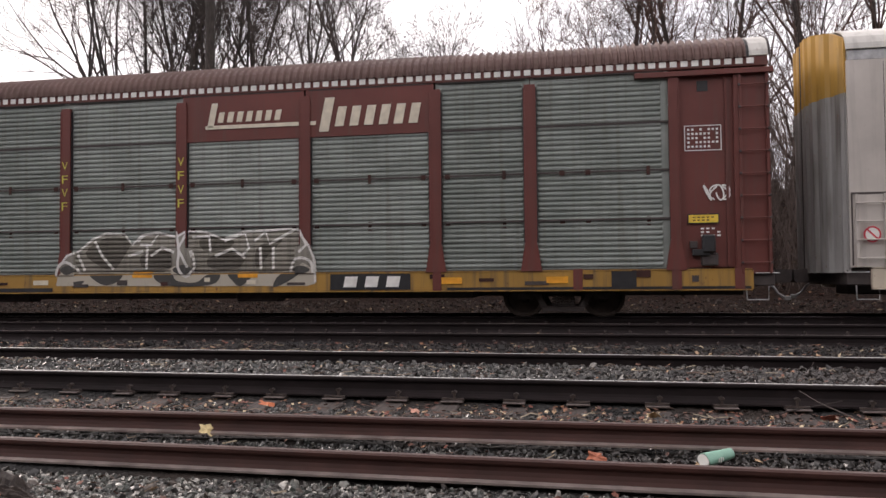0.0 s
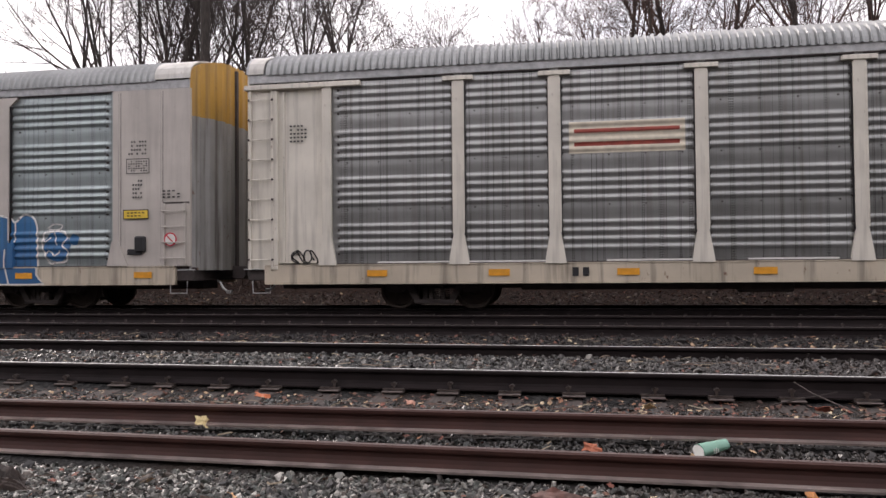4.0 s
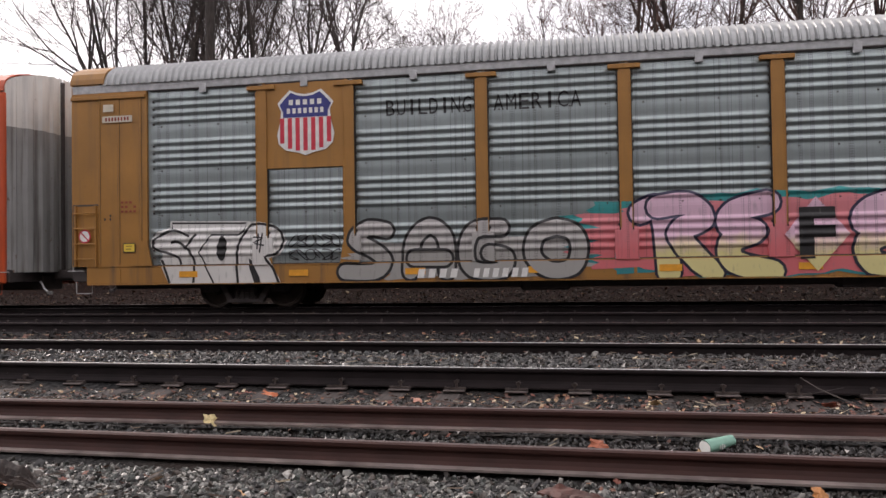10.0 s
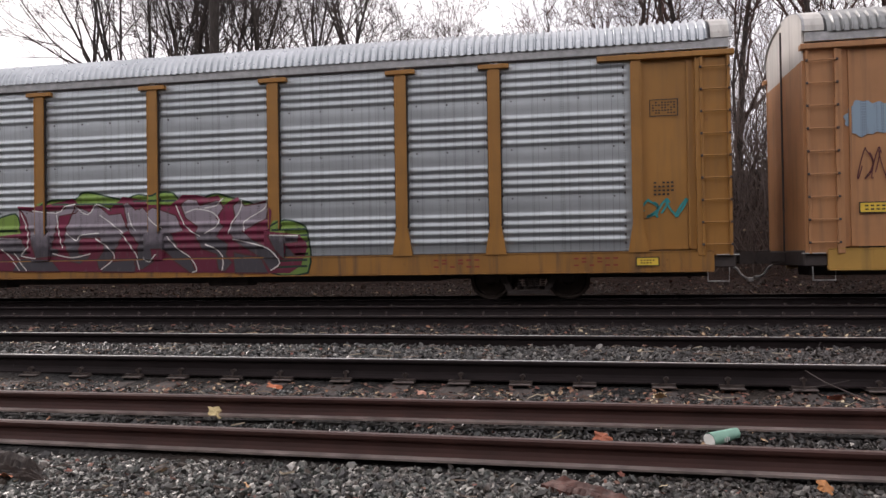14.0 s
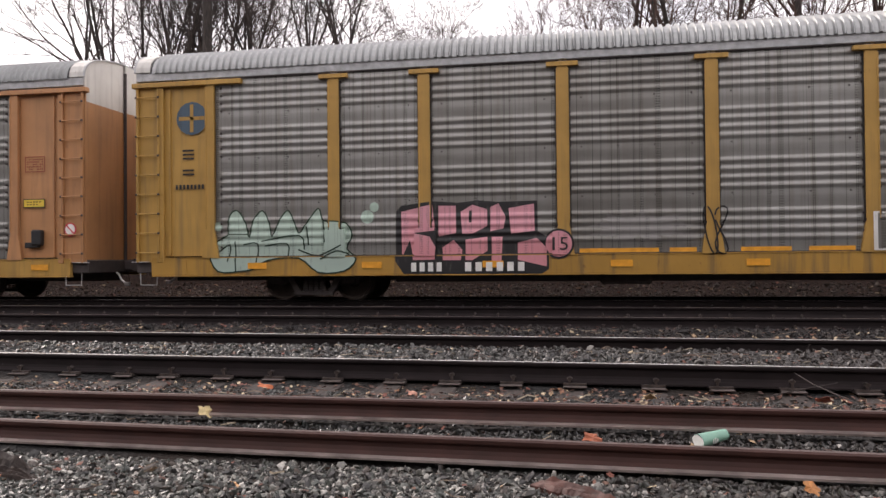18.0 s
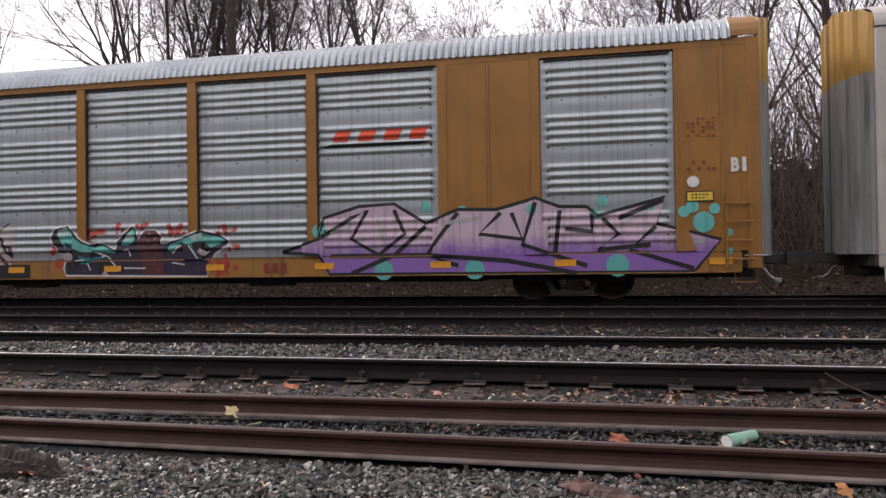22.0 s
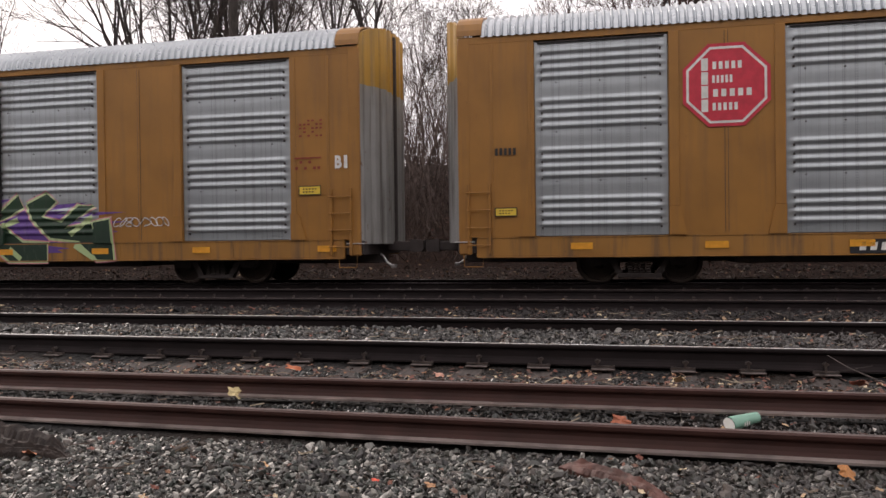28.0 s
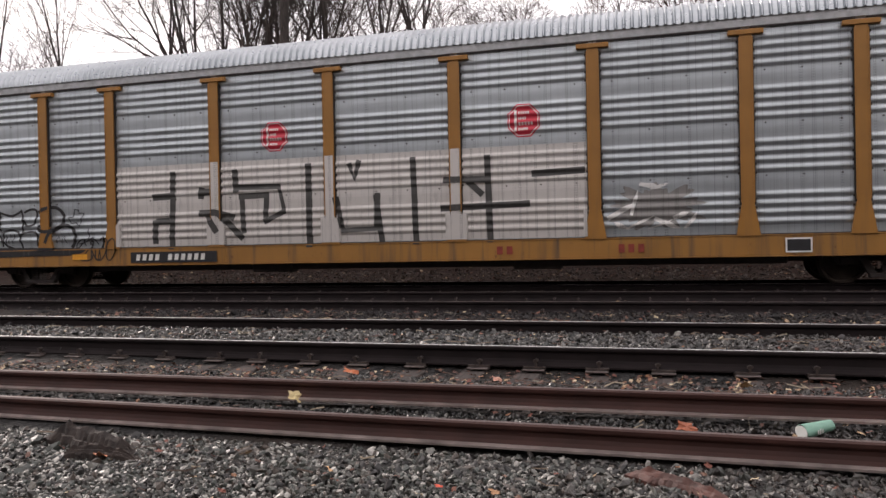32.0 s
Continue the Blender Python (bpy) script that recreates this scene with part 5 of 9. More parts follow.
def side_frame_bm():
    """Cast truck side frame with its openings, springs and bearing boxes."""
    bm = bmesh.new()
    top = [(-1.05, 0.5), (-0.95, 0.62), (-0.5, 0.68), (0.5, 0.68), (0.95, 0.62), (1.05, 0.5), (0.98, 0.36), (0.62, 0.36), (0.58, 0.5), (-0.58, 0.5), (-0.62, 0.36), (-0.98, 0.36)]
    add_prism(bm, top, -0.07, 0.07)
    add_prism(bm, [(-0.6, 0.48), (-0.46, 0.48), (-0.3, 0.2), (-0.42, 0.16)], -0.06, 0.06)
    add_prism(bm, [(0.6, 0.48), (0.42, 0.16), (0.3, 0.2), (0.46, 0.48)], -0.06, 0.06)
    add_box(bm, -0.42, 0.42, -0.08, 0.08, 0.12, 0.2, 0.01)
    for x in (-0.18, -0.06, 0.06, 0.18):
        for k in range(5):
            add_box(bm, x - 0.045, x + 0.045, -0.1, 0.04, 0.21 + 0.05 * k, 0.24 + 0.05 * k)
    for x in (-0.8, 0.8):
        add_box(bm, x - 0.12, x + 0.12, -0.1, 0.08, 0.36, 0.5, 0.015)
    return bm


def bolster_bm():
    bm = box_bm(-0.2, 0.2, -1.05, 1.05, 0.45, 0.7, 0.02)
    add_box(bm, -0.9, 0.9, -0.35, -0.25, 0.4, 0.48)
    add_box(bm, -0.9, 0.9, 0.25, 0.35, 0.4, 0.48)
    return bm


WHEELSETS = []


def make_truck(car, x):
    truck = shared("truck", "bolster", bolster_bm, M_DARK, car, (x, 0, 0))
    for s in (-1, 1):
        shared("side_frame", "cast", side_frame_bm, M_DARK, truck, (0, s * 1.02, 0), (0, 0, 0 if s < 0 else math.pi))
    for dx in (-0.8, 0.8):
        w = shared("wheelset", "wheels", wheelset_bm, M_WHEEL, truck, (dx, 0, WHEEL_R))
        WHEELSETS.append((w, dx))
    return truck


def post_bm(kind, half, flare, cap):
    bm = bmesh.new()
    y0, y1 = -SIDE - 0.03, -SIDE + 0.05
    out = [(-half - 0.1, Z_SILL1), (half + 0.1, Z_SILL1), (half + 0.05, 1.25), (half, 1.52), (half, Z_PAN1 - 0.14), (-half, Z_PAN1 - 0.14), (-half, 1.52), (-half - 0.05, 1.25)]
    if flare:
        out = out[:4] + [(half, 4.55), (half + 0.2, 4.72), (half + 0.2, 4.76), (-half - 0.2, 4.76), (-half - 0.2, 4.72), (-half, 4.55)] + out[6:]
    if kind == "B":
        out = [(-half - 0.06, Z_SILL1), (half + 0.06, Z_SILL1), (half, 1.4), (half, Z_PAN1 + 0.02), (-half, Z_PAN1 + 0.02), (-half, 1.4)]
    add_prism(bm, out, y0, y1)
    if cap:
        add_box(bm, -0.31, 0.31, y0 - 0.03, y1, Z_PAN1 - 0.15, Z_PAN1 - 0.06, 0.008)
    # fold lines along the edges
    for s in (-1, 1):
        add_box(bm, s * half - 0.012, s * half + 0.012, y0 - 0.012, y0 + 0.02, 1.55, Z_PAN1 - 0.2)
    return bm


def sill_bm(x0, x1):
    bm = box_bm(x0, x1, -SIDE, -SIDE + 0.09, Z_SILL0, Z_SILL1, 0.008)
    add_box(bm, x0 + 0.02, x1 - 0.02, -SIDE - 0.02, -SIDE + 0.14, Z_SILL0 - 0.022, Z_SILL0 - 0.002, 0.004)
    add_box(bm, x0 + 0.02, x1 - 0.02, -SIDE - 0.012, -SIDE + 0.1, Z_SILL1 + 0.001, Z_SILL1 + 0.02)
    x = x0 + 0.8
    while x < x1 - 0.5:
        add_box(bm, x - 0.03, x + 0.03, -SIDE - 0.009, -SIDE + 0.01, Z_SILL0 + 0.03, Z_SILL1 - 0.03)
        x += 2.75
    return bm


def underframe_bm():
    bm = box_bm(-12.9, 12.9, -1.4, 1.4, 0.78, 0.9)
    add_box(bm, -13.1, 13.1, -0.36, 0.36, 0.42, 0.78, 0.02)
    add_box(bm, -7.7, 7.7, -1.15, 1.15, 0.4, 0.78, 0.03)
    for k in range(13):
        x = -11.4 + 1.9 * k
        add_box(bm, x - 0.06, x + 0.06, -1.36, 1.36, 0.6, 0.78)
    for s in (-1, 1):
        add_tube(bm, [(-12, s * 0.6, 0.52), (12, s * 0.6, 0.52)], 0.03, 6)
        add_box(bm, s * 3.0 - 0.5, s * 3.0 + 0.5, -1.2, -0.8, 0.34, 0.58, 0.04)
    return bm


def ladder(car, x0, x1, z0, z1, n, material, y, label=""):
    rail = shared("ladder", (round(x1 - x0, 2), z0, z1), lambda: add_box(add_box(bmesh.new(), -(x1 - x0) / 2, -(x1 - x0) / 2 + 0.05, -0.03, 0.03, z0, z1, 0.006), (x1 - x0) / 2 - 0.05, (x1 - x0) / 2, -0.03, 0.03, z0, z1, 0.006), material, car, ((x0 + x1) / 2, y, 0), label=label)
    for k in range(n):
        z = z0 + (z1 - z0) * (k + 0.5) / n
        w = (x1 - x0) / 2
        shared("rung", round(w, 2), lambda: add_tube(bmesh.new(), [(-w - 0.01, -0.045, 0), (w + 0.01, -0.045, 0)], 0.014, 6), material, rail, (0, 0, z))
        if n > 6:
            shared("rung_bolt", "head", lambda: box_bm(-0.022, 0.022, -0.064, -0.03, -0.022, 0.022, 0.006), M_DARK, rail, (w - 0.01, 0, z))
            shared("rung_bolt", "head", bmesh.new, M_DARK, rail, (0.01 - w, 0, z))
    return rail


def bent_rod(pts, r=0.013):
    return add_tube(bmesh.new(), pts, r, 6)


def coupler_bm():
    bm = box_bm(-0.35, 0.25, -0.09, 0.09, 0.68, 0.9, 0.02)
    add_prism(bm, [(0.2, 0.66), (0.46, 0.66), (0.5, 0.72), (0.5, 0.92), (0.2, 0.94)], -0.2, 0.17)
    add_box(bm, 0.3, 0.52, -0.2, -0.06, 0.68, 0.92, 0.03)
    return bm


def hose_bm():
    bm = add_tube(bmesh.new(), [(0.05, 0, 0.62), (0.12, -0.02, 0.58), (0.2, -0.04, 0.45), (0.33, -0.05, 0.36)], 0.024, 8)
    add_box(bm, 0.3, 0.42, -0.09, -0.01, 0.32, 0.4, 0.01)
    return bm


def end_door_bm(s, z0, z1_of, corrugated):
    """One leaf of a car end, between the side (y = s * 1.46) and the middle; x grows outward."""
    bm = bmesh.new()
    cols = []
    n = 26 if corrugated else 6
    for k in range(n + 1):
        u = k / n
        y = s * (1.46 - 1.44 * u)
        x = 0.0
        if corrugated:
            x = 0.32 * math.sin(min(1.0, max(0.0, u - 0.1) * 1.7) * math.pi / 2) + (0.05 if (k % 6) in (2, 3, 4) else 0.0)
        cols.append((x, y))
    low = [bm.verts.new((x, y, z0)) for x, y in cols]
    high = [bm.verts.new((x, y, z1_of(y))) for x, y in cols]
    for i in range(n):
        bm.faces.new((low[i], low[i + 1], high[i + 1], high[i]))
    bm.normal_update()
    bmesh.ops.solidify(bm, geom=bm.faces[:], thickness=0.04)
    bmesh.ops.recalc_face_normals(bm, faces=bm.faces[:])
    return bm


def arc_z(y):
    y = -abs(y)
    for (a, za), (b, zb) in zip(ROOF_ARC, ROOF_ARC[1:]):
        if a <= y <= b:
            return za + (zb - za) * (y - a) / (b - a)
    return ROOF_ARC[0][1]


def cap_bm(x0, x1, grow=0.012):
    """A smooth sheet bent over the roof's end, between x0 and x1."""
    bm = bmesh.new()
    P = [Vector((y, z)) for y, z in ROOF_ARC]
    a = [bm.verts.new((x0, p.x * (1 + grow / 1.5), p.y + grow + 0.03)) for p in P]
    b = [bm.verts.new((x1, p.x * (1 + grow / 1.5), p.y + grow + 0.03)) for p in P]
    for i in range(len(P) - 1):
        bm.faces.new((a[i], b[i], b[i + 1], a[i + 1]))
    bm.normal_update()
    bmesh.ops.solidify(bm, geom=bm.faces[:], thickness=0.03)
    bmesh.ops.recalc_face_normals(bm, faces=bm.faces[:])
    return bm


def lattice_end_panel_bm(x0, x1, y, z0, z1):
    """Side sheet at a car's end with two pressed seams."""
    bm = box_bm(x0, x1, y, y + 0.04, z0, z1)
    return bm


def build_car(spec):
    kind, paint, sill_p = spec["kind"], PAINTS[spec["paint"]], PAINTS[spec.get("sill", spec["paint"])]
    pan, roof_m = PANELS[spec["panel"]], ROOFS[spec["roof"]]
    car = tagged(new("autorack_railcar"), spec["label"], "railcar", "railcars of the train")
    half = 13.03 if kind == "B" else 13.4
    shared("underframe", "common", underframe_bm, M_DARK, car)
    boards = spec.get("boards", [])
    if kind == "B":
        spans = [(-11.5, -8.95), (-6.87, -4.15), (-4.15, -1.38), (-1.38, 1.38), (1.38, 4.15), (4.15, 6.87), (8.95, 11.5)]
        posts, hw = POSTS_B, 0.1
    else:
        cuts = [-11.57] + POSTS_A + [11.57]
        spans = list(zip(cuts, cuts[1:]))
        posts, hw = POSTS_A, 0.11
    pk = panel_kind(spec)
    for turn in (0.0, math.pi):
        sgn = 1 if turn == 0 else -1
        for a, b in spans:
            top = Z_PAN1
            for ba, bb, z0, z1 in boards:
                if abs((ba + bb) / 2 - (a + b) / 2) < 0.3:
                    top = z0
            ob = link_mesh("side_panel", panel_mesh(b - a - 0.02, Z_PAN0, top, pk, pan), car)
            ob.location, ob.rotation_euler = (sgn * (a + b) / 2, 0, 0), (0, 0, turn)
        # dark strips put in for the shadow gaps at panel head and foot
        for a, b in spans:
            w = round((b - a) / 2 - 0.08, 2)
            shared("panel_seal", w, lambda: box_bm(-w, w, -SIDE - 0.012, -SIDE + 0.04, 4.764, 4.783), M_DARK, car, (sgn * (a + b) / 2, 0, 0), (0, 0, turn))
            shared("sill_gap", w, lambda: box_bm(-w, w, -SIDE - 0.002, -SIDE + 0.04, 0.94, 0.968), M_DARK, car, (sgn * (a + b) / 2, 0, 0), (0, 0, turn))
        for a, b, z0, z1 in boards:
            shared("sign_board", (round(b - a, 2), z0, z1), lambda: box_bm(-(b - a) / 2 + 0.02, (b - a) / 2 - 0.02, -SIDE - 0.005, -SIDE + 0.07, z0, z1 + 0.02, 0.006), paint, car, (sgn * (a + b) / 2, 0, 0), (0, 0, turn))
        for p in posts:
            shared("side_post", (kind, spec.get("flare"), spec.get("cap")), lambda: post_bm(kind, hw, spec.get("flare"), spec.get("cap")), paint, car, (sgn * p, 0, 0), (0, 0, turn))
        for p in posts if turn == 0 else ():
            for e in (-1, 1):
                shared("seal_strip", "rubber", lambda: box_bm(-0.014, 0.014, -SIDE, -SIDE + 0.05, 1.5, Z_PAN1 - 0.2), M_BLACK, car, (p + e * (hw + 0.014), 0, 0))
        shared("side_sill", round(half, 2), lambda: sill_bm(-half + 0.35, half - 0.35), sill_p, car, (0, 0, 0), (0, 0, turn))
        eave_m = paint if kind in "BS" else M_EAVE
        zb = Z_PAN1 + (0.0 if kind != "B" else 0.03)
        shared("eave_beam", (kind, half), lambda: box_bm(-half + 0.02, half - 0.02, -SIDE - 0.008, -SIDE + 0.06, zb, Z_EAVE, 0.006), eave_m, car, (0, 0, 0), (0, 0, turn))
        if kind == "B":
            for a, b in ((-8.95, -6.87), (6.87, 8.95)):
                blank = shared("blank_panel", "wide", lambda: box_bm(-1.04, 1.04, -SIDE - 0.004, -SIDE + 0.07, Z_SILL1 + 0.022, Z_PAN1 + 0.03), paint, car, (sgn * (a + b) / 2, 0, 0), (0, 0, turn))
                shared("seam", "mid", lambda: box_bm(-0.025, 0.025, -SIDE - 0.018, -SIDE + 0.0, 1.0, 4.78, 0.006), paint, blank)
                shared("joint", "mid", lambda: add_box(box_bm(-0.034, -0.025, -SIDE - 0.007, -SIDE, 1.0, 4.78), 0.025, 0.034, -SIDE - 0.007, -SIDE, 1.0, 4.78), M_DARK, blank)
                for e in (-0.94, 0.94):
                    shared("jamb", "post", lambda: box_bm(-0.09, 0.09, -SIDE - 0.03, -SIDE + 0.0, 1.5, 4.82, 0.008), paint, blank, (e, 0, 0))
                    shared("brace", "gusset" + ("l" if e < 0 else "r"), lambda: add_prism(bmesh.new(), [(-0.1, 0.96), (0.22, 0.96), (0.09, 1.5), (-0.1, 1.5)] if e < 0 else [(-0.22, 0.96), (0.1, 0.96), (0.1, 1.5), (-0.09, 1.5)], -SIDE - 0.045, -SIDE), paint, blank, (e, 0, 0))
        # the two end bays of this side
        for s in (-1, 1):
            e = sgn * s
            if kind == "B":
                bay = shared("end_bay", ("B", s), lambda: box_bm(min(s * 11.5, s * half), max(s * 11.5, s * half), -SIDE - 0.004, -SIDE + 0.07, Z_SILL1 + 0.022, Z_PAN1 + 0.03), paint, car, (0, 0, 0), (0, 0, turn))
                for x in (11.6, 12.35):
                    shared("seam", ("end", x), lambda: box_bm(-0.03, 0.03, -SIDE - 0.02, -SIDE, 0.98, 4.8, 0.006), paint, bay, (s * x, 0, 0))
                    shared("joint", "end", lambda: add_box(box_bm(-0.04, -0.03, -SIDE - 0.007, -SIDE, 1.0, 4.78), 0.03, 0.04, -SIDE - 0.007, -SIDE, 1.0, 4.78), M_DARK, bay, (s * x, 0, 0))
                shared("corner_post", s, lambda: box_bm(-0.13, 0.13, -SIDE - 0.012, -SIDE + 0.08, 0.6, Z_EAVE, 0.03), paint, bay, (s * (half - 0.12), 0, 0))
                shared("brace", ("end", s), lambda: add_prism(bmesh.new(), [(s * 11.5, 0.96), (s * 11.85, 0.96), (s * 11.68, 1.5), (s * 11.5, 1.5)][::s], -SIDE - 0.045, -SIDE), paint, bay)
                lad = ladder(car, min(s * 12.38, s * 12.86), max(s * 12.38, s * 12.86), 0.62, 2.02, 4, paint, -SIDE - 0.035) if turn == 0 else None
            elif kind == "C":
                bay = shared("end_bay", ("C", s), lambda: box_bm(min(s * 11.57, s * half), max(s * 11.57, s * half), -SIDE - 0.004, -SIDE + 0.07, Z_SILL1 + 0.022, Z_PAN1), paint, car, (0, 0, 0), (0, 0, turn))
                for x in spec.get("bay_seams", (11.72, 12.25, 12.72)):
                    shared("seam", ("endC", x), lambda: box_bm(-0.022, 0.022, -SIDE - 0.02, -SIDE, 0.98, 4.74, 0.005), paint, bay, (s * x, 0, 0))
                    shared("joint", "end", lambda: add_box(box_bm(-0.03, -0.022, -SIDE - 0.007, -SIDE, 1.0, 4.74), 0.022, 0.03, -SIDE - 0.007, -SIDE, 1.0, 4.74), M_DARK, bay, (s * x, 0, 0))
                shared("brace", ("endC", s), lambda: add_prism(bmesh.new(), [(s * 11.45, 0.96), (s * 11.95, 0.96), (s * 11.72, 1.5), (s * 11.57, 1.5)][::s], -SIDE - 0.04, -SIDE), paint, bay)
                lad = ladder(car, min(s * 12.78, s * 13.32), max(s * 12.78, s * 13.32), 0.95, 2.3, 4, paint, -SIDE - 0.035) if turn == 0 else None
                # dark lines drawn for the recess edges; the bay itself stays flat
                shared("ladder_recess", ("C", s), lambda: add_box(box_bm(-0.33, 0.33, -SIDE - 0.007, -SIDE, 2.29, 2.33), -0.33, -0.3, -SIDE - 0.007, -SIDE, 0.98, 2.29), M_DARK, bay, (s * 13.05, 0, 0))
                if spec.get("cap"):
                    shared("head_beam", ("C", s), lambda: box_bm(-0.9, 0.9, -SIDE - 0.05, -SIDE, Z_PAN1 - 0.15, Z_PAN1 - 0.07, 0.008), paint, bay, (s * 12.5, 0, 0))
            else:
                # recessed end bay behind a ladder, with a heavy beam overhead
                bay = shared("end_bay", ("A", s), lambda: lattice_end_panel_bm(min(s * 11.75, s * 12.82), max(s * 11.75, s * 12.82), -SIDE + 0.06, Z_SILL1 + 0.05, Z_PAN1 - 0.12), paint, car, (0, 0, 0), (0, 0, turn))
                shared("door_edge", ("A", s), lambda: box_bm(-0.02, 0.02, -SIDE + 0.02, -SIDE + 0.07, 1.0, 4.6), paint, bay, (s * 12.62, 0, 0))
                shared("side_post", ("Aend", kind), lambda: post_bm("A", 0.09, False, False), paint, car, (e * 11.66, 0, 0), (0, 0, turn))
                shared("head_beam", "A", lambda: box_bm(-1.27, 1.27, -SIDE - 0.065, -SIDE + 0.1, Z_PAN1 - 0.15, Z_PAN1 - 0.045, 0.01), paint, car, (e * 12.2, 0, 0), (0, 0, turn))
                shared("ladder_bay", ("A", s), lambda: add_box(box_bm(min(s * 12.86, s * 13.4), max(s * 12.86, s * 13.4), -SIDE + 0.03, -SIDE + 0.08, 0.85, Z_PAN1 - 0.15), s * 12.8 - 0.05, s * 12.8 + 0.05, -SIDE - 0.01, -SIDE + 0.16, 0.85, Z_PAN1 - 0.15, 0.01), paint, car, (0, 0, 0), (0, 0, turn))
                lad = ladder(car, min(s * 12.84, s * 13.38), max(s * 12.84, s * 13.38), 0.85, Z_PAN1 - 0.15, 9, paint, -SIDE - 0.005) if turn == 0 else None
            if turn == 0:
                shared("sill_step", "u", lambda: bent_rod([(-0.2, 0, 0.62), (-0.19, 0, 0.36), (0.19, 0, 0.36), (0.2, 0, 0.62)]), sill_p if kind == "B" else M_HOSE, car, (s * (half - 0.28), -SIDE + 0.02, 0))
                shared("grab_iron", "pull", lambda: bent_rod([(-0.2, 0.04, 0), (-0.2, 0, 0), (0.2, 0, 0), (0.2, 0.04, 0)], 0.011), M_HOSE, car, (s * (half - 0.1), -SIDE - 0.02, 0.86))
    # roof, its ends and the end doors
    rh = 12.55 if kind == "B" else (12.6 if kind == "C" else 13.0)
    link_mesh("roof", roof_mesh(rh, roof_m), car)
    for s in (-1, 1):
        rot = (0, 0, 0 if s > 0 else math.pi)
        cap_m = paint if kind in "B" else PAINTS[spec.get("cap_paint", "endwhite")]
        if kind in "BC":
            shared("roof_cap", (kind, half), lambda: cap_bm(rh - 0.02, half + 0.01), cap_m, car, (0, 0, 0), rot)
        else:
            shared("roof_cap", "A", lambda: cap_bm(13.05, 13.4, 0.0), PAINTS["endwhite"], car, (0, 0, 0), rot)
        if kind in "AS":
            shared("roof_gap", "A", lambda: cap_bm(12.99, 13.06, -0.02), M_BLACK, car, (0, 0, 0), rot)
        low_m, top_m = PAINTS[spec["end_low"]] if spec["end_low"] in PAINTS else M_ENDGREY, PAINTS[spec["end_top"]]
        split = 4.2 if kind in "BC" else 4.45
        for q in (-1, 1):
            door = shared("end_door", (kind, q, "low"), lambda: end_door_bm(q, 0.85, lambda y: split, kind in "BC"), low_m, car, (s * (half - 0.01), 0, 0), rot)
            shared("door_top", (kind, q), lambda: end_door_bm(q, split, lambda y: min(arc_z(y) + (0.0 if kind in "BC" else 0.02), 9), kind in "BC"), top_m, door)
        if kind in "BC":
            shared("door_bar", "mid", lambda: box_bm(-0.03, 0.05, -0.05, 0.05, 0.9, 5.5, 0.01), M_DARK, car, (s * (half + 0.34), 0, 0), rot)
        else:
            shared("door_bar", "slim", lambda: box_bm(-0.03, 0.04, -0.022, 0.022, 0.9, 5.4, 0.006), M_DARK, car, (s * (half + 0.02), 0, 0), rot)
            shared("cap_trim", "arch", lambda: cap_bm(13.385, 13.43, 0.004), M_DARK if kind == "S" else M_EAVE, car, (0, 0, 0), rot)
        shared("coupler", "knuckle", coupler_bm, M_DARK, car, (s * 13.55, 0, 0), rot)
        shared("air_hose", "hose", hose_bm, M_HOSE, car, (s * (half + 0.1), -0.55 * s, 0), rot)
        shared("end_sill", "beam", lambda: box_bm(-0.35, 0.1, -1.42, 1.42, 0.62, 0.92, 0.02), M_DARK, car, (s * (half - 0.05), 0, 0), rot)
        make_truck(car, s * 9.5)
    if spec.get("clips"):
        for k in range(9):
            shared("eave_clip", "pad", lambda: box_bm(-0.08, 0.08, -SIDE - 0.03, -SIDE, Z_PAN1 - 0.12, Z_PAN1 + 0.08, 0.01), M_EAVE, car, ((spans[k][0] + spans[k][1]) / 2, 0, 0))
    if spec.get("brake"):
        for s in spec["brake"]:
            wheel = shared("hand_brake", "box", lambda: add_box(box_bm(-0.12, 0.12, -SIDE - 0.1, -SIDE + 0.06, 1.25, 1.6, 0.03), -0.3, 0.02, -SIDE - 0.06, -SIDE + 0.05, 1.2, 1.32, 0.01), M_BLACK if spec["paint"] != "cream" else M_DARK, car, (s * 12.25, 0, 0))
    side = Side(spec)
    refl = spec.get("reflectors", [-10.6, -8.1, -5.6, -3.1, -0.6, 1.9, 4.4, 6.9, 9.4, 12.3])
    for x in refl:
        ob = shared("reflector", "strip", lambda: box_bm(-0.21, 0.21, -0.003, 0.003, -0.065, 0.065), M_YELLOW, car, (x, -SIDE - 0.022, 0.76))
    return car, side


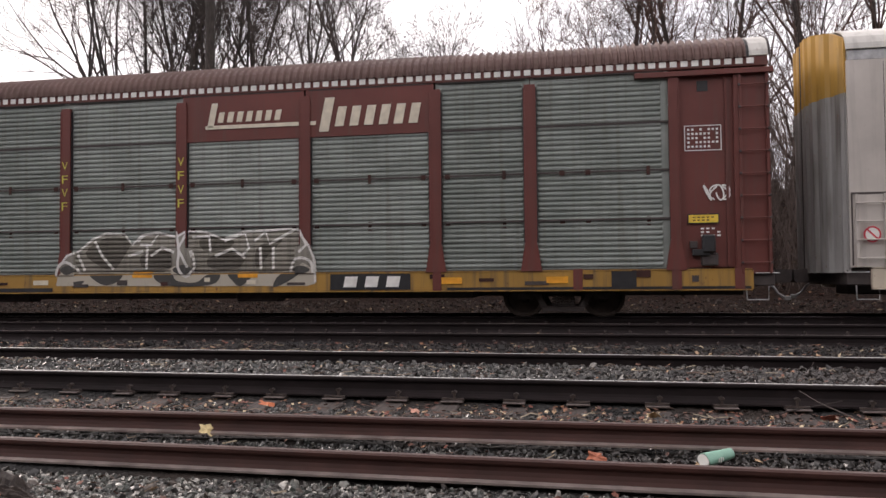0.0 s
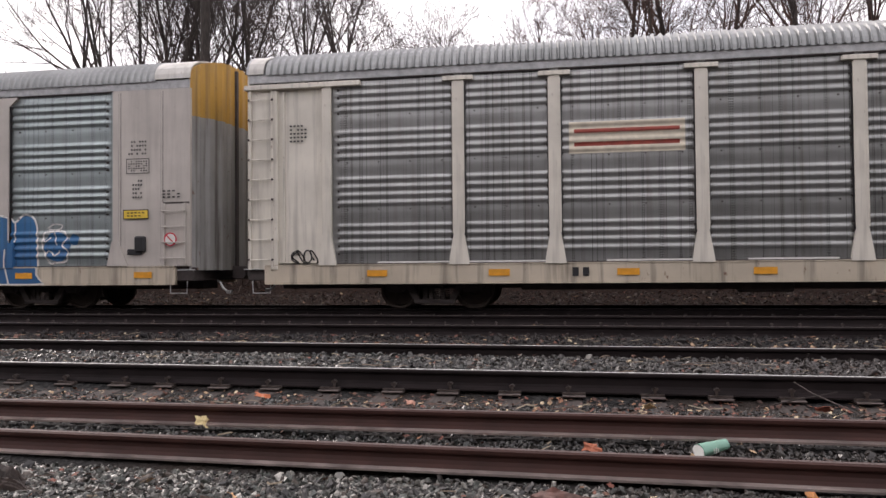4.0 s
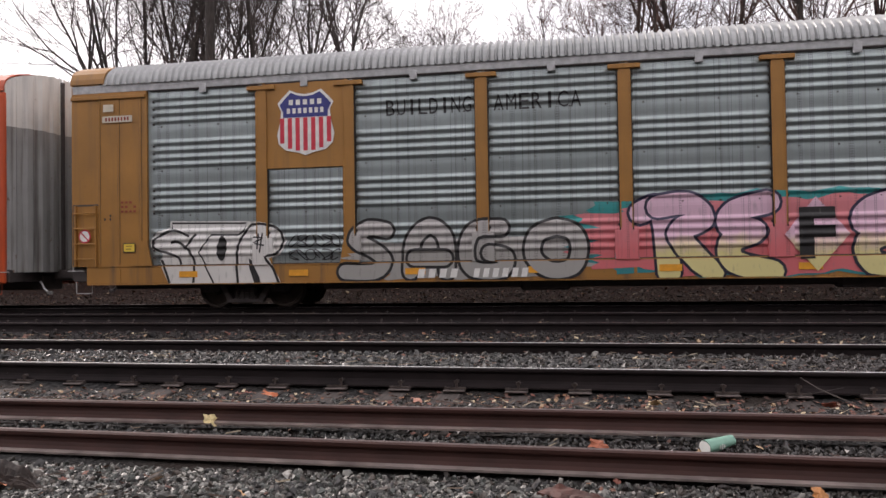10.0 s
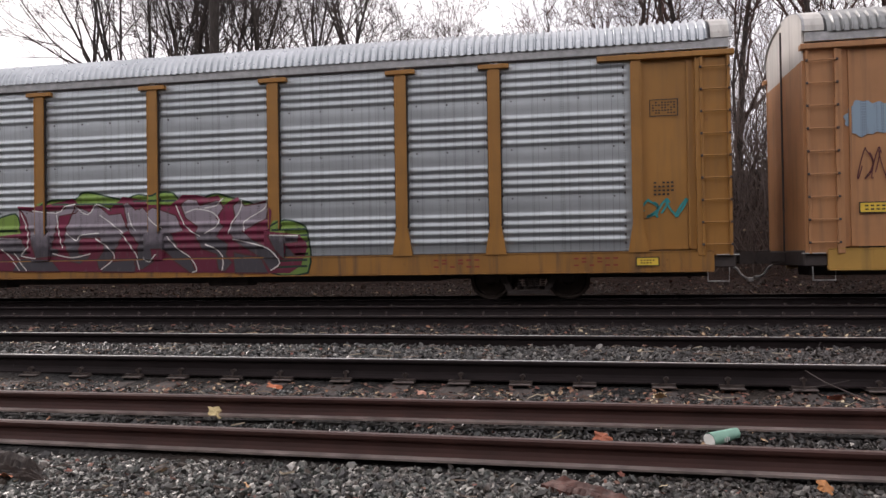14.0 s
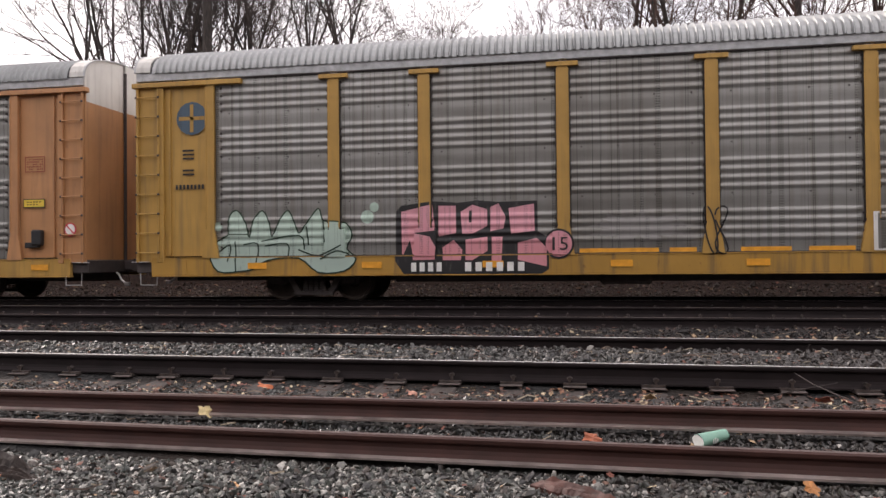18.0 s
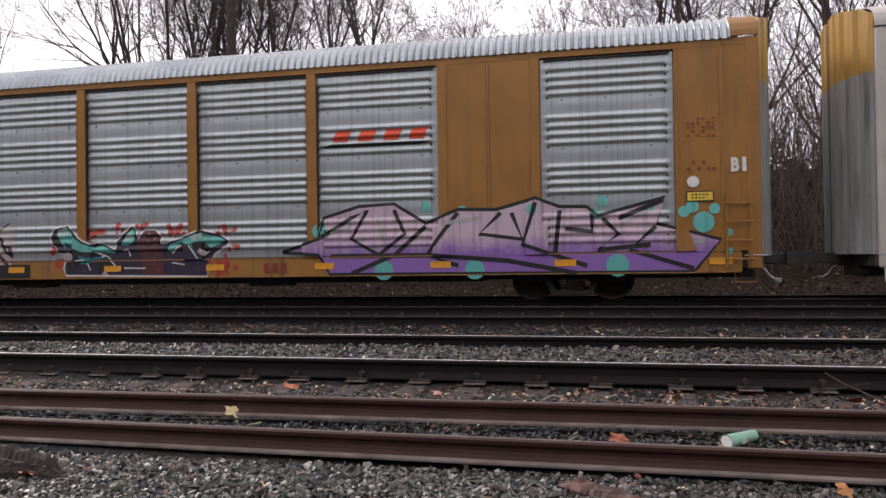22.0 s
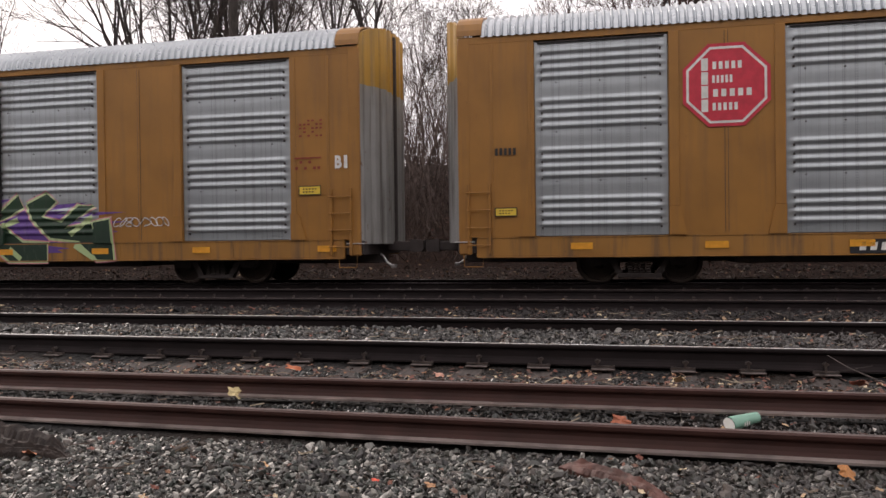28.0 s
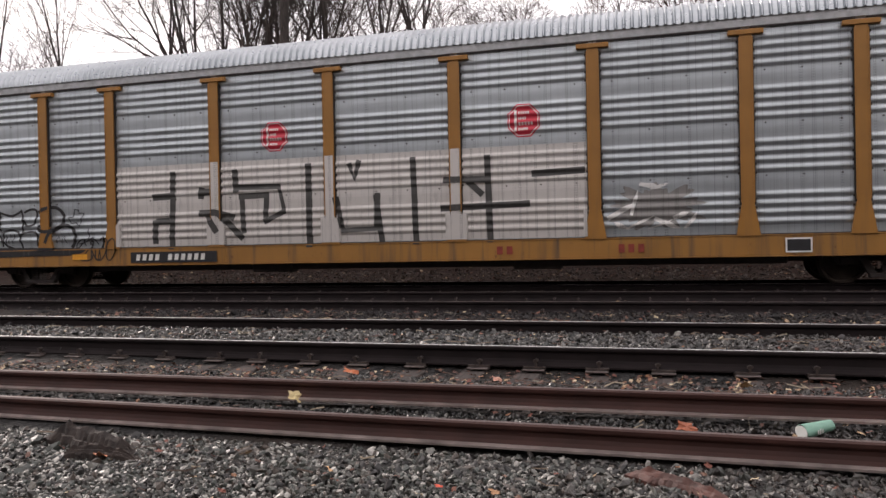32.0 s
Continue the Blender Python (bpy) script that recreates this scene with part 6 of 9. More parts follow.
SPECS = [
    dict(kind="S", paint="maroon", panel="green", roof="brown", sill="stainedsill", end_low="maroon", end_top="endpeeling", boards=[(1.4, 4.2, 3.78, 4.76), (4.2, 6.98, 3.78, 4.76)], brake=[1], reflectors=[-10, -6, 7.3, 9.4], label="old maroon enclosed auto-carrier railcar with weathered grey-green side panels and graffiti"),
    dict(kind="C", paint="white", panel="grey", roof="grey", sill="creamsill", bay_seams=(11.74, 12.74), end_low="endgrey", end_top="endamber", flare=True, cap_paint="endwhite", brake=[1], label="off-white auto-carrier railcar with grey ribbed panels and purple and blue graffiti"),
    dict(kind="A", paint="cream", panel="dull", roof="grey", sill="creamsill", end_low="cream", end_top="endwhite", cap=True, label="soiled white auto-carrier railcar with dull ribbed panels and end ladders"),
    dict(kind="B", paint="orange", sill="orangesill", panel="silver", roof="silver", end_low="endgrey", end_top="endwhite", reflectors=[12.3, 10.5], label="bright orange auto-carrier railcar with silver ribbed panels and white block graffiti"),
    dict(kind="C", paint="tan", sill="tansill", panel="grey", roof="grey", end_low="endgrey", end_top="tan", cap=True, cap_paint="tan", clips=True, label="harvest-yellow auto-carrier railcar with a shield emblem and bubble-letter graffiti"),
    dict(kind="A", paint="tan", sill="tansill", panel="bright", roof="silver", end_low="tan", end_top="endwhite", cap=True, reflectors=[], label="yellow auto-carrier railcar with bright silver panels and dark red graffiti"),
    dict(kind="A", paint="peach", panel="dark", roof="grey", sill="yellow", end_low="peach", end_top="endwhite", cap=True, boards=[(-8.9, -6.98, 3.0, 4.76)], brake=[1], label="sun-faded orange-yellow auto-carrier railcar with sooty panels and a shield emblem"),
    dict(kind="A", paint="yellow", panel="dark", roof="grey", sill="sillyel", end_low="yellow", end_top="endwhite", cap=True, brake=[1], label="old yellow auto-carrier railcar with sooty panels, pink and mint graffiti"),
    dict(kind="B", paint="tan2", sill="tansill", panel="bright", roof="silver", end_low="endgrey", end_top="endamber", label="mustard-yellow auto-carrier railcar with silver panels and green and purple graffiti"),
    dict(kind="B", paint="white", sill="whitesill", panel="grey", roof="silver", end_low="endgrey", end_top="endamber", label="white auto-carrier railcar with grey ribbed panels and large blue graffiti"),
    dict(kind="B", paint="tan2", sill="tansill", panel="bright", roof="silver", end_low="endgrey", end_top="endamber", label="mustard-yellow auto-carrier railcar with silver panels and green and violet graffiti"),
    dict(kind="B", paint="tan2", sill="tansill", panel="bright", roof="silver", end_low="endgrey", end_top="endamber", label="clean mustard-yellow auto-carrier railcar with silver panels and red octagon emblems"),
    dict(kind="A", paint="tan2", sill="tansill", panel="bright", roof="silver", end_low="tan2", end_top="endwhite", cap=True, reflectors=[-10.8, -7.9], label="mustard-yellow auto-carrier railcar with silver panels and big white block graffiti"),
]
SPECS[4]["boards"] = [(-8.9, -6.98, 2.96, 4.76)]
CENTRES = [-9.83, 18.32, 46.45, 74.62, 102.77, 130.88, 158.98, 187.04, 215.09, 243.15, 271.15, 299.31, 327.27]
CARS = []
for spec in SPECS:
    CARS.append(build_car(spec))

# ---- markings, emblems and graffiti on the near sides ----
SP = {
    "pink": spray("spray_pink", (0.62, 0.25, 0.28), (0.66, 0.31, 0.36)),
    "pinkyel": spray("spray_pink_to_yellow", (0.66, 0.58, 0.26), (0.68, 0.45, 0.56), 0.7, 1.7),
    "teal": spray("spray_teal", (0.02, 0.2, 0.22), (0.02, 0.26, 0.26)),
    "navy": spray("spray_navy", (0.016, 0.014, 0.03), (0.022, 0.018, 0.05)),
    "purple": spray("spray_purple", (0.09, 0.06, 0.22), (0.16, 0.12, 0.34)),
    "lilac": spray("spray_lilac", (0.26, 0.13, 0.42), (0.58, 0.44, 0.52), 0.7, 1.6),
    "ice": spray("spray_ice_blue", (0.32, 0.42, 0.62), (0.45, 0.55, 0.7)),
    "blue": spray("spray_blue", (0.025, 0.11, 0.26), (0.03, 0.14, 0.31)),
    "cyanblue": spray("spray_cyan_to_blue", (0.01, 0.07, 0.3), (0.03, 0.36, 0.52), 0.7, 1.7),
    "midblue": spray("spray_mid_blue", (0.02, 0.19, 0.38), (0.035, 0.34, 0.56)),
    "darkblue": spray("spray_dark_blue", (0.008, 0.012, 0.045), (0.01, 0.015, 0.06)),
    "green": spray("spray_lime", (0.14, 0.24, 0.05), (0.2, 0.33, 0.06)),
    "greens": spray("spray_green_fade", (0.016, 0.035, 0.03), (0.4, 0.45, 0.2), 0.85, 1.5),
    "dkgreen": spray("spray_dark_green", (0.008, 0.03, 0.016), (0.012, 0.045, 0.02)),
    "palegreen": spray("spray_pale_green", (0.4, 0.52, 0.26), (0.5, 0.6, 0.32)),
    "mint": spray("spray_mint", (0.36, 0.46, 0.4), (0.42, 0.54, 0.46)),
    "violet": spray("spray_violet", (0.11, 0.05, 0.25), (0.15, 0.07, 0.32)),
    "magenta": spray("spray_magenta", (0.13, 0.012, 0.035), (0.2, 0.016, 0.055)),
    "slate": spray("spray_slate", (0.055, 0.05, 0.06), (0.3, 0.26, 0.3), 0.8, 2.2),
    "white": spray("spray_white", (0.64, 0.62, 0.59), (0.74, 0.73, 0.71)),
    "chalk": spray("spray_chalk", (0.34, 0.33, 0.31), (0.44, 0.42, 0.41)),
    "black": spray("spray_black", (0.014, 0.013, 0.014), (0.018, 0.017, 0.018)),
    "wine": spray("spray_wine", (0.09, 0.02, 0.022), (0.1, 0.022, 0.025)),
    "yellow": spray("spray_yellow", (0.5, 0.46, 0.06), (0.55, 0.52, 0.08)),
    "coral": spray("spray_coral", (0.6, 0.14, 0.15), (0.62, 0.2, 0.22)),
    "aqua": spray("spray_aqua", (0.1, 0.42, 0.38), (0.14, 0.5, 0.46)),
    "red": spray("spray_red", (0.4, 0.05, 0.03), (0.45, 0.07, 0.05)),
    "paleblue": spray("spray_pale_blue", (0.22, 0.3, 0.38), (0.26, 0.36, 0.45)),
    "slateblue": spray("worn_slate_blue", (0.05, 0.085, 0.12), (0.06, 0.1, 0.14)),
    "cloudblue": spray("spray_light_blue", (0.06, 0.3, 0.55), (0.08, 0.36, 0.6)),
    "tarnish": spray("tarnished_silver", (0.17, 0.155, 0.13), (0.27, 0.255, 0.22), 0.6, 1.9),
    "roller": spray("roller_white", (0.54, 0.51, 0.48), (0.6, 0.57, 0.54), 0.9, 2.8),
    "grime_dim": spray("thin_brown_black_spray", (0.085, 0.075, 0.062), (0.12, 0.11, 0.09), 0.8, 2.2),
    "bone": spray("dirty_white_spray", (0.44, 0.4, 0.33), (0.5, 0.46, 0.39)),
    "soot": spray("faded_black", (0.05, 0.048, 0.045), (0.06, 0.058, 0.055), 0.9, 2.8),
    "petal": spray("spray_pale_pink", (0.5, 0.36, 0.38), (0.5, 0.47, 0.43), 0.8, 1.6),
    "plum": spray("spray_plum", (0.028, 0.018, 0.045), (0.05, 0.03, 0.09)),
    "periwinkle": spray("spray_periwinkle", (0.2, 0.16, 0.42), (0.25, 0.22, 0.5)),
    "leaf": spray("spray_leaf_green", (0.02, 0.12, 0.05), (0.035, 0.17, 0.07)),
    "smoke": spray("thin_dark_spray", (0.035, 0.033, 0.034), (0.05, 0.047, 0.048)),
    "bright_chalk": spray("chalk_white_spray", (0.5, 0.48, 0.45), (0.56, 0.54, 0.51)),
    "ghost": spray("spray_worn_grey", (0.2, 0.19, 0.18), (0.24, 0.23, 0.22)),
}


class Sketch:
    """Spray-can drawing on a grid of w by h: x, head and foot at its start, middle and end."""

    def __init__(self, side, car, w, h, xs, top, foot):
        self.side, self.car, self.w, self.h = side, car, w, h
        self.xs, self.top, self.foot = xs, top, foot

    def at(self, u, v):
        a, b = u / self.w, v / self.h
        k = (2 * (a - 0.5) * (a - 1), -4 * a * (a - 1), 2 * a * (a - 0.5))
        x, t, f = (sum(p * q for p, q in zip(k, row)) for row in (self.xs, self.top, self.foot))
        return x, (1 - b) * t + b * f

    def path(self, pts, smooth=True, closed=False):
        P = [Vector(self.at(*p)) for p in pts]
        if not smooth:
            return P + (P[:1] if closed else [])
        n = len(P)
        out = []
        for i in range(n if closed else n - 1):
            a, b, c, d = (P[(i + k) % n] if closed else P[min(n - 1, max(0, i + k))] for k in (-1, 0, 1, 2))
            for t in (0.0, 0.33, 0.67):
                out.append(0.5 * (2 * b + (c - a) * t + (2 * a - 5 * b + 4 * c - d) * t * t + (3 * b - a - 3 * c + d) * t ** 3))
        out.append(P[0] if closed else P[-1])
        return out

    def fill(self, pts, material, lift, smooth=True, name="graffiti", label=""):
        bm = bmesh.new()
        ring = self.path(pts, smooth, True)[:-1]
        f = bm.faces.new([bm.verts.new((p.x, 0, max(0.56, p.y))) for p in ring])
        bm.normal_update()
        bmesh.ops.triangulate(bm, faces=[f])
        lay(name, self.side, self.car, bm, material, lift, label)

    def lines(self, paths, material, width, lift, smooth=True, name="graffiti_line"):
        for k, pts in enumerate(paths):
            bm = bmesh.new()
            ribbon(bm, [(p.x, max(0.56, p.y)) for p in self.path(pts, smooth)], width, -0.0002 * k)
            lay(name, self.side, self.car, bm, material, lift)

    def ring(self, pts, material, width, lift, smooth=True, name="graffiti_outline"):
        self.lines([list(pts) + [pts[0]]], material, width, lift, smooth, name)

    def bubble(self, letters, fill, line, width, edge, lift, smooth=True, name="graffiti", label=""):
        """Fat rounded strokes, each letter lapping over the one before it."""
        for material, r, up, nm in ((line, width / 2 + edge, 0.0, name + "_outline"), (fill, width / 2, 0.0015, name)):
            for k, pts in enumerate(letters):
                bm = bmesh.new()
                j = 0
                P = self.path(pts, smooth)
                for a, b in zip(P, P[1:] + [None]):
                    dy = -0.003 * k - 0.00006 * j
                    bm.faces.new([bm.verts.new((a.x + r * math.cos(t), dy, max(0.57, a.y + r * math.sin(t)))) for t in [i * math.pi / 6 for i in range(12)]])
                    if b is not None and (b - a).length > 1e-4:
                        q = (b - a).normalized() * r
                        bm.faces.new([bm.verts.new((p.x, dy - 0.00003, max(0.57, p.y))) for p in (a + Vector((-q.y, q.x)), a - Vector((-q.y, q.x)), b - Vector((-q.y, q.x)), b + Vector((-q.y, q.x)))])
                    j += 1
                bmesh.ops.dissolve_degenerate(bm, dist=1e-5, edges=bm.edges[:])
                lay(nm, self.side, self.car, bm, material, lift + up, label if material is fill else "")


def plate(side, car, box, groups, material=M_BLACK, ink=M_WHITE, lean=0.18):
    """A painted panel on the sill with its characters as plain bars."""
    x0, x1, z0, z1 = box
    rects(side, car, [box], material, 0.016, "marking_plate")
    n = sum(groups) + len(groups)
    c = (x1 - x0) * 0.9 / n
    x = x0 + (x1 - x0) * 0.05
    for g in groups:
        bars(side, car, (x, x + c * g, z0 + 0.22 * (z1 - z0), z1 - 0.22 * (z1 - z0)), g, ink, 0.019, lean=lean)
        x += c * (g + 1)


def data_box(side, car, box, ink, rows=5):
    x0, x1, z0, z1 = box
    rects(side, car, frame_rects(x0, x1, z0, z1, 0.016), ink, 0.02, "data_frame")
    bars(side, car, (x0 + 0.04, x1 - 0.04, z0 + 0.04, z1 - 0.04), 8, ink, 0.02, rows=rows, fill=0.5, seed=int(abs(x0) * 10))


def stencil_rows(side, car, box, ink, rows=5, n=7, seed=1):
    bars(side, car, box, n, ink, 0.02, rows=rows, fill=0.45, seed=seed)


def warning_label(side, car, box):
    x0, x1, z0, z1 = box
    rects(side, car, [box], M_BLACK, 0.02, "warning_label")
    rects(side, car, [(x0 + 0.02, x1 - 0.02, z0 + 0.02, z1 - 0.02)], M_LABELYEL, 0.023, "label_face")
    bars(side, car, (x0 + 0.08, x1 - 0.08, z0 + 0.04, z1 - 0.04), 5, M_BLACK, 0.026, rows=2, fill=0.4)


def polygon(side, car, pts, material, lift, name="emblem", label="", conform=True):
    bm = bmesh.new()
    bm.faces.new([bm.verts.new((x, 0, z)) for x, z in pts])
    bm.normal_update()
    bmesh.ops.triangulate(bm, faces=bm.faces[:])
    return lay(name, side, car, bm, material, lift, label, conform)


def octagon(side, car, box, flat, conform):
    x0, x1, z0, z1 = box
    cx, cz, a, b = (x0 + x1) / 2, (z0 + z1) / 2, (x1 - x0) / 2, (z1 - z0) / 2

    def ring(k):
        return [(cx + k * a * math.cos(t) * 1.08, cz + k * b * math.sin(t) * 1.08) for t in [math.pi / 8 + math.pi / 4 * i for i in range(8)]]

    polygon(side, car, ring(1.0), M_RED, 0.012, "emblem", "red octagon emblem with a white rim", conform)
    polygon(side, car, ring(0.92), M_WHITE, 0.016, "emblem_rim", "", conform)
    polygon(side, car, ring(0.86), M_RED, 0.020, "emblem_field", "", conform)
    for k, w in enumerate((0.72, 0.5, 0.95, 0.62)):
        z = cz + b * (0.48 - 0.33 * k)
        bars(side, car, (cx - a * 0.62, cx - a * 0.36, z - b * 0.13, z + b * 0.17), 1, M_WHITE, 0.024, conform=conform, name="emblem_bar")
        bars(side, car, (cx - a * 0.34, cx - a * 0.34 + a * w, z - b * 0.1, z + b * 0.08), 5, M_WHITE, 0.024, conform=conform, name="emblem_bar")


def shield(side, car, box):
    x0, x1, z0, z1 = box
    cx, a, h = (x0 + x1) / 2, (x1 - x0) / 2, z1 - z0

    def outline(k):
        half = [(0.0, 0.93), (0.28, 0.95), (0.55, 1.0), (0.78, 0.9), (0.98, 0.8), (0.85, 0.68), (0.9, 0.5), (1.0, 0.32), (0.94, 0.18), (0.7, 0.08), (0.3, 0.045), (0.0, 0.0)]
        pts = [(cx + k * a * x, z0 + h * (0.5 + k * (z - 0.5))) for x, z in half]
        return pts + [(2 * cx - x, z) for x, z in pts[-2:0:-1]]

    polygon(side, car, outline(1.0), M_WHITE, 0.01, "emblem", "shield emblem, blue above red and white stripes", False)
    polygon(side, car, outline(0.92), M_WHITE, 0.013, "emblem_field", "", False)
    top = [(x, z) for x, z in outline(0.92) if z > z0 + 0.6 * h]
    left = [p for p in top if p[0] < cx]
    zc = z0 + 0.58 * h
    pts = [p for p in outline(0.92) if p[1] >= zc]
    edge = 0.85 * a * 0.92
    i = max(range(len(pts)), key=lambda k: pts[k][0] if pts[k][1] < z0 + 0.7 * h else -9)
    pts = pts[:i + 1] + [(cx + edge, zc), (cx - edge, zc)] + pts[i + 1:]
    polygon(side, car, pts, M_BLUE, 0.016, "emblem_field", "", False)
    for k in range(7):
        u = (k - 3) / 3.3
        x = cx + a * 0.9 * u
        w = a * 0.075
        foot = z0 + h * (0.07 + 0.16 * abs(u) ** 3)
        rects(side, car, [(x - w, x + w, foot, zc - 0.01)], M_RED, 0.017, "emblem_stripe")
    bars(side, car, (cx - a * 0.62, cx + a * 0.62, z0 + 0.77 * h, z0 + 0.85 * h), 5, M_WHITE, 0.02, name="emblem_bar")
    bars(side, car, (cx - a * 0.68, cx + a * 0.68, z0 + 0.64 * h, z0 + 0.72 * h), 7, M_WHITE, 0.02, name="emblem_bar")


def ring_mark(side, car, x, z, r, material, inner, lift=0.018):
    dots(side, car, [(x, z, r)], material, lift, "round_mark")
    dots(side, car, [(x, z, r * 0.8)], inner, lift + 0.003, "round_mark_field")


def no_entry(side, car, x, z):
    ring_mark(side, car, x, z, 0.15, M_RED, M_WHITE, 0.05)
    bm = bmesh.new()
    ribbon(bm, [(x - 0.1, z + 0.1), (x + 0.1, z - 0.1)], 0.03)
    lay("round_mark_bar", side, car, bm, M_RED, 0.056, "", False)


rr = random.Random(77)

# maroon car
car, side = CARS[0]
for a, b in ((1.96, 3.7), (4.45, 6.69)):
    z0, z1 = (4.14, 4.5) if a < 3 else (3.95, 4.5)
    n = 8 if a < 3 else 7
    c = (b - a) / n
    bars(side, car, (a, a + c * 1.1, z0 - 0.06, z1 + 0.1), 1, M_CREAM, 0.012, "emblem_bar", lean=0.2)
    bars(side, car, (a + c * 1.1, b, z0 + 0.04, z1 - 0.1), n - 1, M_CREAM, 0.012, "emblem_bar", lean=0.2)
rects(side, car, [(1.96, 4.45, 4.04, 4.12)], M_CREAM, 0.012, "emblem_line")
rects(side, car, [(-13.2 + 0.2 * k, -13.2 + 0.2 * k + 0.13, 4.83, 4.94) for k in range(132)], M_WHITE, 0.016, "eave_dash", "")
data_box(side, car, (11.85, 12.53, 3.21, 3.7), M_WHITE)
warning_label(side, car, (11.88, 12.46, 1.81, 2.0))
rects(side, car, [(10.44, 10.91, 0.62, 0.92)], M_BLACK, 0.016, "marking_plate")
stencil_rows(side, car, (12.1, 12.5, 1.55, 1.75), M_WHITE, 3, 4)
scrawl(side, car, (12.2, 12.65, 2.25, 2.55), M_WHITE, 3, 4, 0.03)
sk = Sketch(side, car, 1380, 360, (-1.62, 1.51, 4.44), (2.17, 2.1, 2.04), (0.66, 0.64, 0.63))

mass = [(20, 250), (60, 190), (110, 170), (190, 100), (260, 70), (360, 75), (400, 130), (450, 80), (540, 65), (640, 90), (700, 55), (800, 65), (880, 100), (1000, 60), (1110, 55), (1270, 40), (1340, 130), (1370, 200), (1375, 330), (1300, 348), (40, 348)]
sk.fill(mass, SP["tarnish"], 0.004, False, label="silver and white wild-style graffiti")
for lump in ([(0, 349), (8, 300), (40, 272), (330, 276), (300, 349)], [(300, 349), (330, 276), (560, 276), (640, 240), (720, 276), (760, 349)], [(760, 349), (720, 276), (1090, 276), (1100, 349)], [(1100, 349), (1090, 276), (1260, 270), (1310, 225), (1372, 262), (1375, 338), (1330, 349)]):
    sk.fill(lump, SP["bone"], 0.0055, False, "graffiti_patch")
for shape in ([(150, 175), (230, 105), (330, 90), (390, 120), (350, 200), (300, 262), (220, 240)], [(440, 200), (520, 150), (600, 160), (620, 240), (560, 262), (470, 262)], [(760, 100), (860, 80), (940, 110), (900, 150), (780, 160)], [(800, 205), (900, 165), (1000, 180), (960, 255), (820, 255)], [(1060, 150), (1140, 110), (1200, 100), (1120, 190), (1060, 255)]):
    sk.fill(shape, SP["grime_dim"], 0.007, True, "graffiti_shade")
for shape in ([(185, 286), (345, 286), (330, 322), (270, 346), (215, 326)], [(520, 290), (610, 282), (640, 320), (740, 330), (800, 290), (870, 284), (850, 330), (770, 349), (620, 349), (545, 330)], [(915, 282), (1040, 282), (1010, 330), (970, 349), (935, 320)], [(1190, 286), (1290, 280), (1230, 325), (1180, 349), (1150, 349)], [(25, 262), (70, 240), (110, 262), (60, 292)], [(620, 262), (680, 235), (730, 265), (670, 290)], [(1250, 262), (1300, 240), (1350, 262), (1300, 285)], [(90, 330), (150, 322), (120, 349)]):
    sk.fill(shape, SP["soot"], 0.009, True, "graffiti_shade")
for u in (405, 965):
    sk.fill([(u, 274), (u + 105, 274), (u + 105, 304), (u, 304)], M_YELLOW, 0.016, False, "reflector")
sk.lines([mass[:-2]], SP["white"], 0.05, 0.009, False)
sk.lines([[(2, 300), (20, 240), (60, 225), (100, 250), (130, 290)], [(640, 60), (655, 160), (650, 250), (690, 300), (730, 250), (715, 160)], [(1240, 275), (1260, 215), (1310, 200), (1355, 225), (1365, 280)]], SP["white"], 0.06, 0.013)
sk.lines([[(430, 110), (470, 75), (540, 70), (500, 130), (440, 130)], [(700, 60), (650, 150), (700, 250)], [(890, 110), (1000, 65), (1020, 150), (980, 190)], [(1050, 110), (1110, 60), (1130, 125), (1270, 45)], [(1290, 50), (1330, 130), (1290, 170)], [(200, 110), (240, 190), (300, 260)], [(480, 140), (475, 260)], [(380, 190), (460, 165)], [(110, 180), (150, 270)], [(840, 190), (930, 150), (1000, 200)], [(500, 190), (560, 145), (630, 170)], [(1080, 140), (1085, 260)], [(1150, 140), (1150, 260)], [(720, 90), (810, 85), (815, 170)]], SP["white"], 0.06, 0.011, False)
for x in (-9.77, -6.98, -4.2, -1.4, 1.4, 4.2, 6.98, 9.77):
    for z in (1.89, 2.86):
        rects(side, car, [(x - 0.3, x - 0.2, z - 0.05, z + 0.05), (x + 0.2, x + 0.3, z - 0.05, z + 0.05), (x + 1.36, x + 1.43, z - 0.09, z + 0.09)], M_RUST_RED, 0.02, "panel_latch")
rects(side, car, [(4.75, 6.45, 0.585, 0.91)], M_BLACK, 0.014, "marking_plate")
bars(side, car, (4.95, 6.3, 0.64, 0.86), 3, M_WHITE, 0.018, lean=0.2)
for p in (-1.4, 1.4):
    for k in range(4):
        lettering(side, car, "VFVF"[k], (p - 0.09, p + 0.09, 3.28 - 0.3 * k, 3.46 - 0.3 * k), SP["yellow"], 0.012, "graffiti_tag", "", False, "thin")
rects(side, car, [(7.2, 13.0, 0.57, 0.62), (-12.9, -1.7, 0.57, 0.66)], M_BLACK, 0.014, "sill_stripe")
rects(side, car, [(-0.2 + 2.35 * k, 0.9 + 2.35 * k, 0.67, 0.9) for k in (-5, -4, -3, -2)], M_BLACK, 0.014, "sill_patch")

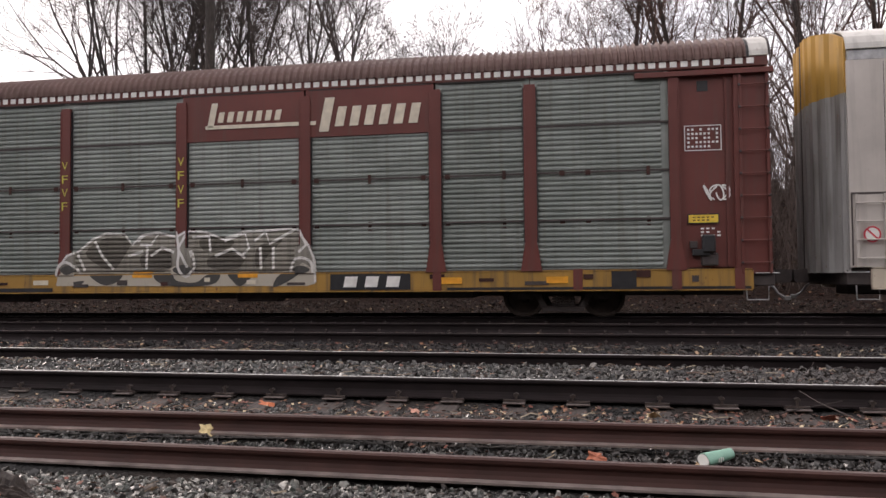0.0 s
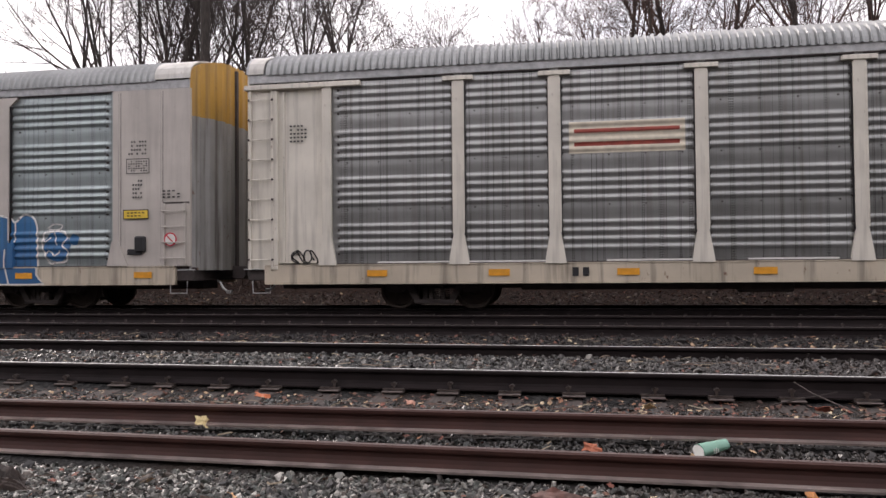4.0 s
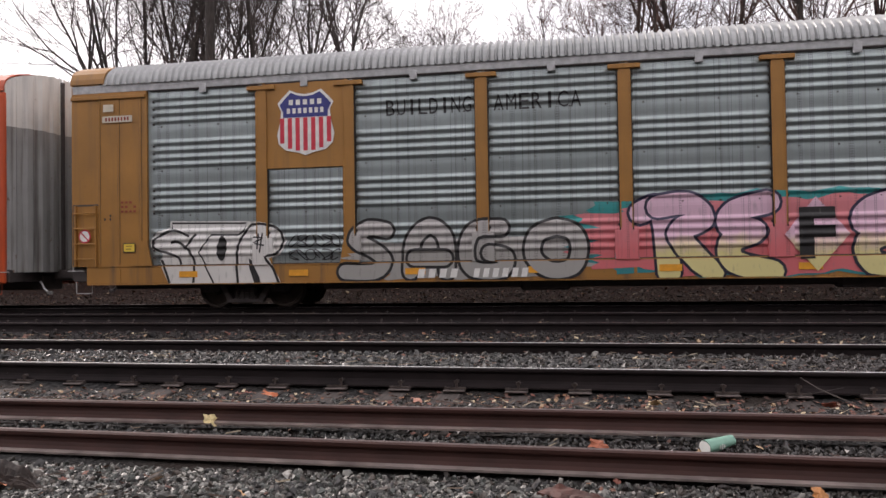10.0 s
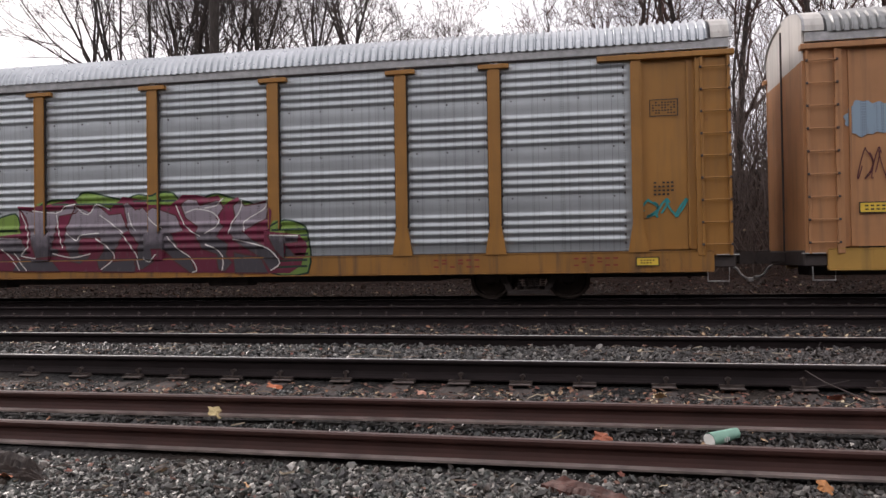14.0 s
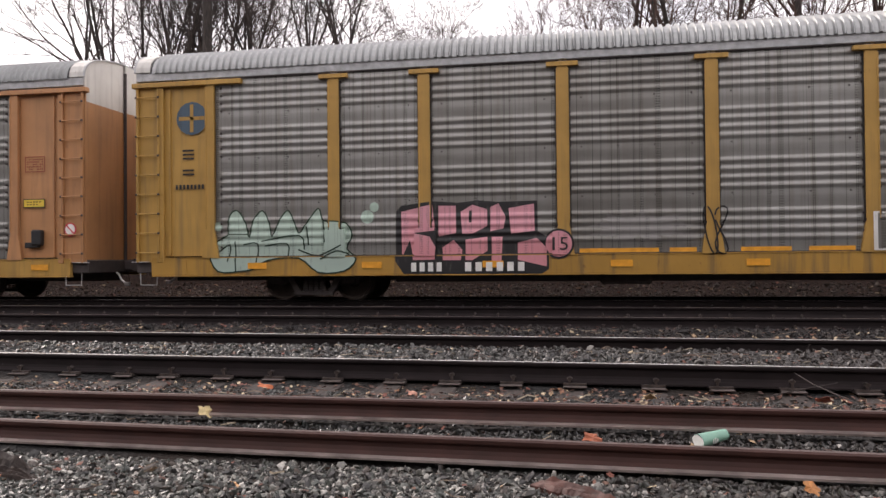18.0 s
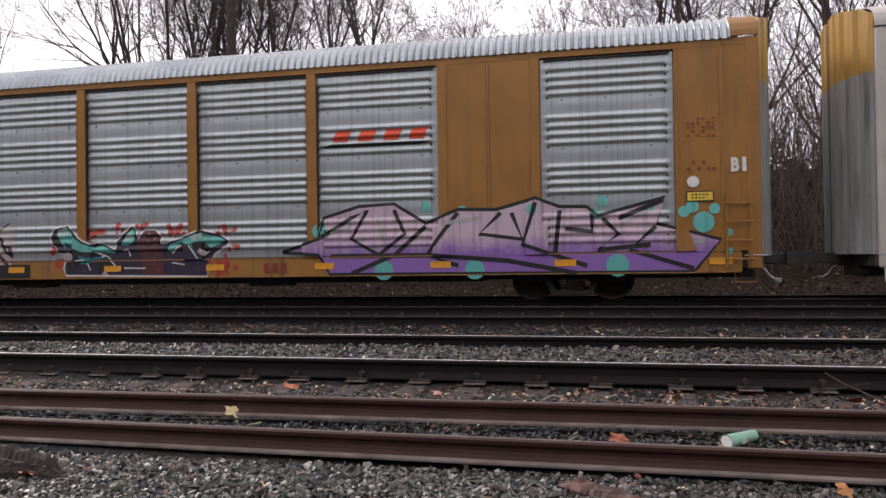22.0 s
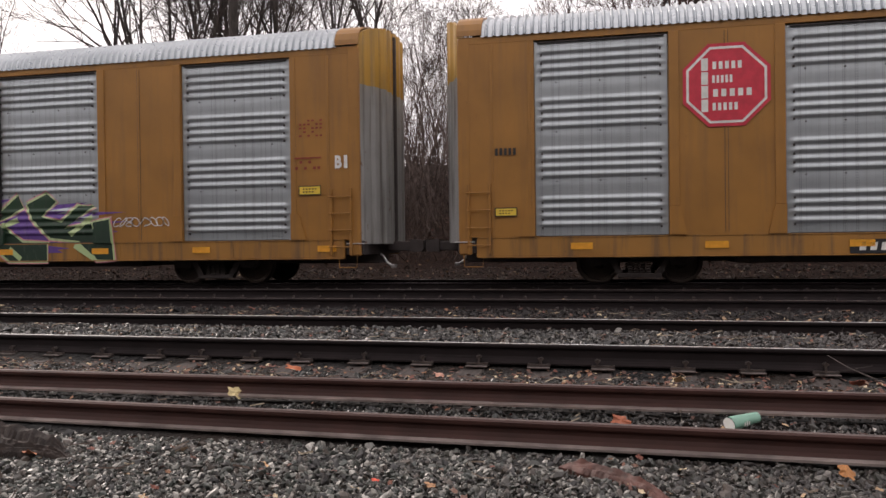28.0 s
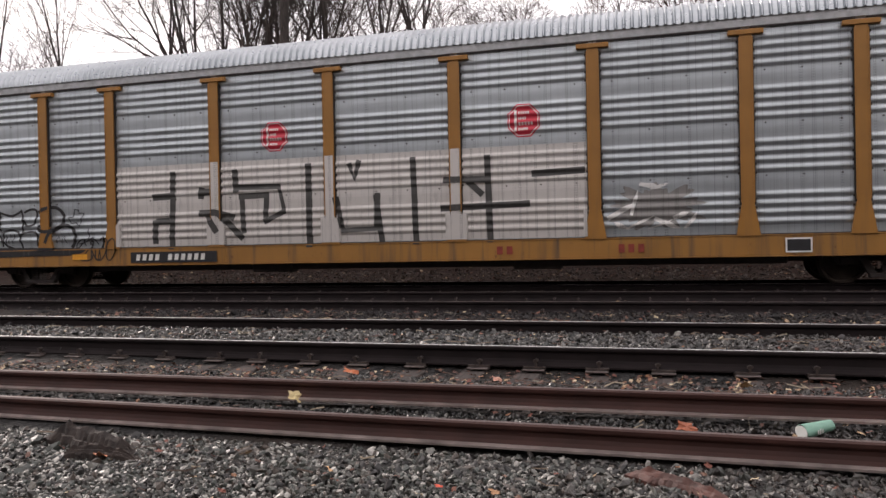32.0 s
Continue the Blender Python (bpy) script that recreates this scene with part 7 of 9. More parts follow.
# rust-eaten sill and the fittings on the end doors of the maroon car
rng = random.Random(12)
for x in range(-12, 13):
    w, z = rng.uniform(0.12, 0.5), rng.uniform(0.66, 0.8)
    rects(side, car, [(x - w / 2, x + w / 2, z, z + rng.uniform(0.05, 0.14))], rng.choice([M_CREAM, M_RUST_RED, M_DARK, M_RUST_RED]), 0.012, "sill_patch")
for x in (7.0, 9.8, 11.66, 12.8):
    rects(side, car, [(x - 0.09, x + 0.09, 0.56, 0.97)], PAINTS["maroon"], 0.02, "post_foot")
for y0, y1, z0, z1 in ((-1.36, -0.62, 2.74, 2.98), (0.3, 0.9, 2.7, 2.95), (-1.3, -0.6, 4.62, 4.8)):
    shared("end_plate", (y0, z0), lambda: box_bm(-0.01, 0.02, y0, y1, z0, z1, 0.004), M_BLACK, car, (13.41, 0, 0))
shared("peeling_strip", "end", lambda: box_bm(0.0, 0.012, -0.026, 0.026, 3.1, 4.3), M_CREAM, car, (13.455, 0, 0))
shared("vent_hole", "bay", lambda: box_bm(-0.1, 0.1, -SIDE + 0.05, -SIDE + 0.07, 4.36, 4.56), M_BLACK, car, (12.2, 0, 0))
shared("brake_bracket", "bay", lambda: add_box(box_bm(-0.34, -0.2, -SIDE - 0.02, -SIDE + 0.06, 1.34, 1.48, 0.01), -0.14, 0.18, -SIDE - 0.01, -SIDE + 0.06, 1.0, 1.26, 0.03), M_DARK, car, (12.25, 0, 0))

# off-white car with the two small octagons
car, side = CARS[1]
octagon(side, car, (-3.15, -2.5, 3.05, 3.7), True, True)
octagon(side, car, (2.38, 3.06, 3.06, 3.72), True, True)
sk = Sketch(side, car, 1568, 307, (-8.41, -2.54, 2.64), (2.69, 2.55, 2.42), (0.47, 0.46, 0.46))
mass = [(95, 130), (165, 165), (180, 110), (240, 80), (330, 110), (360, 85), (440, 60), (560, 50), (600, 38), (690, 60), (740, 100), (800, 62), (860, 80), (920, 50), (1000, 65), (1040, 80), (1080, 35), (1160, 25), (1170, 90), (1205, 115), (1250, 90), (1285, 10), (1300, 165), (1370, 170), (1430, 120), (1450, 170), (1540, 185), (1420, 230), (1440, 285), (205, 290), (105, 210)]
sk.fill(mass, SP["navy"], 0.004, False, label="dark navy and purple wild-style graffiti")
sk.lines([[(165, 165), (240, 100), (330, 130), (370, 150)], [(365, 100), (440, 90), (480, 190), (530, 235)], [(520, 60), (525, 130)], [(600, 60), (650, 170), (640, 230)], [(680, 60), (760, 160), (780, 200)], [(890, 90), (905, 160), (890, 230)], [(950, 80), (920, 200)]], SP["purple"], 0.17, 0.007)
sk.lines([[(1040, 90), (1080, 110), (1010, 180), (1000, 230)], [(1090, 130), (1200, 220), (1230, 280)], [(1290, 30), (1297, 170)], [(1390, 195), (1440, 165), (1520, 185)], [(760, 110), (850, 90)], [(1150, 60), (1080, 70)]], SP["purple"], 0.14, 0.0075)
sk.lines([[(250, 210), (330, 175), (330, 215), (260, 235)], [(130, 160), (140, 230), (200, 280)], [(365, 190), (415, 240)], [(455, 225), (580, 240)], [(560, 170), (650, 240), (750, 280)], [(770, 185), (850, 190), (900, 230), (780, 230)], [(1000, 235), (1090, 225), (1100, 285)], [(1210, 240), (1250, 290)], [(1300, 215), (1430, 280)], [(590, 200), (640, 160)]], SP["ice"], 0.04, 0.01)
sk.ring(mass, SP["black"], 0.05, 0.012, False)
bars(side, car, (-5.86, -4.57, 0.62, 0.82), 7, M_WHITE, 0.02)
sk = Sketch(side, car, 1455, 524, (4.99, 8.04, 10.9), (2.46, 2.38, 2.3), (0.32, 0.31, 0.29))
mass = [(245, 180), (270, 105), (330, 80), (400, 100), (420, 100), (480, 75), (560, 85), (585, 100), (640, 75), (700, 110), (765, 65), (830, 105), (900, 65), (970, 75), (1003, 100), (1060, 55), (1130, 85), (1145, 200), (1145, 400), (1125, 462), (280, 462), (240, 400), (240, 330), (285, 285), (250, 230)]
sk.fill(mass, SP["blue"], 0.005, True, label="blue bubble-letter graffiti edged in white")
sk.ring(mass[:21], SP["white"], 0.045, 0.009)
sk.lines([mass[20:], [(412, 105), (415, 180), (380, 235), (325, 245)], [(290, 285), (345, 285)], [(345, 245), (410, 265), (440, 350), (435, 458)], [(490, 85), (490, 270)], [(575, 95), (585, 170), (560, 230), (500, 275), (435, 260)], [(500, 275), (540, 330), (555, 458)], [(555, 235), (640, 245), (670, 285)]], SP["white"], 0.04, 0.01)
sk.lines([[(605, 255), (605, 458)], [(700, 115), (722, 200), (722, 370), (690, 450)], [(835, 110), (830, 160), (795, 225)], [(730, 235), (810, 235), (835, 290), (825, 458)], [(1003, 100), (1003, 215)], [(950, 255), (945, 350), (970, 458)]], SP["white"], 0.04, 0.01)
sk.ring([(1175, 230), (1195, 160), (1260, 150), (1320, 150), (1335, 195), (1300, 230), (1340, 260), (1330, 320), (1270, 330), (1220, 330)], SP["white"], 0.035, 0.012)
sk.lines([[(1260, 160), (1268, 230)], [(1185, 190), (1200, 212), (1230, 185)], [(1195, 290), (1220, 262), (1260, 290), (1290, 260)], [(1210, 135), (1250, 110), (1305, 115), (1280, 140), (1215, 140)]], SP["white"], 0.03, 0.012)
dots(side, car, [(10.2, 1.4, 0.33), (10.62, 1.55, 0.12), (5.6, 1.33, 0.28)], SP["blue"], 0.008)
scrawl(side, car, (5.3, 5.95, 1.05, 1.62), SP["white"], 6, 3, 0.03, 0.014)
data_box(side, car, (11.91, 12.46, 2.96, 3.29), M_BLACK)
stencil_rows(side, car, (11.95, 12.4, 3.35, 3.7), M_BLACK, 4)
stencil_rows(side, car, (12.05, 12.3, 2.4, 2.85), M_BLACK, 5, 4)
warning_label(side, car, (11.84, 12.44, 1.97, 2.18))
warning_label(side, car, (-12.56, -11.97, 2.06, 2.28))
stencil_rows(side, car, (-12.45, -12.1, 2.4, 2.85), M_BLACK, 5, 4)
bars(side, car, (-12.45, -12.0, 1.62, 1.86), 4, M_BLACK, 0.02, rows=2)
scrawl(side, car, (-12.2, -11.75, 1.5, 1.9), SP["black"], 11, 4, 0.035, 0.024)
scrawl(side, car, (-8.42, -7.93, 1.1, 1.56), SP["black"], 4, 4, 0.03)
scrawl(side, car, (1.9, 2.5, 1.3, 1.55), SP["black"], 9, 4, 0.02)
stencil_rows(side, car, (12.75, 13.2, 2.4, 2.6), M_BLACK, 3, 4)
no_entry(side, car, 12.97, 1.52)
no_entry(side, car, -13.05, 1.55)

# soiled white car
car, side = CARS[2]
data_box(side, car, (11.91, 12.47, 2.8, 3.15), M_BLACK)
stencil_rows(side, car, (11.95, 12.35, 2.06, 2.33), M_BLACK, 3, 6)
stencil_rows(side, car, (12.0, 12.3, 2.42, 2.7), M_BLACK, 4, 4)
stencil_rows(side, car, (-12.5, -12.1, 3.5, 3.9), M_BLACK, 5, 5)
scrawl(side, car, (-12.45, -11.9, 0.98, 1.25), SP["black"], 5, 4, 0.03)
bars(side, car, (-6.7, -6.3, 0.68, 0.85), 2, M_BLACK, 0.018)
rects(side, car, [(7.46, 7.87, 0.66, 0.9)], M_BLACK, 0.018, "marking_plate")
rects(side, car, [(-6.7, -4.5, 3.08, 3.7)], M_CREAM, 0.012, "billboard", "cream painted panel with brown stripes", True)
rects(side, car, [(-6.6, -4.6, 3.48, 3.56), (-6.6, -4.6, 3.22, 3.3)], M_TEXT_MAROON, 0.016, "billboard_stripe", "", True)
for x in (-9.8, -7.9, -5.2, -2.6, 0.1, 2.8, 5.5, 8.0, 10.3):
    rects(side, car, [(x - 0.8, x + 0.8, 0.965, 1.0)], M_WHITE, 0.03, "sill_strip")

# orange car
car, side = CARS[3]
plate(side, car, (-5.7, -3.33, 0.56, 0.8), (4, 6))
bars(side, car, (4.5, 6.7, 3.36, 3.58), 4, M_ORANGERED, 0.014, "emblem_bar", lean=0.4, conform=True)
polygon(side, car, [(4.32, 3.24), (6.5, 3.24), (6.78, 3.3), (4.6, 3.31)], M_BLACK, 0.014, "emblem_line")
sk = Sketch(side, car, 1380, 540, (2.84, 6.06, 9.07), (2.67, 2.58, 2.49), (0.37, 0.36, 0.34))
mass = [(80, 492), (100, 452), (200, 420), (270, 382), (310, 396), (288, 300), (318, 238), (545, 145), (565, 165), (650, 85), (842, 178), (900, 160), (914, 200), (925, 155), (1058, 105), (1125, 390), (1150, 382), (1278, 412), (1284, 492)]
sk.fill(mass, SP["white"], 0.004, False, label="white block-letter graffiti shaded dark red")
for shape in ([(320, 245), (342, 256), (375, 388), (435, 374), (430, 410), (378, 410), (402, 490), (374, 490), (368, 430), (310, 395), (300, 295)],
              [(560, 190), (640, 102), (662, 112), (630, 230), (602, 345), (535, 370), (522, 335), (580, 305)],
              [(702, 262), (726, 275), (720, 330), (770, 345), (798, 300), (862, 494), (800, 494), (765, 385), (702, 360), (690, 390), (673, 385)],
              [(926, 168), (942, 172), (972, 294), (930, 302), (910, 215)], [(953, 396), (1000, 390), (1030, 494), (985, 494)], [(202, 428), (275, 392), (262, 490), (230, 490)], [(88, 490), (112, 462), (124, 490)], [(1128, 402), (1156, 392), (1146, 490)], [(590, 492), (640, 478), (690, 492)]):
    sk.fill(shape, SP["wine"], 0.008, False, "graffiti_shade")
sk.lines([[(320, 246), (540, 162), (560, 220)], [(650, 100), (835, 187), (800, 300)], [(845, 196), (895, 176), (955, 392)], [(926, 170), (1048, 124), (1115, 390)], [(600, 345), (615, 420), (650, 488)], [(110, 462), (205, 430), (275, 394), (370, 432)], [(1130, 402), (1155, 390), (1270, 418)]], SP["wine"], 0.035, 0.011, False)
lettering(side, car, "BI", (12.5, 12.84, 2.42, 2.67), M_WHITE, 0.02, "lettering", "", False)
ring_mark(side, car, 11.85, 2.28, 0.11, M_WHITE, M_WHITE)
ring_mark(side, car, 8.22, 1.16, 0.15, M_CREAM, PAINTS["orange"])
bars(side, car, (8.13, 8.31, 1.14, 1.18), 1, M_CREAM, 0.024)
lettering(side, car, "VME", (8.49, 8.92, 0.97, 1.19), SP["white"], 0.02, "graffiti_tag", "", False, "thin")
warning_label(side, car, (11.74, 12.21, 1.9, 2.08))
stencil_rows(side, car, (11.7, 12.2, 3.1, 3.5), M_TEXT_MAROON, 5, 6)
stencil_rows(side, car, (11.7, 12.25, 2.5, 2.7), M_TEXT_MAROON, 2, 6)
rects(side, car, [(11.65, 12.25, 2.72, 2.75)], M_TEXT_MAROON, 0.02, "stencil_line")
bars(side, car, (-12.25, -11.75, 2.6, 2.82), 4, M_BLACK, 0.02, rows=2)
stencil_rows(side, car, (-12.2, -11.75, 3.0, 3.4), M_TEXT_MAROON, 5, 1)
warning_label(side, car, (-12.3, -11.78, 1.35, 1.52))
rects(side, car, [(7.55, 7.9, 0.62, 0.86)], M_BLACK, 0.02, "marking_plate")
rects(side, car, [(11.55, 11.85, 0.96, 1.06)], M_WHITE, 0.05, "paper_tag")

# harvest-yellow car with the shield
car, side = CARS[4]
shield(side, car, (-8.54, -7.28, 3.22, 4.6))
lettering(side, car, "BUILDING", (-6.2, -4.38, 3.96, 4.28), M_BLACK, 0.012, "slogan", "black painted slogan", True, "thin")
lettering(side, car, "AMERICA", (-3.98, -2.2, 3.96, 4.28), M_BLACK, 0.012, "slogan", "black painted slogan", True, "thin")
sk = Sketch(side, car, 1364, 559, (-11.85, -9.31, -6.93), (2.28, 2.21, 2.14), (0.09, 0.08, 0.08))
sk.fill([(85, 210), (130, 150), (208, 126), (212, 88), (690, 88), (760, 92), (850, 102), (915, 145), (946, 200), (905, 275), (838, 296), (910, 436), (205, 438), (145, 310), (172, 274), (105, 252)], SP["white"], 0.004, False, label="white graffiti letters outlined in black")
sk.lines([[(330, 175), (240, 140), (150, 170), (100, 210), (130, 250), (190, 265), (260, 290), (278, 330)], [(215, 210), (260, 205), (330, 255), (365, 330), (360, 432)], [(155, 305), (180, 350), (212, 434)], [(372, 160), (300, 245)], [(720, 110), (650, 200), (630, 290), (640, 434)], [(720, 108), (800, 105), (890, 130), (925, 200), (880, 270), (815, 290), (860, 350), (897, 434)]], SP["black"], 0.055, 0.009)
sk.lines([[(225, 140), (225, 100), (690, 100), (680, 140), (640, 165), (470, 165), (390, 260), (430, 330), (487, 434)]], SP["black"], 0.035, 0.009, False)
sk.fill([(535, 170), (565, 200), (560, 270), (535, 310), (508, 290), (505, 230)], SP["black"], 0.009, True, "graffiti_shade")
sk.fill([(702, 295), (725, 310), (775, 400), (782, 436), (742, 436), (712, 350)], SP["black"], 0.0095, False, "graffiti_shade")
sk.lines([[(735, 178), (800, 185), (745, 210), (810, 225)], [(775, 158), (765, 245)], [(800, 155), (780, 265)]], SP["black"], 0.03, 0.0105)
scrawl(side, car, (-8.3, -7.2, 1.3, 1.55), SP["black"], 4, 6, 0.022)
scrawl(side, car, (-8.3, -7.2, 1.02, 1.25), SP["black"], 5, 6, 0.022)
blob(side, car, (-7.3, -1.75, 0.54, 1.5), SP["chalk"], 0.003, 9, 11, 0.3)
sk = Sketch(side, car, 1568, 240, (-9.12, 1.1, 9.32), (3.22, 2.86, 2.56), (0.14, 0.11, 0.09))
sk.bubble([[(208, 122), (180, 118), (162, 138), (188, 154), (205, 172), (190, 190), (145, 190)], [(246, 190), (250, 140), (275, 115), (300, 135), (302, 190)], [(252, 168), (298, 168)], [(385, 118), (345, 122), (332, 155), (342, 186), (385, 188), (392, 166), (368, 160)], [(470, 117), (440, 130), (434, 165), (460, 188), (495, 182), (505, 150), (495, 125), (470, 117)]], SP["chalk"], SP["black"], 0.3, 0.06, 0.006, label="grey bubble-letter graffiti outlined in black")
blob(side, car, (-2.95, 6.4, 0.54, 2.24), SP["teal"], 0.002, 10, 19, 0.14)
blob(side, car, (-2.8, 6.15, 0.55, 2.14), SP["coral"], 0.004, 10, 15, 0.2, label="coral-pink graffiti ground")
sk.bubble([[(598, 95), (630, 90), (640, 195)], [(625, 85), (670, 80), (692, 105), (655, 130), (705, 195)], [(790, 78), (742, 92), (732, 115), (770, 125), (735, 142), (738, 175), (795, 192)], [(1000, 72), (948, 88), (936, 112), (985, 122), (942, 142), (948, 178), (1010, 190)], [(1125, 70), (1070, 88), (1062, 112), (1118, 130), (1142, 160), (1110, 188), (1050, 182)]], SP["pinkyel"], SP["navy"], 0.42, 0.055, 0.008, label="pink and yellow bubble-letter graffiti")
polygon(side, car, [(1.45, 1.35), (2.02, 2.05), (2.6, 1.35), (2.02, 0.66)], SP["pinkyel"], 0.03, "graffiti_accent")
lettering(side, car, "F", (1.72, 2.35, 0.95, 1.8), SP["black"], 0.034, "graffiti_letter")
dots(side, car, [(6.1 + 0.17 * k, 0.75 + 0.14 * k, 0.12) for k in range(5)], SP["coral"], 0.009)
rects(side, car, [(6.79, 7.56, 0.57, 1.66)], SP["white"], 0.006, "graffiti_block", "", True)
rects(side, car, [(7.6, 8.98, 0.57, 1.64)], SP["teal"], 0.006, "graffiti_block", "", True)
rects(side, car, [(7.54, 7.6, 0.57, 1.66), (6.79, 8.98, 1.62, 1.67)], SP["black"], 0.01, "graffiti_edge", "", True)
scrawl(side, car, (9.18, 10.29, 1.2, 1.75), SP["black"], 12, 5, 0.025)
scrawl(side, car, (9.3, 10.4, 0.65, 1.15), SP["black"], 13, 6, 0.03)
bars(side, car, (-5.6, -4.7, 0.62, 0.8), 4, M_WHITE, 0.02, lean=0.2)
bars(side, car, (-4.45, -3.3, 0.62, 0.8), 6, M_WHITE, 0.02, lean=0.2)
data_box(side, car, (11.9, 12.49, 2.84, 3.26), M_TEXT_MAROON)
warning_label(side, car, (-12.14, -11.84, 1.25, 1.46))
rects(side, car, [(-12.62, -11.9, 4.12, 4.26)], M_CREAM, 0.024, "paper_sticker")
rects(side, car, [(-12.6, -12.35, 4.36, 4.52)], M_CREAM, 0.024, "paper_sticker")
bars(side, car, (-12.56, -11.96, 4.15, 4.23), 8, M_TEXT_MAROON, 0.027)
stencil_rows(side, car, (-12.2, -11.8, 2.1, 2.4), M_TEXT_MAROON, 3, 4)
bars(side, car, (-12.6, -12.4, 1.95, 2.1), 3, M_BLACK, 0.024, rows=2)
no_entry(side, car, -13.05, 1.62)
no_entry(side, car, 13.05, 1.62)

# yellow car with bright panels
car, side = CARS[5]
for k in range(5):
    polygon(side, car, [(-6.6 + 0.04 * k, 3.28 + 0.075 * k), (-6.0 + 0.02 * k, 3.28 + 0.075 * k), (-5.97 + 0.02 * k, 3.33 + 0.075 * k), (-6.57 + 0.04 * k, 3.33 + 0.075 * k)], M_BLACK, 0.012, "emblem_line")
bars(side, car, (-5.75, -4.55, 3.3, 3.64), 2, M_BLACK, 0.012, "emblem_bar", lean=0.5, conform=True)
polygon(side, car, [(-6.45, 3.66), (-5.4, 3.66), (-5.2, 3.3), (-5.4, 3.3)], M_BLACK, 0.013, "emblem_line")
bars(side, car, (-6.65, -4.57, 3.05, 3.18), 15, M_BLACK, 0.012, "emblem_bar", lean=0.3, conform=True)
plate(side, car, (-6.85, -4.41, 0.63, 0.85), (4, 6))
sk = Sketch(side, car, 700, 220, (-3.11, 1.12, 4.95), (3.07, 2.88, 2.71), (0.44, 0.38, 0.33))
for shape in [[(30, 120), (40, 100), (65, 88), (90, 92), (90, 175), (20, 194), (0, 194), (0, 145)], [(620, 105), (650, 92), (685, 100), (699, 120), (699, 194), (620, 194)], [(140, 70), (160, 58), (210, 55), (220, 45), (240, 42), (280, 50), (320, 60), (320, 72)], [(320, 55), (340, 45), (370, 48), (390, 40), (415, 42), (425, 55), (420, 70), (320, 70)], [(480, 50), (505, 42), (530, 48), (560, 55), (580, 60), (580, 70), (480, 70)]]:
    sk.fill(shape, SP["green"], 0.004, True, "graffiti_ground")
    sk.ring(shape, SP["dkgreen"], 0.04, 0.0055)
sk.lines([[(2, 120), (88, 117)], [(2, 132), (88, 129)], [(2, 144), (88, 141)], [(2, 156), (88, 153)], [(2, 168), (88, 165)], [(2, 180), (88, 177)], [(624, 112), (698, 109)], [(624, 124), (698, 121)], [(624, 136), (698, 133)], [(624, 148), (698, 145)], [(624, 160), (698, 157)], [(624, 172), (698, 169)], [(624, 184), (698, 181)], [(160, 66), (310, 64)], [(330, 58), (420, 56)]], SP["dkgreen"], 0.045, 0.006, False, "graffiti_stripe")
sk.fill([(25, 165), (35, 130), (95, 122), (90, 70), (125, 72), (180, 60), (205, 55), (220, 68), (250, 65), (280, 75), (310, 50), (350, 55), (365, 65), (410, 65), (435, 45), (465, 45), (485, 50), (510, 45), (520, 65), (550, 48), (565, 65), (610, 55), (625, 75), (620, 115), (680, 120), (698, 140), (685, 180), (660, 195), (40, 195), (25, 180)], SP["magenta"], 0.008, False, "graffiti_ground")
for shape in [[(92, 75), (120, 80), (180, 77), (200, 65), (220, 70), (210, 82), (175, 88), (160, 150), (175, 152), (170, 165), (130, 170), (120, 140), (105, 90)], [(35, 132), (95, 132), (110, 160), (90, 170), (55, 155), (35, 150)], [(210, 68), (240, 80), (255, 65), (280, 85), (305, 82), (320, 115), (310, 120), (290, 160), (280, 180), (260, 190), (255, 170), (270, 150), (260, 130), (220, 130), (215, 160), (240, 165), (220, 180), (200, 175), (185, 140), (190, 110)], [(310, 65), (320, 60), (335, 75), (350, 70), (360, 80), (375, 70), (420, 85), (435, 115), (410, 120), (425, 150), (450, 165), (465, 195), (450, 195), (420, 175), (390, 150), (370, 150), (375, 175), (350, 190), (335, 180), (340, 140), (320, 115)], [(430, 65), (445, 53), (465, 55), (470, 65), (510, 55), (520, 70), (505, 90), (520, 105), (505, 125), (530, 140), (525, 160), (540, 175), (525, 192), (510, 190), (505, 160), (475, 150), (460, 125), (465, 105), (440, 90)]] + \
        [[(540, 65), (555, 55), (565, 65), (610, 58), (615, 72), (610, 90), (560, 115), (580, 130), (610, 145), (635, 155), (640, 180), (620, 192), (605, 170), (570, 150), (545, 135), (530, 115), (545, 90)], [(615, 122), (680, 122), (675, 135), (650, 138), (670, 160), (650, 170), (630, 150)], [(95, 170), (160, 172), (180, 195), (80, 195)], [(280, 175), (340, 170), (335, 195), (265, 195)], [(540, 155), (600, 165), (615, 195), (545, 195)]]:
    sk.fill(shape, SP["slate"], 0.011, False, label="slate-grey wild-style graffiti edged in dark red")
    sk.ring(shape, SP["wine"], 0.03, 0.013, False)
sk.lines([[(95, 82), (110, 120), (108, 150), (95, 165), (130, 170)], [(118, 78), (170, 82), (188, 70), (210, 65)], [(170, 85), (175, 120), (182, 150)], [(160, 160), (200, 168), (240, 160)], [(190, 120), (210, 135), (220, 125), (260, 120)], [(210, 70), (235, 85), (255, 65), (280, 75)], [(260, 85), (290, 105), (310, 120)], [(250, 130), (280, 150), (290, 170), (265, 190)], [(320, 80), (325, 100), (335, 115)], [(305, 120), (335, 160), (345, 190)], [(360, 80), (370, 95), (390, 110)], [(400, 125), (425, 150), (455, 170), (465, 190), (455, 194)]], SP["white"], 0.026, 0.0145)
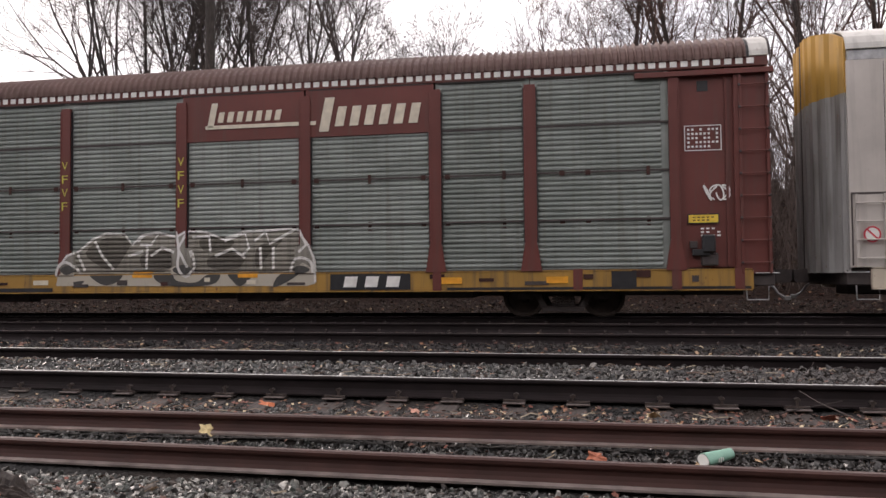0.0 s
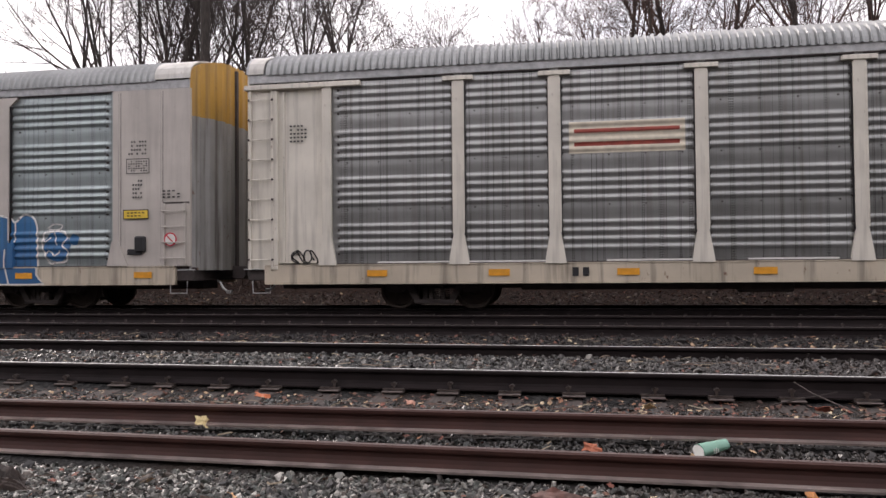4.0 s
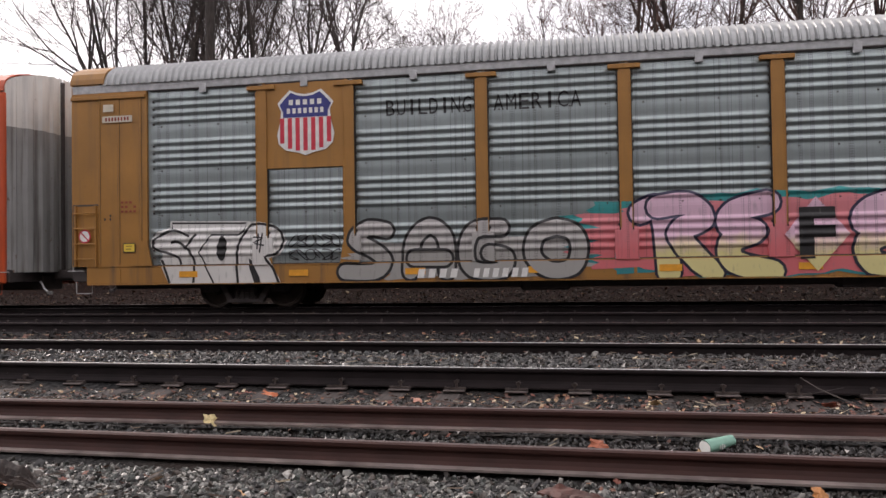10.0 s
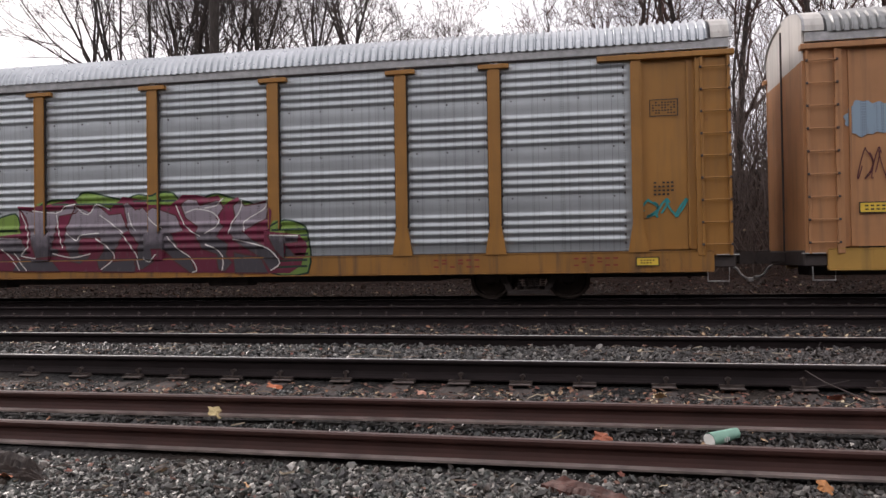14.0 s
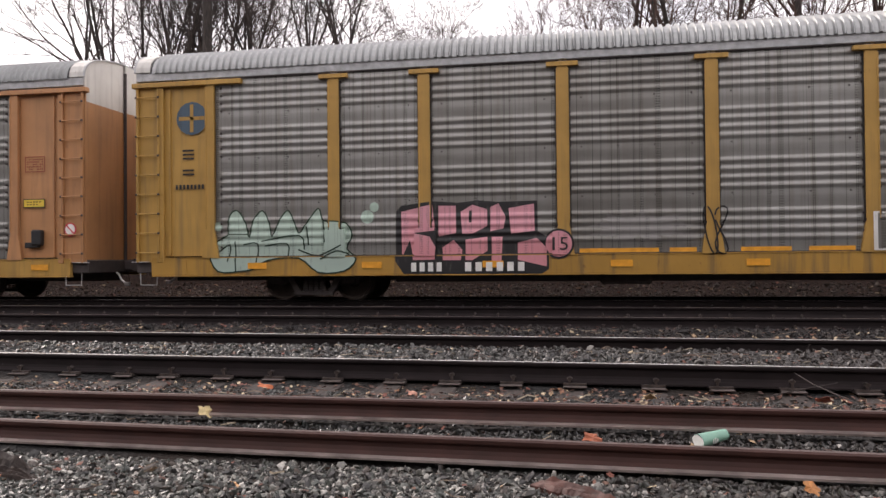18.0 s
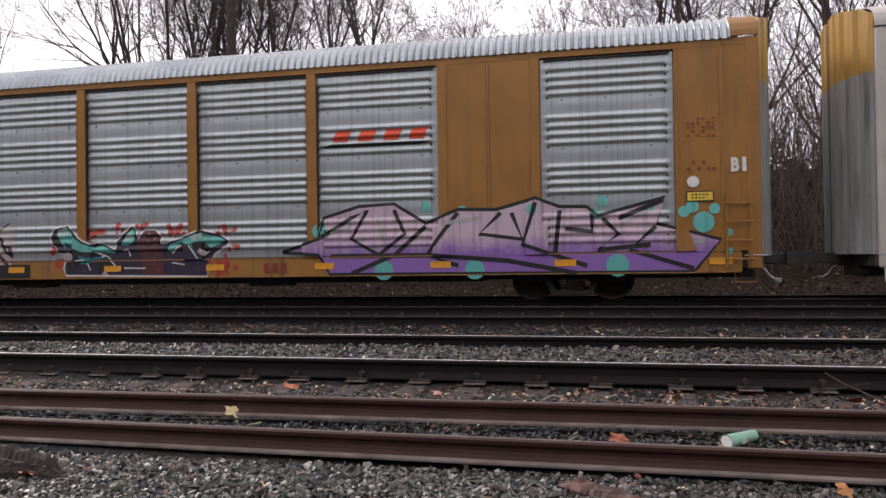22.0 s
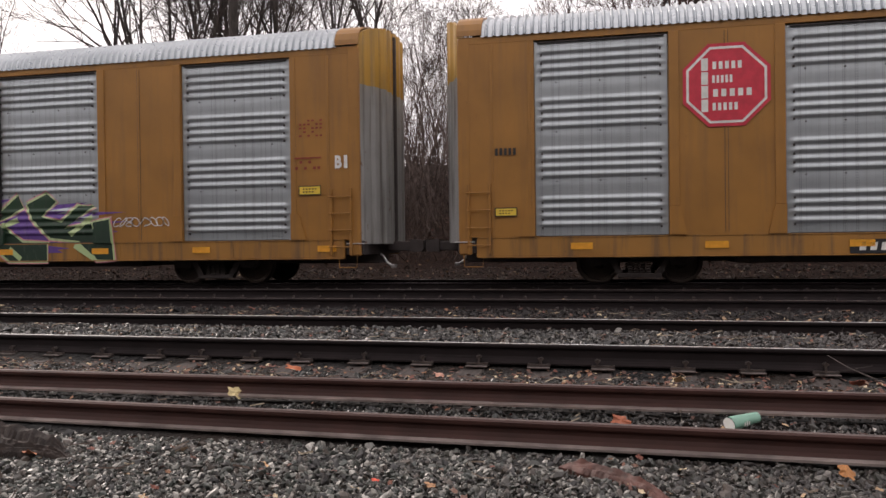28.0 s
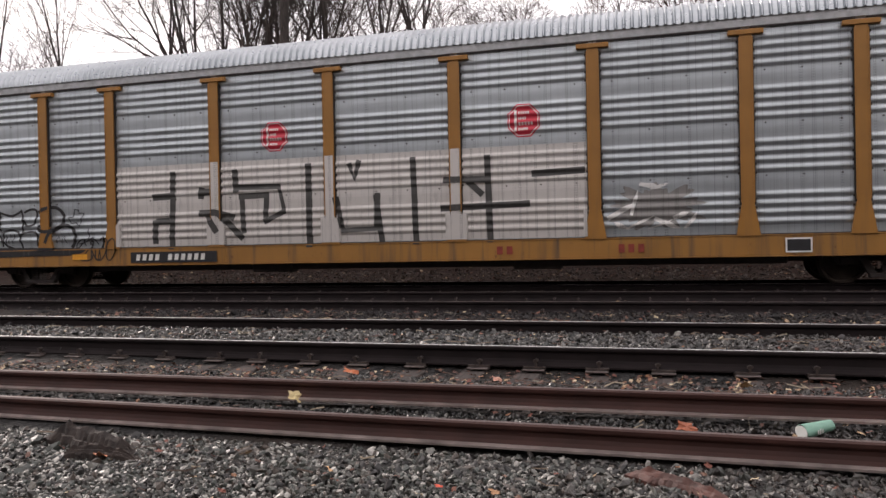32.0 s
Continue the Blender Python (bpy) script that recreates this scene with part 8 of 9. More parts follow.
sk.lines([[(350, 165), (365, 175), (380, 160)], [(420, 65), (440, 105), (470, 125)], [(440, 80), (465, 72), (500, 80), (510, 100), (480, 120)], [(480, 70), (505, 65), (520, 50)], [(480, 140), (505, 150), (520, 170), (518, 190)], [(530, 120), (540, 95), (555, 75), (560, 55)], [(565, 115), (565, 95), (605, 72), (612, 58)], [(540, 130), (590, 140), (620, 150), (640, 175), (620, 190)], [(620, 122), (678, 122)], [(55, 152), (80, 175), (95, 194)], [(80, 160), (110, 194)], [(35, 132), (90, 132)]], SP["white"], 0.026, 0.0145)
scrawl(side, car, (11.67, 12.56, 1.6, 1.95), SP["teal"], 8, 5, 0.04)
data_box(side, car, (11.91, 12.44, 3.54, 3.87), M_BLACK)
stencil_rows(side, car, (11.95, 12.35, 2.0, 2.3), M_BLACK, 4, 5)
warning_label(side, car, (11.6, 12.04, 0.66, 0.84))
warning_label(side, car, (-12.0, -11.55, 0.64, 0.82))
bars(side, car, (-12.5, -12.05, 2.05, 2.3), 5, M_BLACK, 0.02, rows=2)
stencil_rows(side, car, (-12.5, -12.0, 3.5, 3.9), M_TEXT_MAROON, 4, 1)
for x0, x1 in ((10.4, 11.3), (7.6, 8.6), (-10.7, -9.6), (-9.3, -8.4)):
    stencil_rows(side, car, (x0, x1, 0.66, 0.86), M_TEXT_MAROON, 3, 6)

# sun-faded car with the shield
car, side = CARS[6]
shield(side, car, (-8.6, -7.28, 3.18, 4.64))
plate(side, car, (-7.69, -5.1, 0.63, 0.92), (4, 6))
sk = Sketch(side, car, 600, 170, (-9.38, -5.82, -2.54), (2.49, 2.41, 2.34), (0.48, 0.49, 0.49))
sk.fill([(40, 48), (62, 38), (62, 27), (95, 27), (165, 25), (200, 32), (375, 27), (385, 35), (420, 38), (450, 40), (455, 110), (425, 120), (30, 125), (15, 100), (30, 80)], SP["smoke"], 0.004, False, label="dark grey block graffiti with chalk-white edges")
for shape in [[(95, 56), (132, 56), (132, 70), (145, 72), (148, 85), (172, 90), (170, 103), (162, 103)], [(85, 83), (116, 103), (70, 103)], [(230, 48), (262, 48), (249, 70), (247, 82), (255, 110), (238, 110), (243, 82), (243, 70)], [(287, 62), (295, 56), (307, 60), (306, 67), (290, 67)], [(290, 90), (305, 90), (305, 98), (296, 102)], [(337, 85), (348, 103), (330, 103)], [(376, 62), (390, 60), (393, 75), (382, 72)], [(370, 88), (392, 98), (392, 104), (380, 103)], [(430, 64), (448, 64), (444, 76), (430, 76)], [(426, 95), (446, 95), (446, 104), (426, 104)], [(484, 82), (520, 78), (515, 88), (495, 102), (486, 100)], [(192, 52), (205, 52), (208, 68), (194, 68)], [(195, 90), (212, 90), (208, 100), (196, 102)]]:
    sk.fill(shape, SP["bright_chalk"], 0.007, False, "graffiti_shade")
sk.lines([[(38, 65), (38, 38), (60, 36), (60, 26), (94, 26), (94, 32), (165, 32), (168, 70), (130, 72)], [(10, 125), (12, 102), (30, 98), (45, 88), (26, 86), (26, 68), (58, 68)], [(40, 58), (58, 58), (60, 68), (82, 82)], [(164, 103), (165, 122)], [(172, 88), (243, 90)], [(244, 26), (244, 48)], [(250, 110), (251, 122)], [(272, 67), (272, 90), (305, 90)], [(307, 65), (340, 66), (385, 68)], [(340, 26), (340, 85)], [(340, 28), (375, 27)], [(378, 36), (390, 26), (405, 25), (425, 36), (443, 40), (448, 15)], [(342, 104), (344, 122)], [(438, 76), (438, 106)]], SP["bright_chalk"], 0.035, 0.008, False)
sk.lines([[(486, 60), (555, 58), (557, 85)], [(497, 103), (498, 120)], [(562, 58), (570, 58), (570, 40), (600, 62), (570, 90), (562, 80)], [(540, 100), (600, 100)], [(485, 15), (488, 60)]], SP["bright_chalk"], 0.035, 0.008, False)
scrawl(side, car, (-11.5, -10.6, 1.35, 1.7), SP["white"], 6, 4, 0.04)
scrawl(side, car, (-11.5, -10.6, 1.0, 1.35), SP["white"], 7, 5, 0.04)
blob(side, car, (-12.74, -11.9, 2.98, 3.68), SP["paleblue"], 0.008, 3, 5, 0.25)
scrawl(side, car, (-12.5, -11.9, 2.2, 2.8), SP["wine"], 8, 5, 0.02)
sk = Sketch(side, car, 1568, 235, (-12.71, -5.0, 1.52), (2.55, 2.38, 2.23), (0.23, 0.25, 0.27))
sk.bubble([[(1240, 145), (1232, 65), (1270, 38), (1325, 45), (1325, 80), (1282, 100), (1322, 145)], [(1405, 62), (1355, 80), (1355, 128), (1410, 145)], [(1405, 35), (1440, 55), (1440, 145)], [(1475, 38), (1475, 138), (1520, 138), (1528, 45)]], SP["soot"], SP["paleblue"], 0.3, 0.06, 0.006, label="dark graffiti letters outlined in pale blue")
lettering(side, car, "KPR", (1.75, 3.85, 1.15, 1.95), SP["ghost"], 0.012, "graffiti_tag", "", True, "thin")
warning_label(side, car, (-12.5, -11.86, 1.58, 1.79))
data_box(side, car, (11.9, 12.4, 2.9, 3.25), M_TEXT_MAROON)
warning_label(side, car, (11.85, 12.4, 2.1, 2.3))
no_entry(side, car, 13.05, 1.6)

# old yellow car
car, side = CARS[7]
ring_mark(side, car, -12.1, 3.95, 0.36, SP["slateblue"], SP["slateblue"])
rects(side, car, [(-12.4, -11.8, 3.91, 3.99), (-12.14, -12.06, 3.65, 4.25)], PAINTS["yellow"], 0.028, "emblem_cross")
bars(side, car, (-12.5, -11.72, 2.42, 2.52), 9, M_BLACK, 0.02)
stencil_rows(side, car, (-12.4, -11.95, 2.7, 3.3), M_BLACK, 7, 1)
sk = Sketch(side, car, 1568, 333, (-11.82, -7.71, -3.96), (2.23, 2.14, 2.05), (0.54, 0.52, 0.5))

mass = [(100, 160), (105, 80), (140, 55), (175, 110), (190, 170), (205, 100), (245, 55), (275, 110), (285, 165), (320, 90), (355, 55), (385, 120), (400, 150), (430, 110), (480, 45), (500, 95), (550, 100), (600, 110), (622, 160), (600, 215), (640, 260), (590, 310), (480, 315), (400, 255), (270, 265), (215, 300), (150, 312), (60, 312), (25, 240), (50, 190)]
sk.fill(mass, SP["mint"], 0.005, True, label="mint-green bubble graffiti")
sk.ring(mass, SP["dkgreen"], 0.03, 0.009)
sk.lines([[(130, 185), (135, 312)], [(165, 200), (225, 195), (220, 280)], [(255, 205), (350, 195), (350, 255)], [(240, 185), (400, 160), (420, 220)], [(395, 220), (480, 245), (580, 200)], [(490, 260), (560, 225), (610, 240)], [(60, 230), (110, 200), (100, 270)], [(100, 155), (190, 155)], [(430, 120), (440, 200)], [(500, 100), (510, 190)]], SP["dkgreen"], 0.03, 0.01)
dots(side, car, [(-8.2, 1.75, 0.14), (-8.05, 1.95, 0.1), (-11.5, 1.6, 0.1)], SP["mint"], 0.012)
sk.fill([(808, 60), (830, 35), (970, 16), (1070, 22), (1150, 12), (1240, 18), (1402, 12), (1404, 140), (1452, 170), (1452, 300), (1420, 322), (840, 322), (805, 270)], SP["black"], 0.005, False, "graffiti_ground")
for shape in ([(830, 60), (960, 30), (972, 140), (880, 150), (950, 165), (976, 210), (970, 262), (880, 264), (866, 180), (832, 250)], [(986, 35), (1060, 35), (1060, 150), (986, 165)], [(1002, 210), (1050, 180), (1086, 220), (1080, 264), (1005, 264)], [(1080, 60), (1130, 30), (1192, 50), (1192, 120), (1130, 152), (1086, 152)], [(1100, 178), (1192, 165), (1192, 225), (1130, 264), (1100, 264)], [(1205, 40), (1240, 25), (1270, 80), (1260, 130), (1205, 142)], [(1210, 165), (1256, 165), (1250, 290), (1210, 264)], [(1282, 45), (1390, 25), (1392, 140), (1292, 152)], [(1320, 190), (1400, 170), (1442, 210), (1442, 290), (1320, 262)]):
    sk.fill(shape, SP["pink"], 0.009, False, label="pink block graffiti outlined in black")
sk.lines([[(1122, 55), (1120, 105)]], SP["black"], 0.06, 0.013)
dots(side, car, [(-4.3, 1.15, 0.3)], SP["black"], 0.006)
dots(side, car, [(-4.3, 1.15, 0.26)], SP["pink"], 0.010)
lettering(side, car, "15", (-4.5, -4.1, 1.02, 1.28), SP["black"], 0.014, "graffiti_letter", "", True, "thin")
bars(side, car, (-7.3, -6.6, 0.62, 0.8), 4, M_WHITE, 0.028)
bars(side, car, (-6.2, -4.93, 0.62, 0.8), 6, M_WHITE, 0.028)
graffiti(side, car, "EAZZ", (1.5, 4.8, 0.98, 1.66), PANELS["dark"], SP["white"], None, 0.0, random.Random(3), 1.1, "hollow graffiti letters outlined in white", 0.3)
lettering(side, car, "rota", (9.95, 10.85, 1.72, 2.0), SP["yellow"], 0.012, "graffiti_tag", "", True, "thin")
lettering(side, car, "#rota", (9.97, 11.05, 1.1, 1.38), SP["white"], 0.012, "graffiti_tag", "", True, "thin")
rects(side, car, [(4.93, 5.97, 0.6, 0.8)], M_BLACK, 0.016, "marking_plate")
bars(side, car, (5.05, 5.85, 0.63, 0.77), 3, PAINTS["sillyel"], 0.019)
rects(side, car, [(7.6, 8.05, 0.62, 0.86)], M_BLACK, 0.016, "marking_plate")
data_box(side, car, (11.94, 12.44, 2.9, 3.25), M_BLACK)
data_box(side, car, (11.92, 12.46, 2.2, 2.38), M_BLACK, 2)
scrawl(side, car, (6.9, 7.2, 1.2, 1.5), SP["black"], 9, 3, 0.03)
scrawl(side, car, (8.8, 9.05, 1.2, 1.5), SP["black"], 10, 3, 0.03)
blob(side, car, (-3.8, -1.7, 1.15, 1.75), SP["ghost"], 0.004, 33, 9, 0.5)
scrawl(side, car, (-1.55, -1.15, 0.9, 1.85), SP["black"], 11, 2, 0.03)
for x0, x1 in ((-3.9, -2.4), (-2.2, -1.7), (-0.9, 0.0), (0.3, 1.1), (1.6, 4.0), (4.4, 6.7), (7.3, 8.6), (9.2, 11.3)):
    rects(side, car, [(x0, x1, 0.965, 1.05)], M_YELLOW, 0.03, "sill_strip")

# mustard car with the green piece
car, side = CARS[8]
sk = Sketch(side, car, 720, 150, (-12.33, -7.51, -3.22), (2.20, 2.04, 1.90), (0.31, 0.26, 0.21))
mass = [(52, 20), (60, 21), (140, 25), (145, 31), (210, 25), (192, 19), (190, 14), (205, 9), (240, 7), (250, 2), (290, 4), (315, 12), (328, 23), (323, 49), (380, 54), (405, 62), (402, 78), (398, 102), (373, 122), (320, 110), (308, 99), (310, 120), (260, 124), (258, 116), (185, 118), (120, 120), (70, 120), (55, 120), (48, 100), (58, 64), (42, 38)]
sk.ring(mass, SP["yellow"], 0.15, 0.005, False)
sk.fill(mass, SP["greens"], 0.007, False, label="pale to dark green graffiti letters with a yellow glow")
sk.lines([mass[28:] + mass[:18]], SP["black"], 0.055, 0.011, False)
for shape in [[(278, 45), (292, 40), (294, 44), (284, 50)], [(168, 56), (196, 64), (198, 54)], [(50, 62), (82, 64), (60, 69)], [(110, 69), (160, 74), (140, 80), (135, 70)], [(228, 54), (238, 52), (240, 60), (232, 62)], [(284, 68), (304, 76), (304, 84), (286, 80)]]:
    sk.fill(shape, SP["black"], 0.012, False, "graffiti_shade")
sk.lines([[(140, 25), (141, 52), (92, 54)], [(145, 31), (142, 54)], [(210, 25), (208, 42), (200, 52), (170, 56)], [(250, 2), (265, 22), (269, 45), (264, 62), (245, 70)], [(328, 23), (323, 49), (300, 52)], [(60, 98), (240, 88)]], SP["black"], 0.04, 0.0125)
sk.lines([[(50, 100), (68, 117), (140, 97), (138, 75)], [(122, 103), (123, 119), (198, 97), (206, 90), (204, 60)], [(180, 112), (186, 118), (260, 99), (270, 75)], [(265, 90), (258, 102), (262, 118)], [(275, 48), (272, 68), (290, 80)], [(302, 58), (303, 82)], [(308, 96), (328, 88), (310, 75), (285, 68)], [(308, 96), (315, 109), (372, 122), (398, 103), (404, 80)], [(60, 62), (100, 60)], [(120, 68), (150, 58)], [(170, 52), (200, 48)], [(280, 82), (282, 108)]], SP["white"], 0.022, 0.013, False)
sk.lines([[(332, 98), (345, 90), (350, 105), (360, 85)], [(365, 105), (380, 86), (372, 95), (386, 100)], [(350, 76), (350, 90)], [(355, 35), (365, 22), (368, 40)], [(370, 45), (382, 25), (390, 38)]], SP["mint"], 0.02, 0.014)
sk.fill([(286, 83), (304, 88), (315, 120), (305, 120), (290, 95)], SP["yellow"], 0.012, False, "graffiti_shade")
sk.fill([(420, 42), (460, 30), (500, 15), (510, 30), (520, 35), (550, 16), (565, 12), (555, 42), (580, 20), (605, 12), (615, 15), (602, 38), (620, 66), (625, 30), (635, 12), (655, 15), (665, 35), (678, 28), (688, 22), (700, 10), (719, 5), (719, 92), (460, 94), (425, 95), (416, 65)], SP["petal"], 0.006, False, label="white, pink and lilac graffiti letters outlined in black")
for shape in [[(545, 90), (548, 62), (560, 52), (568, 75), (565, 90)], [(580, 52), (598, 56), (605, 75), (585, 70)], [(510, 80), (525, 65), (532, 82)]]:
    sk.fill(shape, SP["lilac"], 0.008, True, "graffiti_shade")
for shape in [[(535, 35), (550, 30), (548, 45), (538, 46)], [(626, 75), (636, 50), (642, 35), (642, 60), (632, 80)], [(700, 52), (712, 52), (719, 62), (719, 75)], [(434, 75), (450, 68), (465, 75), (460, 86), (440, 88)]]:
    sk.fill(shape, SP["wine"], 0.009, False, "graffiti_shade")
sk.lines([[(465, 55), (480, 40), (495, 20), (504, 14), (508, 25), (505, 40), (540, 22), (562, 12), (564, 22), (555, 35), (545, 60), (535, 78), (520, 68), (505, 55)], [(480, 45), (482, 65), (495, 90)], [(510, 50), (530, 40), (555, 35)], [(562, 35), (580, 20), (598, 14), (605, 18), (595, 35), (600, 55), (620, 70), (635, 90)], [(570, 55), (568, 75), (580, 90)], [(575, 65), (590, 75), (585, 85)], [(625, 22), (635, 14), (650, 13), (658, 28), (650, 70), (645, 88)], [(625, 22), (638, 35), (628, 70)], [(658, 35), (670, 30), (675, 40), (665, 60), (648, 82)], [(678, 50), (682, 30), (700, 12), (712, 6)], [(420, 65), (450, 50), (470, 52)], [(425, 80), (445, 90), (468, 78)]], SP["black"], 0.035, 0.012)
sk.lines([[(474, 50), (478, 68), (488, 90)], [(662, 35), (658, 55), (650, 70)], [(678, 50), (688, 75), (710, 90)], [(690, 35), (700, 60), (718, 75)]], SP["black"], 0.075, 0.0115)
dots(side, car, [sk.at(u, v) + (0.05,) for u, v in [(426, 18), (460, 10), (472, 22), (520, 12), (572, 8), (620, 6), (442, 34), (670, 16), (610, 28)]], SP["yellow"], 0.0055)
rects(side, car, [(-6.1, -2.75, 0.565, 0.88)], SP["black"], 0.0135, "graffiti_block")
plate(side, car, (-5.75, -3.4, 0.57, 0.85), (4, 6))
sk = Sketch(side, car, 1568, 192, (-12.47, -2.94, 4.66), (2.53, 2.18, 1.91), (0.22, 0.14, 0.07))
sk = Sketch(side, car, 500, 170, (-2.42, 0.32, 2.86), (2.17, 2.06, 1.97), (0.24, 0.22, 0.19))
mass = [(16, 63), (20, 48), (30, 40), (58, 33), (70, 48), (95, 65), (115, 72), (128, 67), (150, 75), (168, 82), (170, 65), (190, 45), (210, 32), (218, 48), (220, 60), (235, 42), (260, 40), (276, 52), (275, 70), (285, 68), (330, 55), (368, 39), (410, 48), (436, 60), (430, 72), (400, 90), (395, 100), (388, 115), (384, 136), (55, 136), (50, 120), (55, 105), (70, 100), (40, 90)]
sk.fill(mass, SP["plum"], 0.005, False, "graffiti_ground", "teal and dark purple wild-style graffiti")
sk.ring(mass, SP["white"], 0.04, 0.0065, False)
for shape in [[(28, 50), (35, 42), (56, 37), (70, 54), (95, 70), (120, 77), (135, 72), (165, 84), (168, 92), (120, 90), (95, 90), (70, 82), (52, 70), (50, 85)], [(180, 70), (190, 55), (208, 36), (215, 50), (212, 68), (195, 76), (182, 76)], [(288, 82), (295, 68), (335, 56), (368, 44), (410, 53), (430, 61), (410, 72), (390, 78), (370, 65), (350, 68), (365, 100), (345, 72), (320, 70), (305, 82), (300, 90)]]:
    sk.fill(shape, SP["aqua"], 0.008, False, "graffiti_letter")
    sk.ring(shape, SP["black"], 0.04, 0.0105, False)
for shape in [[(32, 48), (55, 40), (60, 52), (40, 60)], [(188, 60), (205, 45), (208, 58), (192, 68)], [(345, 55), (370, 48), (382, 56), (355, 62)]]:
    sk.fill(shape, SP["mint"], 0.009, False, "graffiti_shade")
for shape in [[(26, 54), (36, 62), (50, 92), (38, 90), (18, 64)], [(55, 78), (80, 86), (80, 100), (65, 98)], [(345, 70), (370, 67), (395, 82), (390, 92), (365, 78)], [(60, 110), (85, 106), (75, 134), (60, 134)], [(125, 100), (150, 98), (175, 120), (160, 134), (130, 130)]]:
    sk.fill(shape, SP["black"], 0.009, False, "graffiti_shade")
sk.fill([(220, 64), (235, 45), (258, 42), (273, 54), (270, 72), (280, 100), (282, 134), (235, 134), (232, 100), (218, 82)], SP["wine"], 0.009, False, "graffiti_shade")
dots(side, car, [sk.at(u, v) + (r,) for u, v, r in [(235, 55, 0.04), (248, 50, 0.03), (260, 60, 0.04), (245, 68, 0.06), (258, 74, 0.07), (232, 72, 0.03), (240, 85, 0.03), (265, 90, 0.04), (248, 100, 0.03), (260, 110, 0.03), (242, 115, 0.03), (270, 122, 0.03), (250, 126, 0.03)]], SP["slate"], 0.0115)
sk.lines([[(300, 90), (312, 78), (320, 72)], [(342, 72), (365, 100)], [(120, 88), (148, 96), (170, 115)], [(80, 106), (100, 104)], [(302, 108), (332, 112)], [(105, 110), (112, 125)], [(188, 84), (198, 82), (202, 96)], [(135, 98), (145, 94)], [(190, 120), (240, 120)], [(370, 80), (382, 88), (388, 84)]], SP["white"], 0.03, 0.012, False)
for shape in [[(138, 134), (145, 125), (154, 134)], [(45, 94), (58, 88), (72, 98), (55, 100)], [(362, 85), (370, 78), (382, 90), (376, 94)]]:
    sk.fill(shape, SP["petal"], 0.012, False, "graffiti_shade")
sk.fill([(88, 95), (105, 100), (165, 94), (130, 102), (105, 114), (88, 112)], SP["teal"], 0.0095, False, "graffiti_shade")
rng = random.Random(4)
for u, v, du, dv, n in ((120, 50, 22, 10, 16), (180, 42, 16, 10, 10), (235, 30, 16, 6, 8), (305, 42, 22, 12, 18), (420, 40, 22, 8, 12), (442, 75, 14, 8, 8), (38, 110, 10, 14, 9), (420, 115, 26, 15, 22), (25, 85, 10, 8, 6)):
    dots(side, car, [sk.at(u + rng.gauss(0, 0.5) * du, v + rng.gauss(0, 0.5) * dv) + (rng.uniform(0.02, 0.07),) for k in range(n)], SP["red"], 0.0035, "spray_speck")
blob(side, car, (4.6, 12.2, 0.54, 1.35), SP["violet"], 0.003, 46, 7, 0.25)
sk = Sketch(side, car, 1568, 192, (-2.05, 7.53, 15.13), (2.66, 2.33, 2.07), (0.34, 0.28, 0.23))
mass = [(430, 125), (500, 100), (508, 60), (575, 38), (640, 33), (700, 70), (760, 44), (832, 44), (905, 22), (950, 38), (1000, 38), (1022, 55), (1148, 20), (1132, 70), (1252, 100), (1200, 162), (520, 167), (500, 130)]
sk.fill(mass, SP["lilac"], 0.007, False, label="lilac and purple wild-style graffiti")
sk.ring(mass, SP["black"], 0.07, 0.01, False)
sk.lines([[(500, 100), (560, 60), (590, 45), (560, 100), (610, 130), (660, 90), (640, 45)], [(700, 75), (640, 130), (560, 165)], [(760, 50), (700, 130), (760, 150)], [(840, 50), (800, 90), (880, 100), (860, 50)], [(905, 30), (880, 110), (1000, 150)], [(950, 45), (940, 130)], [(960, 80), (1010, 85), (1010, 50)], [(1030, 60), (1060, 90), (1020, 120), (1120, 110)], [(1145, 25), (1060, 60)], [(1130, 75), (1080, 120), (1200, 155)], [(520, 132), (700, 130), (850, 140), (980, 165)]], SP["black"], 0.09, 0.012, False)
sk.lines([[(520, 90), (560, 75)], [(730, 70), (800, 60)], [(930, 60), (925, 110)], [(1060, 75), (1120, 45)], [(610, 60), (620, 110)], [(1150, 95), (1220, 105)]], SP["chalk"], 0.08, 0.0125, False)
dots(side, car, [(6.6 + 0.33 * math.sin(9 * k) + 0.62 * k, 1.95 - 0.12 * (k % 3), 0.11) for k in range(9)] + [(4.3, 1.5, 0.15), (5.7, 0.65, 0.2), (7.6, 0.65, 0.2), (10.4, 0.7, 0.22), (12.0, 1.5, 0.2), (12.2, 1.75, 0.1), (11.8, 1.8, 0.12), (12.45, 1.3, 0.07), (12.45, 0.95, 0.07)], SP["aqua"], 0.006)
bars(side, car, (4.5, 6.7, 3.36, 3.58), 4, M_ORANGERED, 0.014, "emblem_bar", lean=0.4, conform=True)
polygon(side, car, [(4.32, 3.24), (6.5, 3.24), (6.78, 3.3), (4.6, 3.31)], M_BLACK, 0.014, "emblem_line")
bars(side, car, (3.0, 3.6, 0.64, 0.84), 3, M_TEXT_MAROON, 0.018)
lettering(side, car, "BI", (12.5, 12.82, 2.45, 2.69), M_WHITE, 0.02, "lettering", "", False)
ring_mark(side, car, 11.82, 2.27, 0.11, M_WHITE, M_WHITE)
warning_label(side, car, (11.69, 12.19, 1.89, 2.09))
stencil_rows(side, car, (11.7, 12.25, 3.1, 3.5), M_TEXT_MAROON, 5, 6)
stencil_rows(side, car, (11.7, 12.25, 2.45, 2.7), M_TEXT_MAROON, 2, 6)
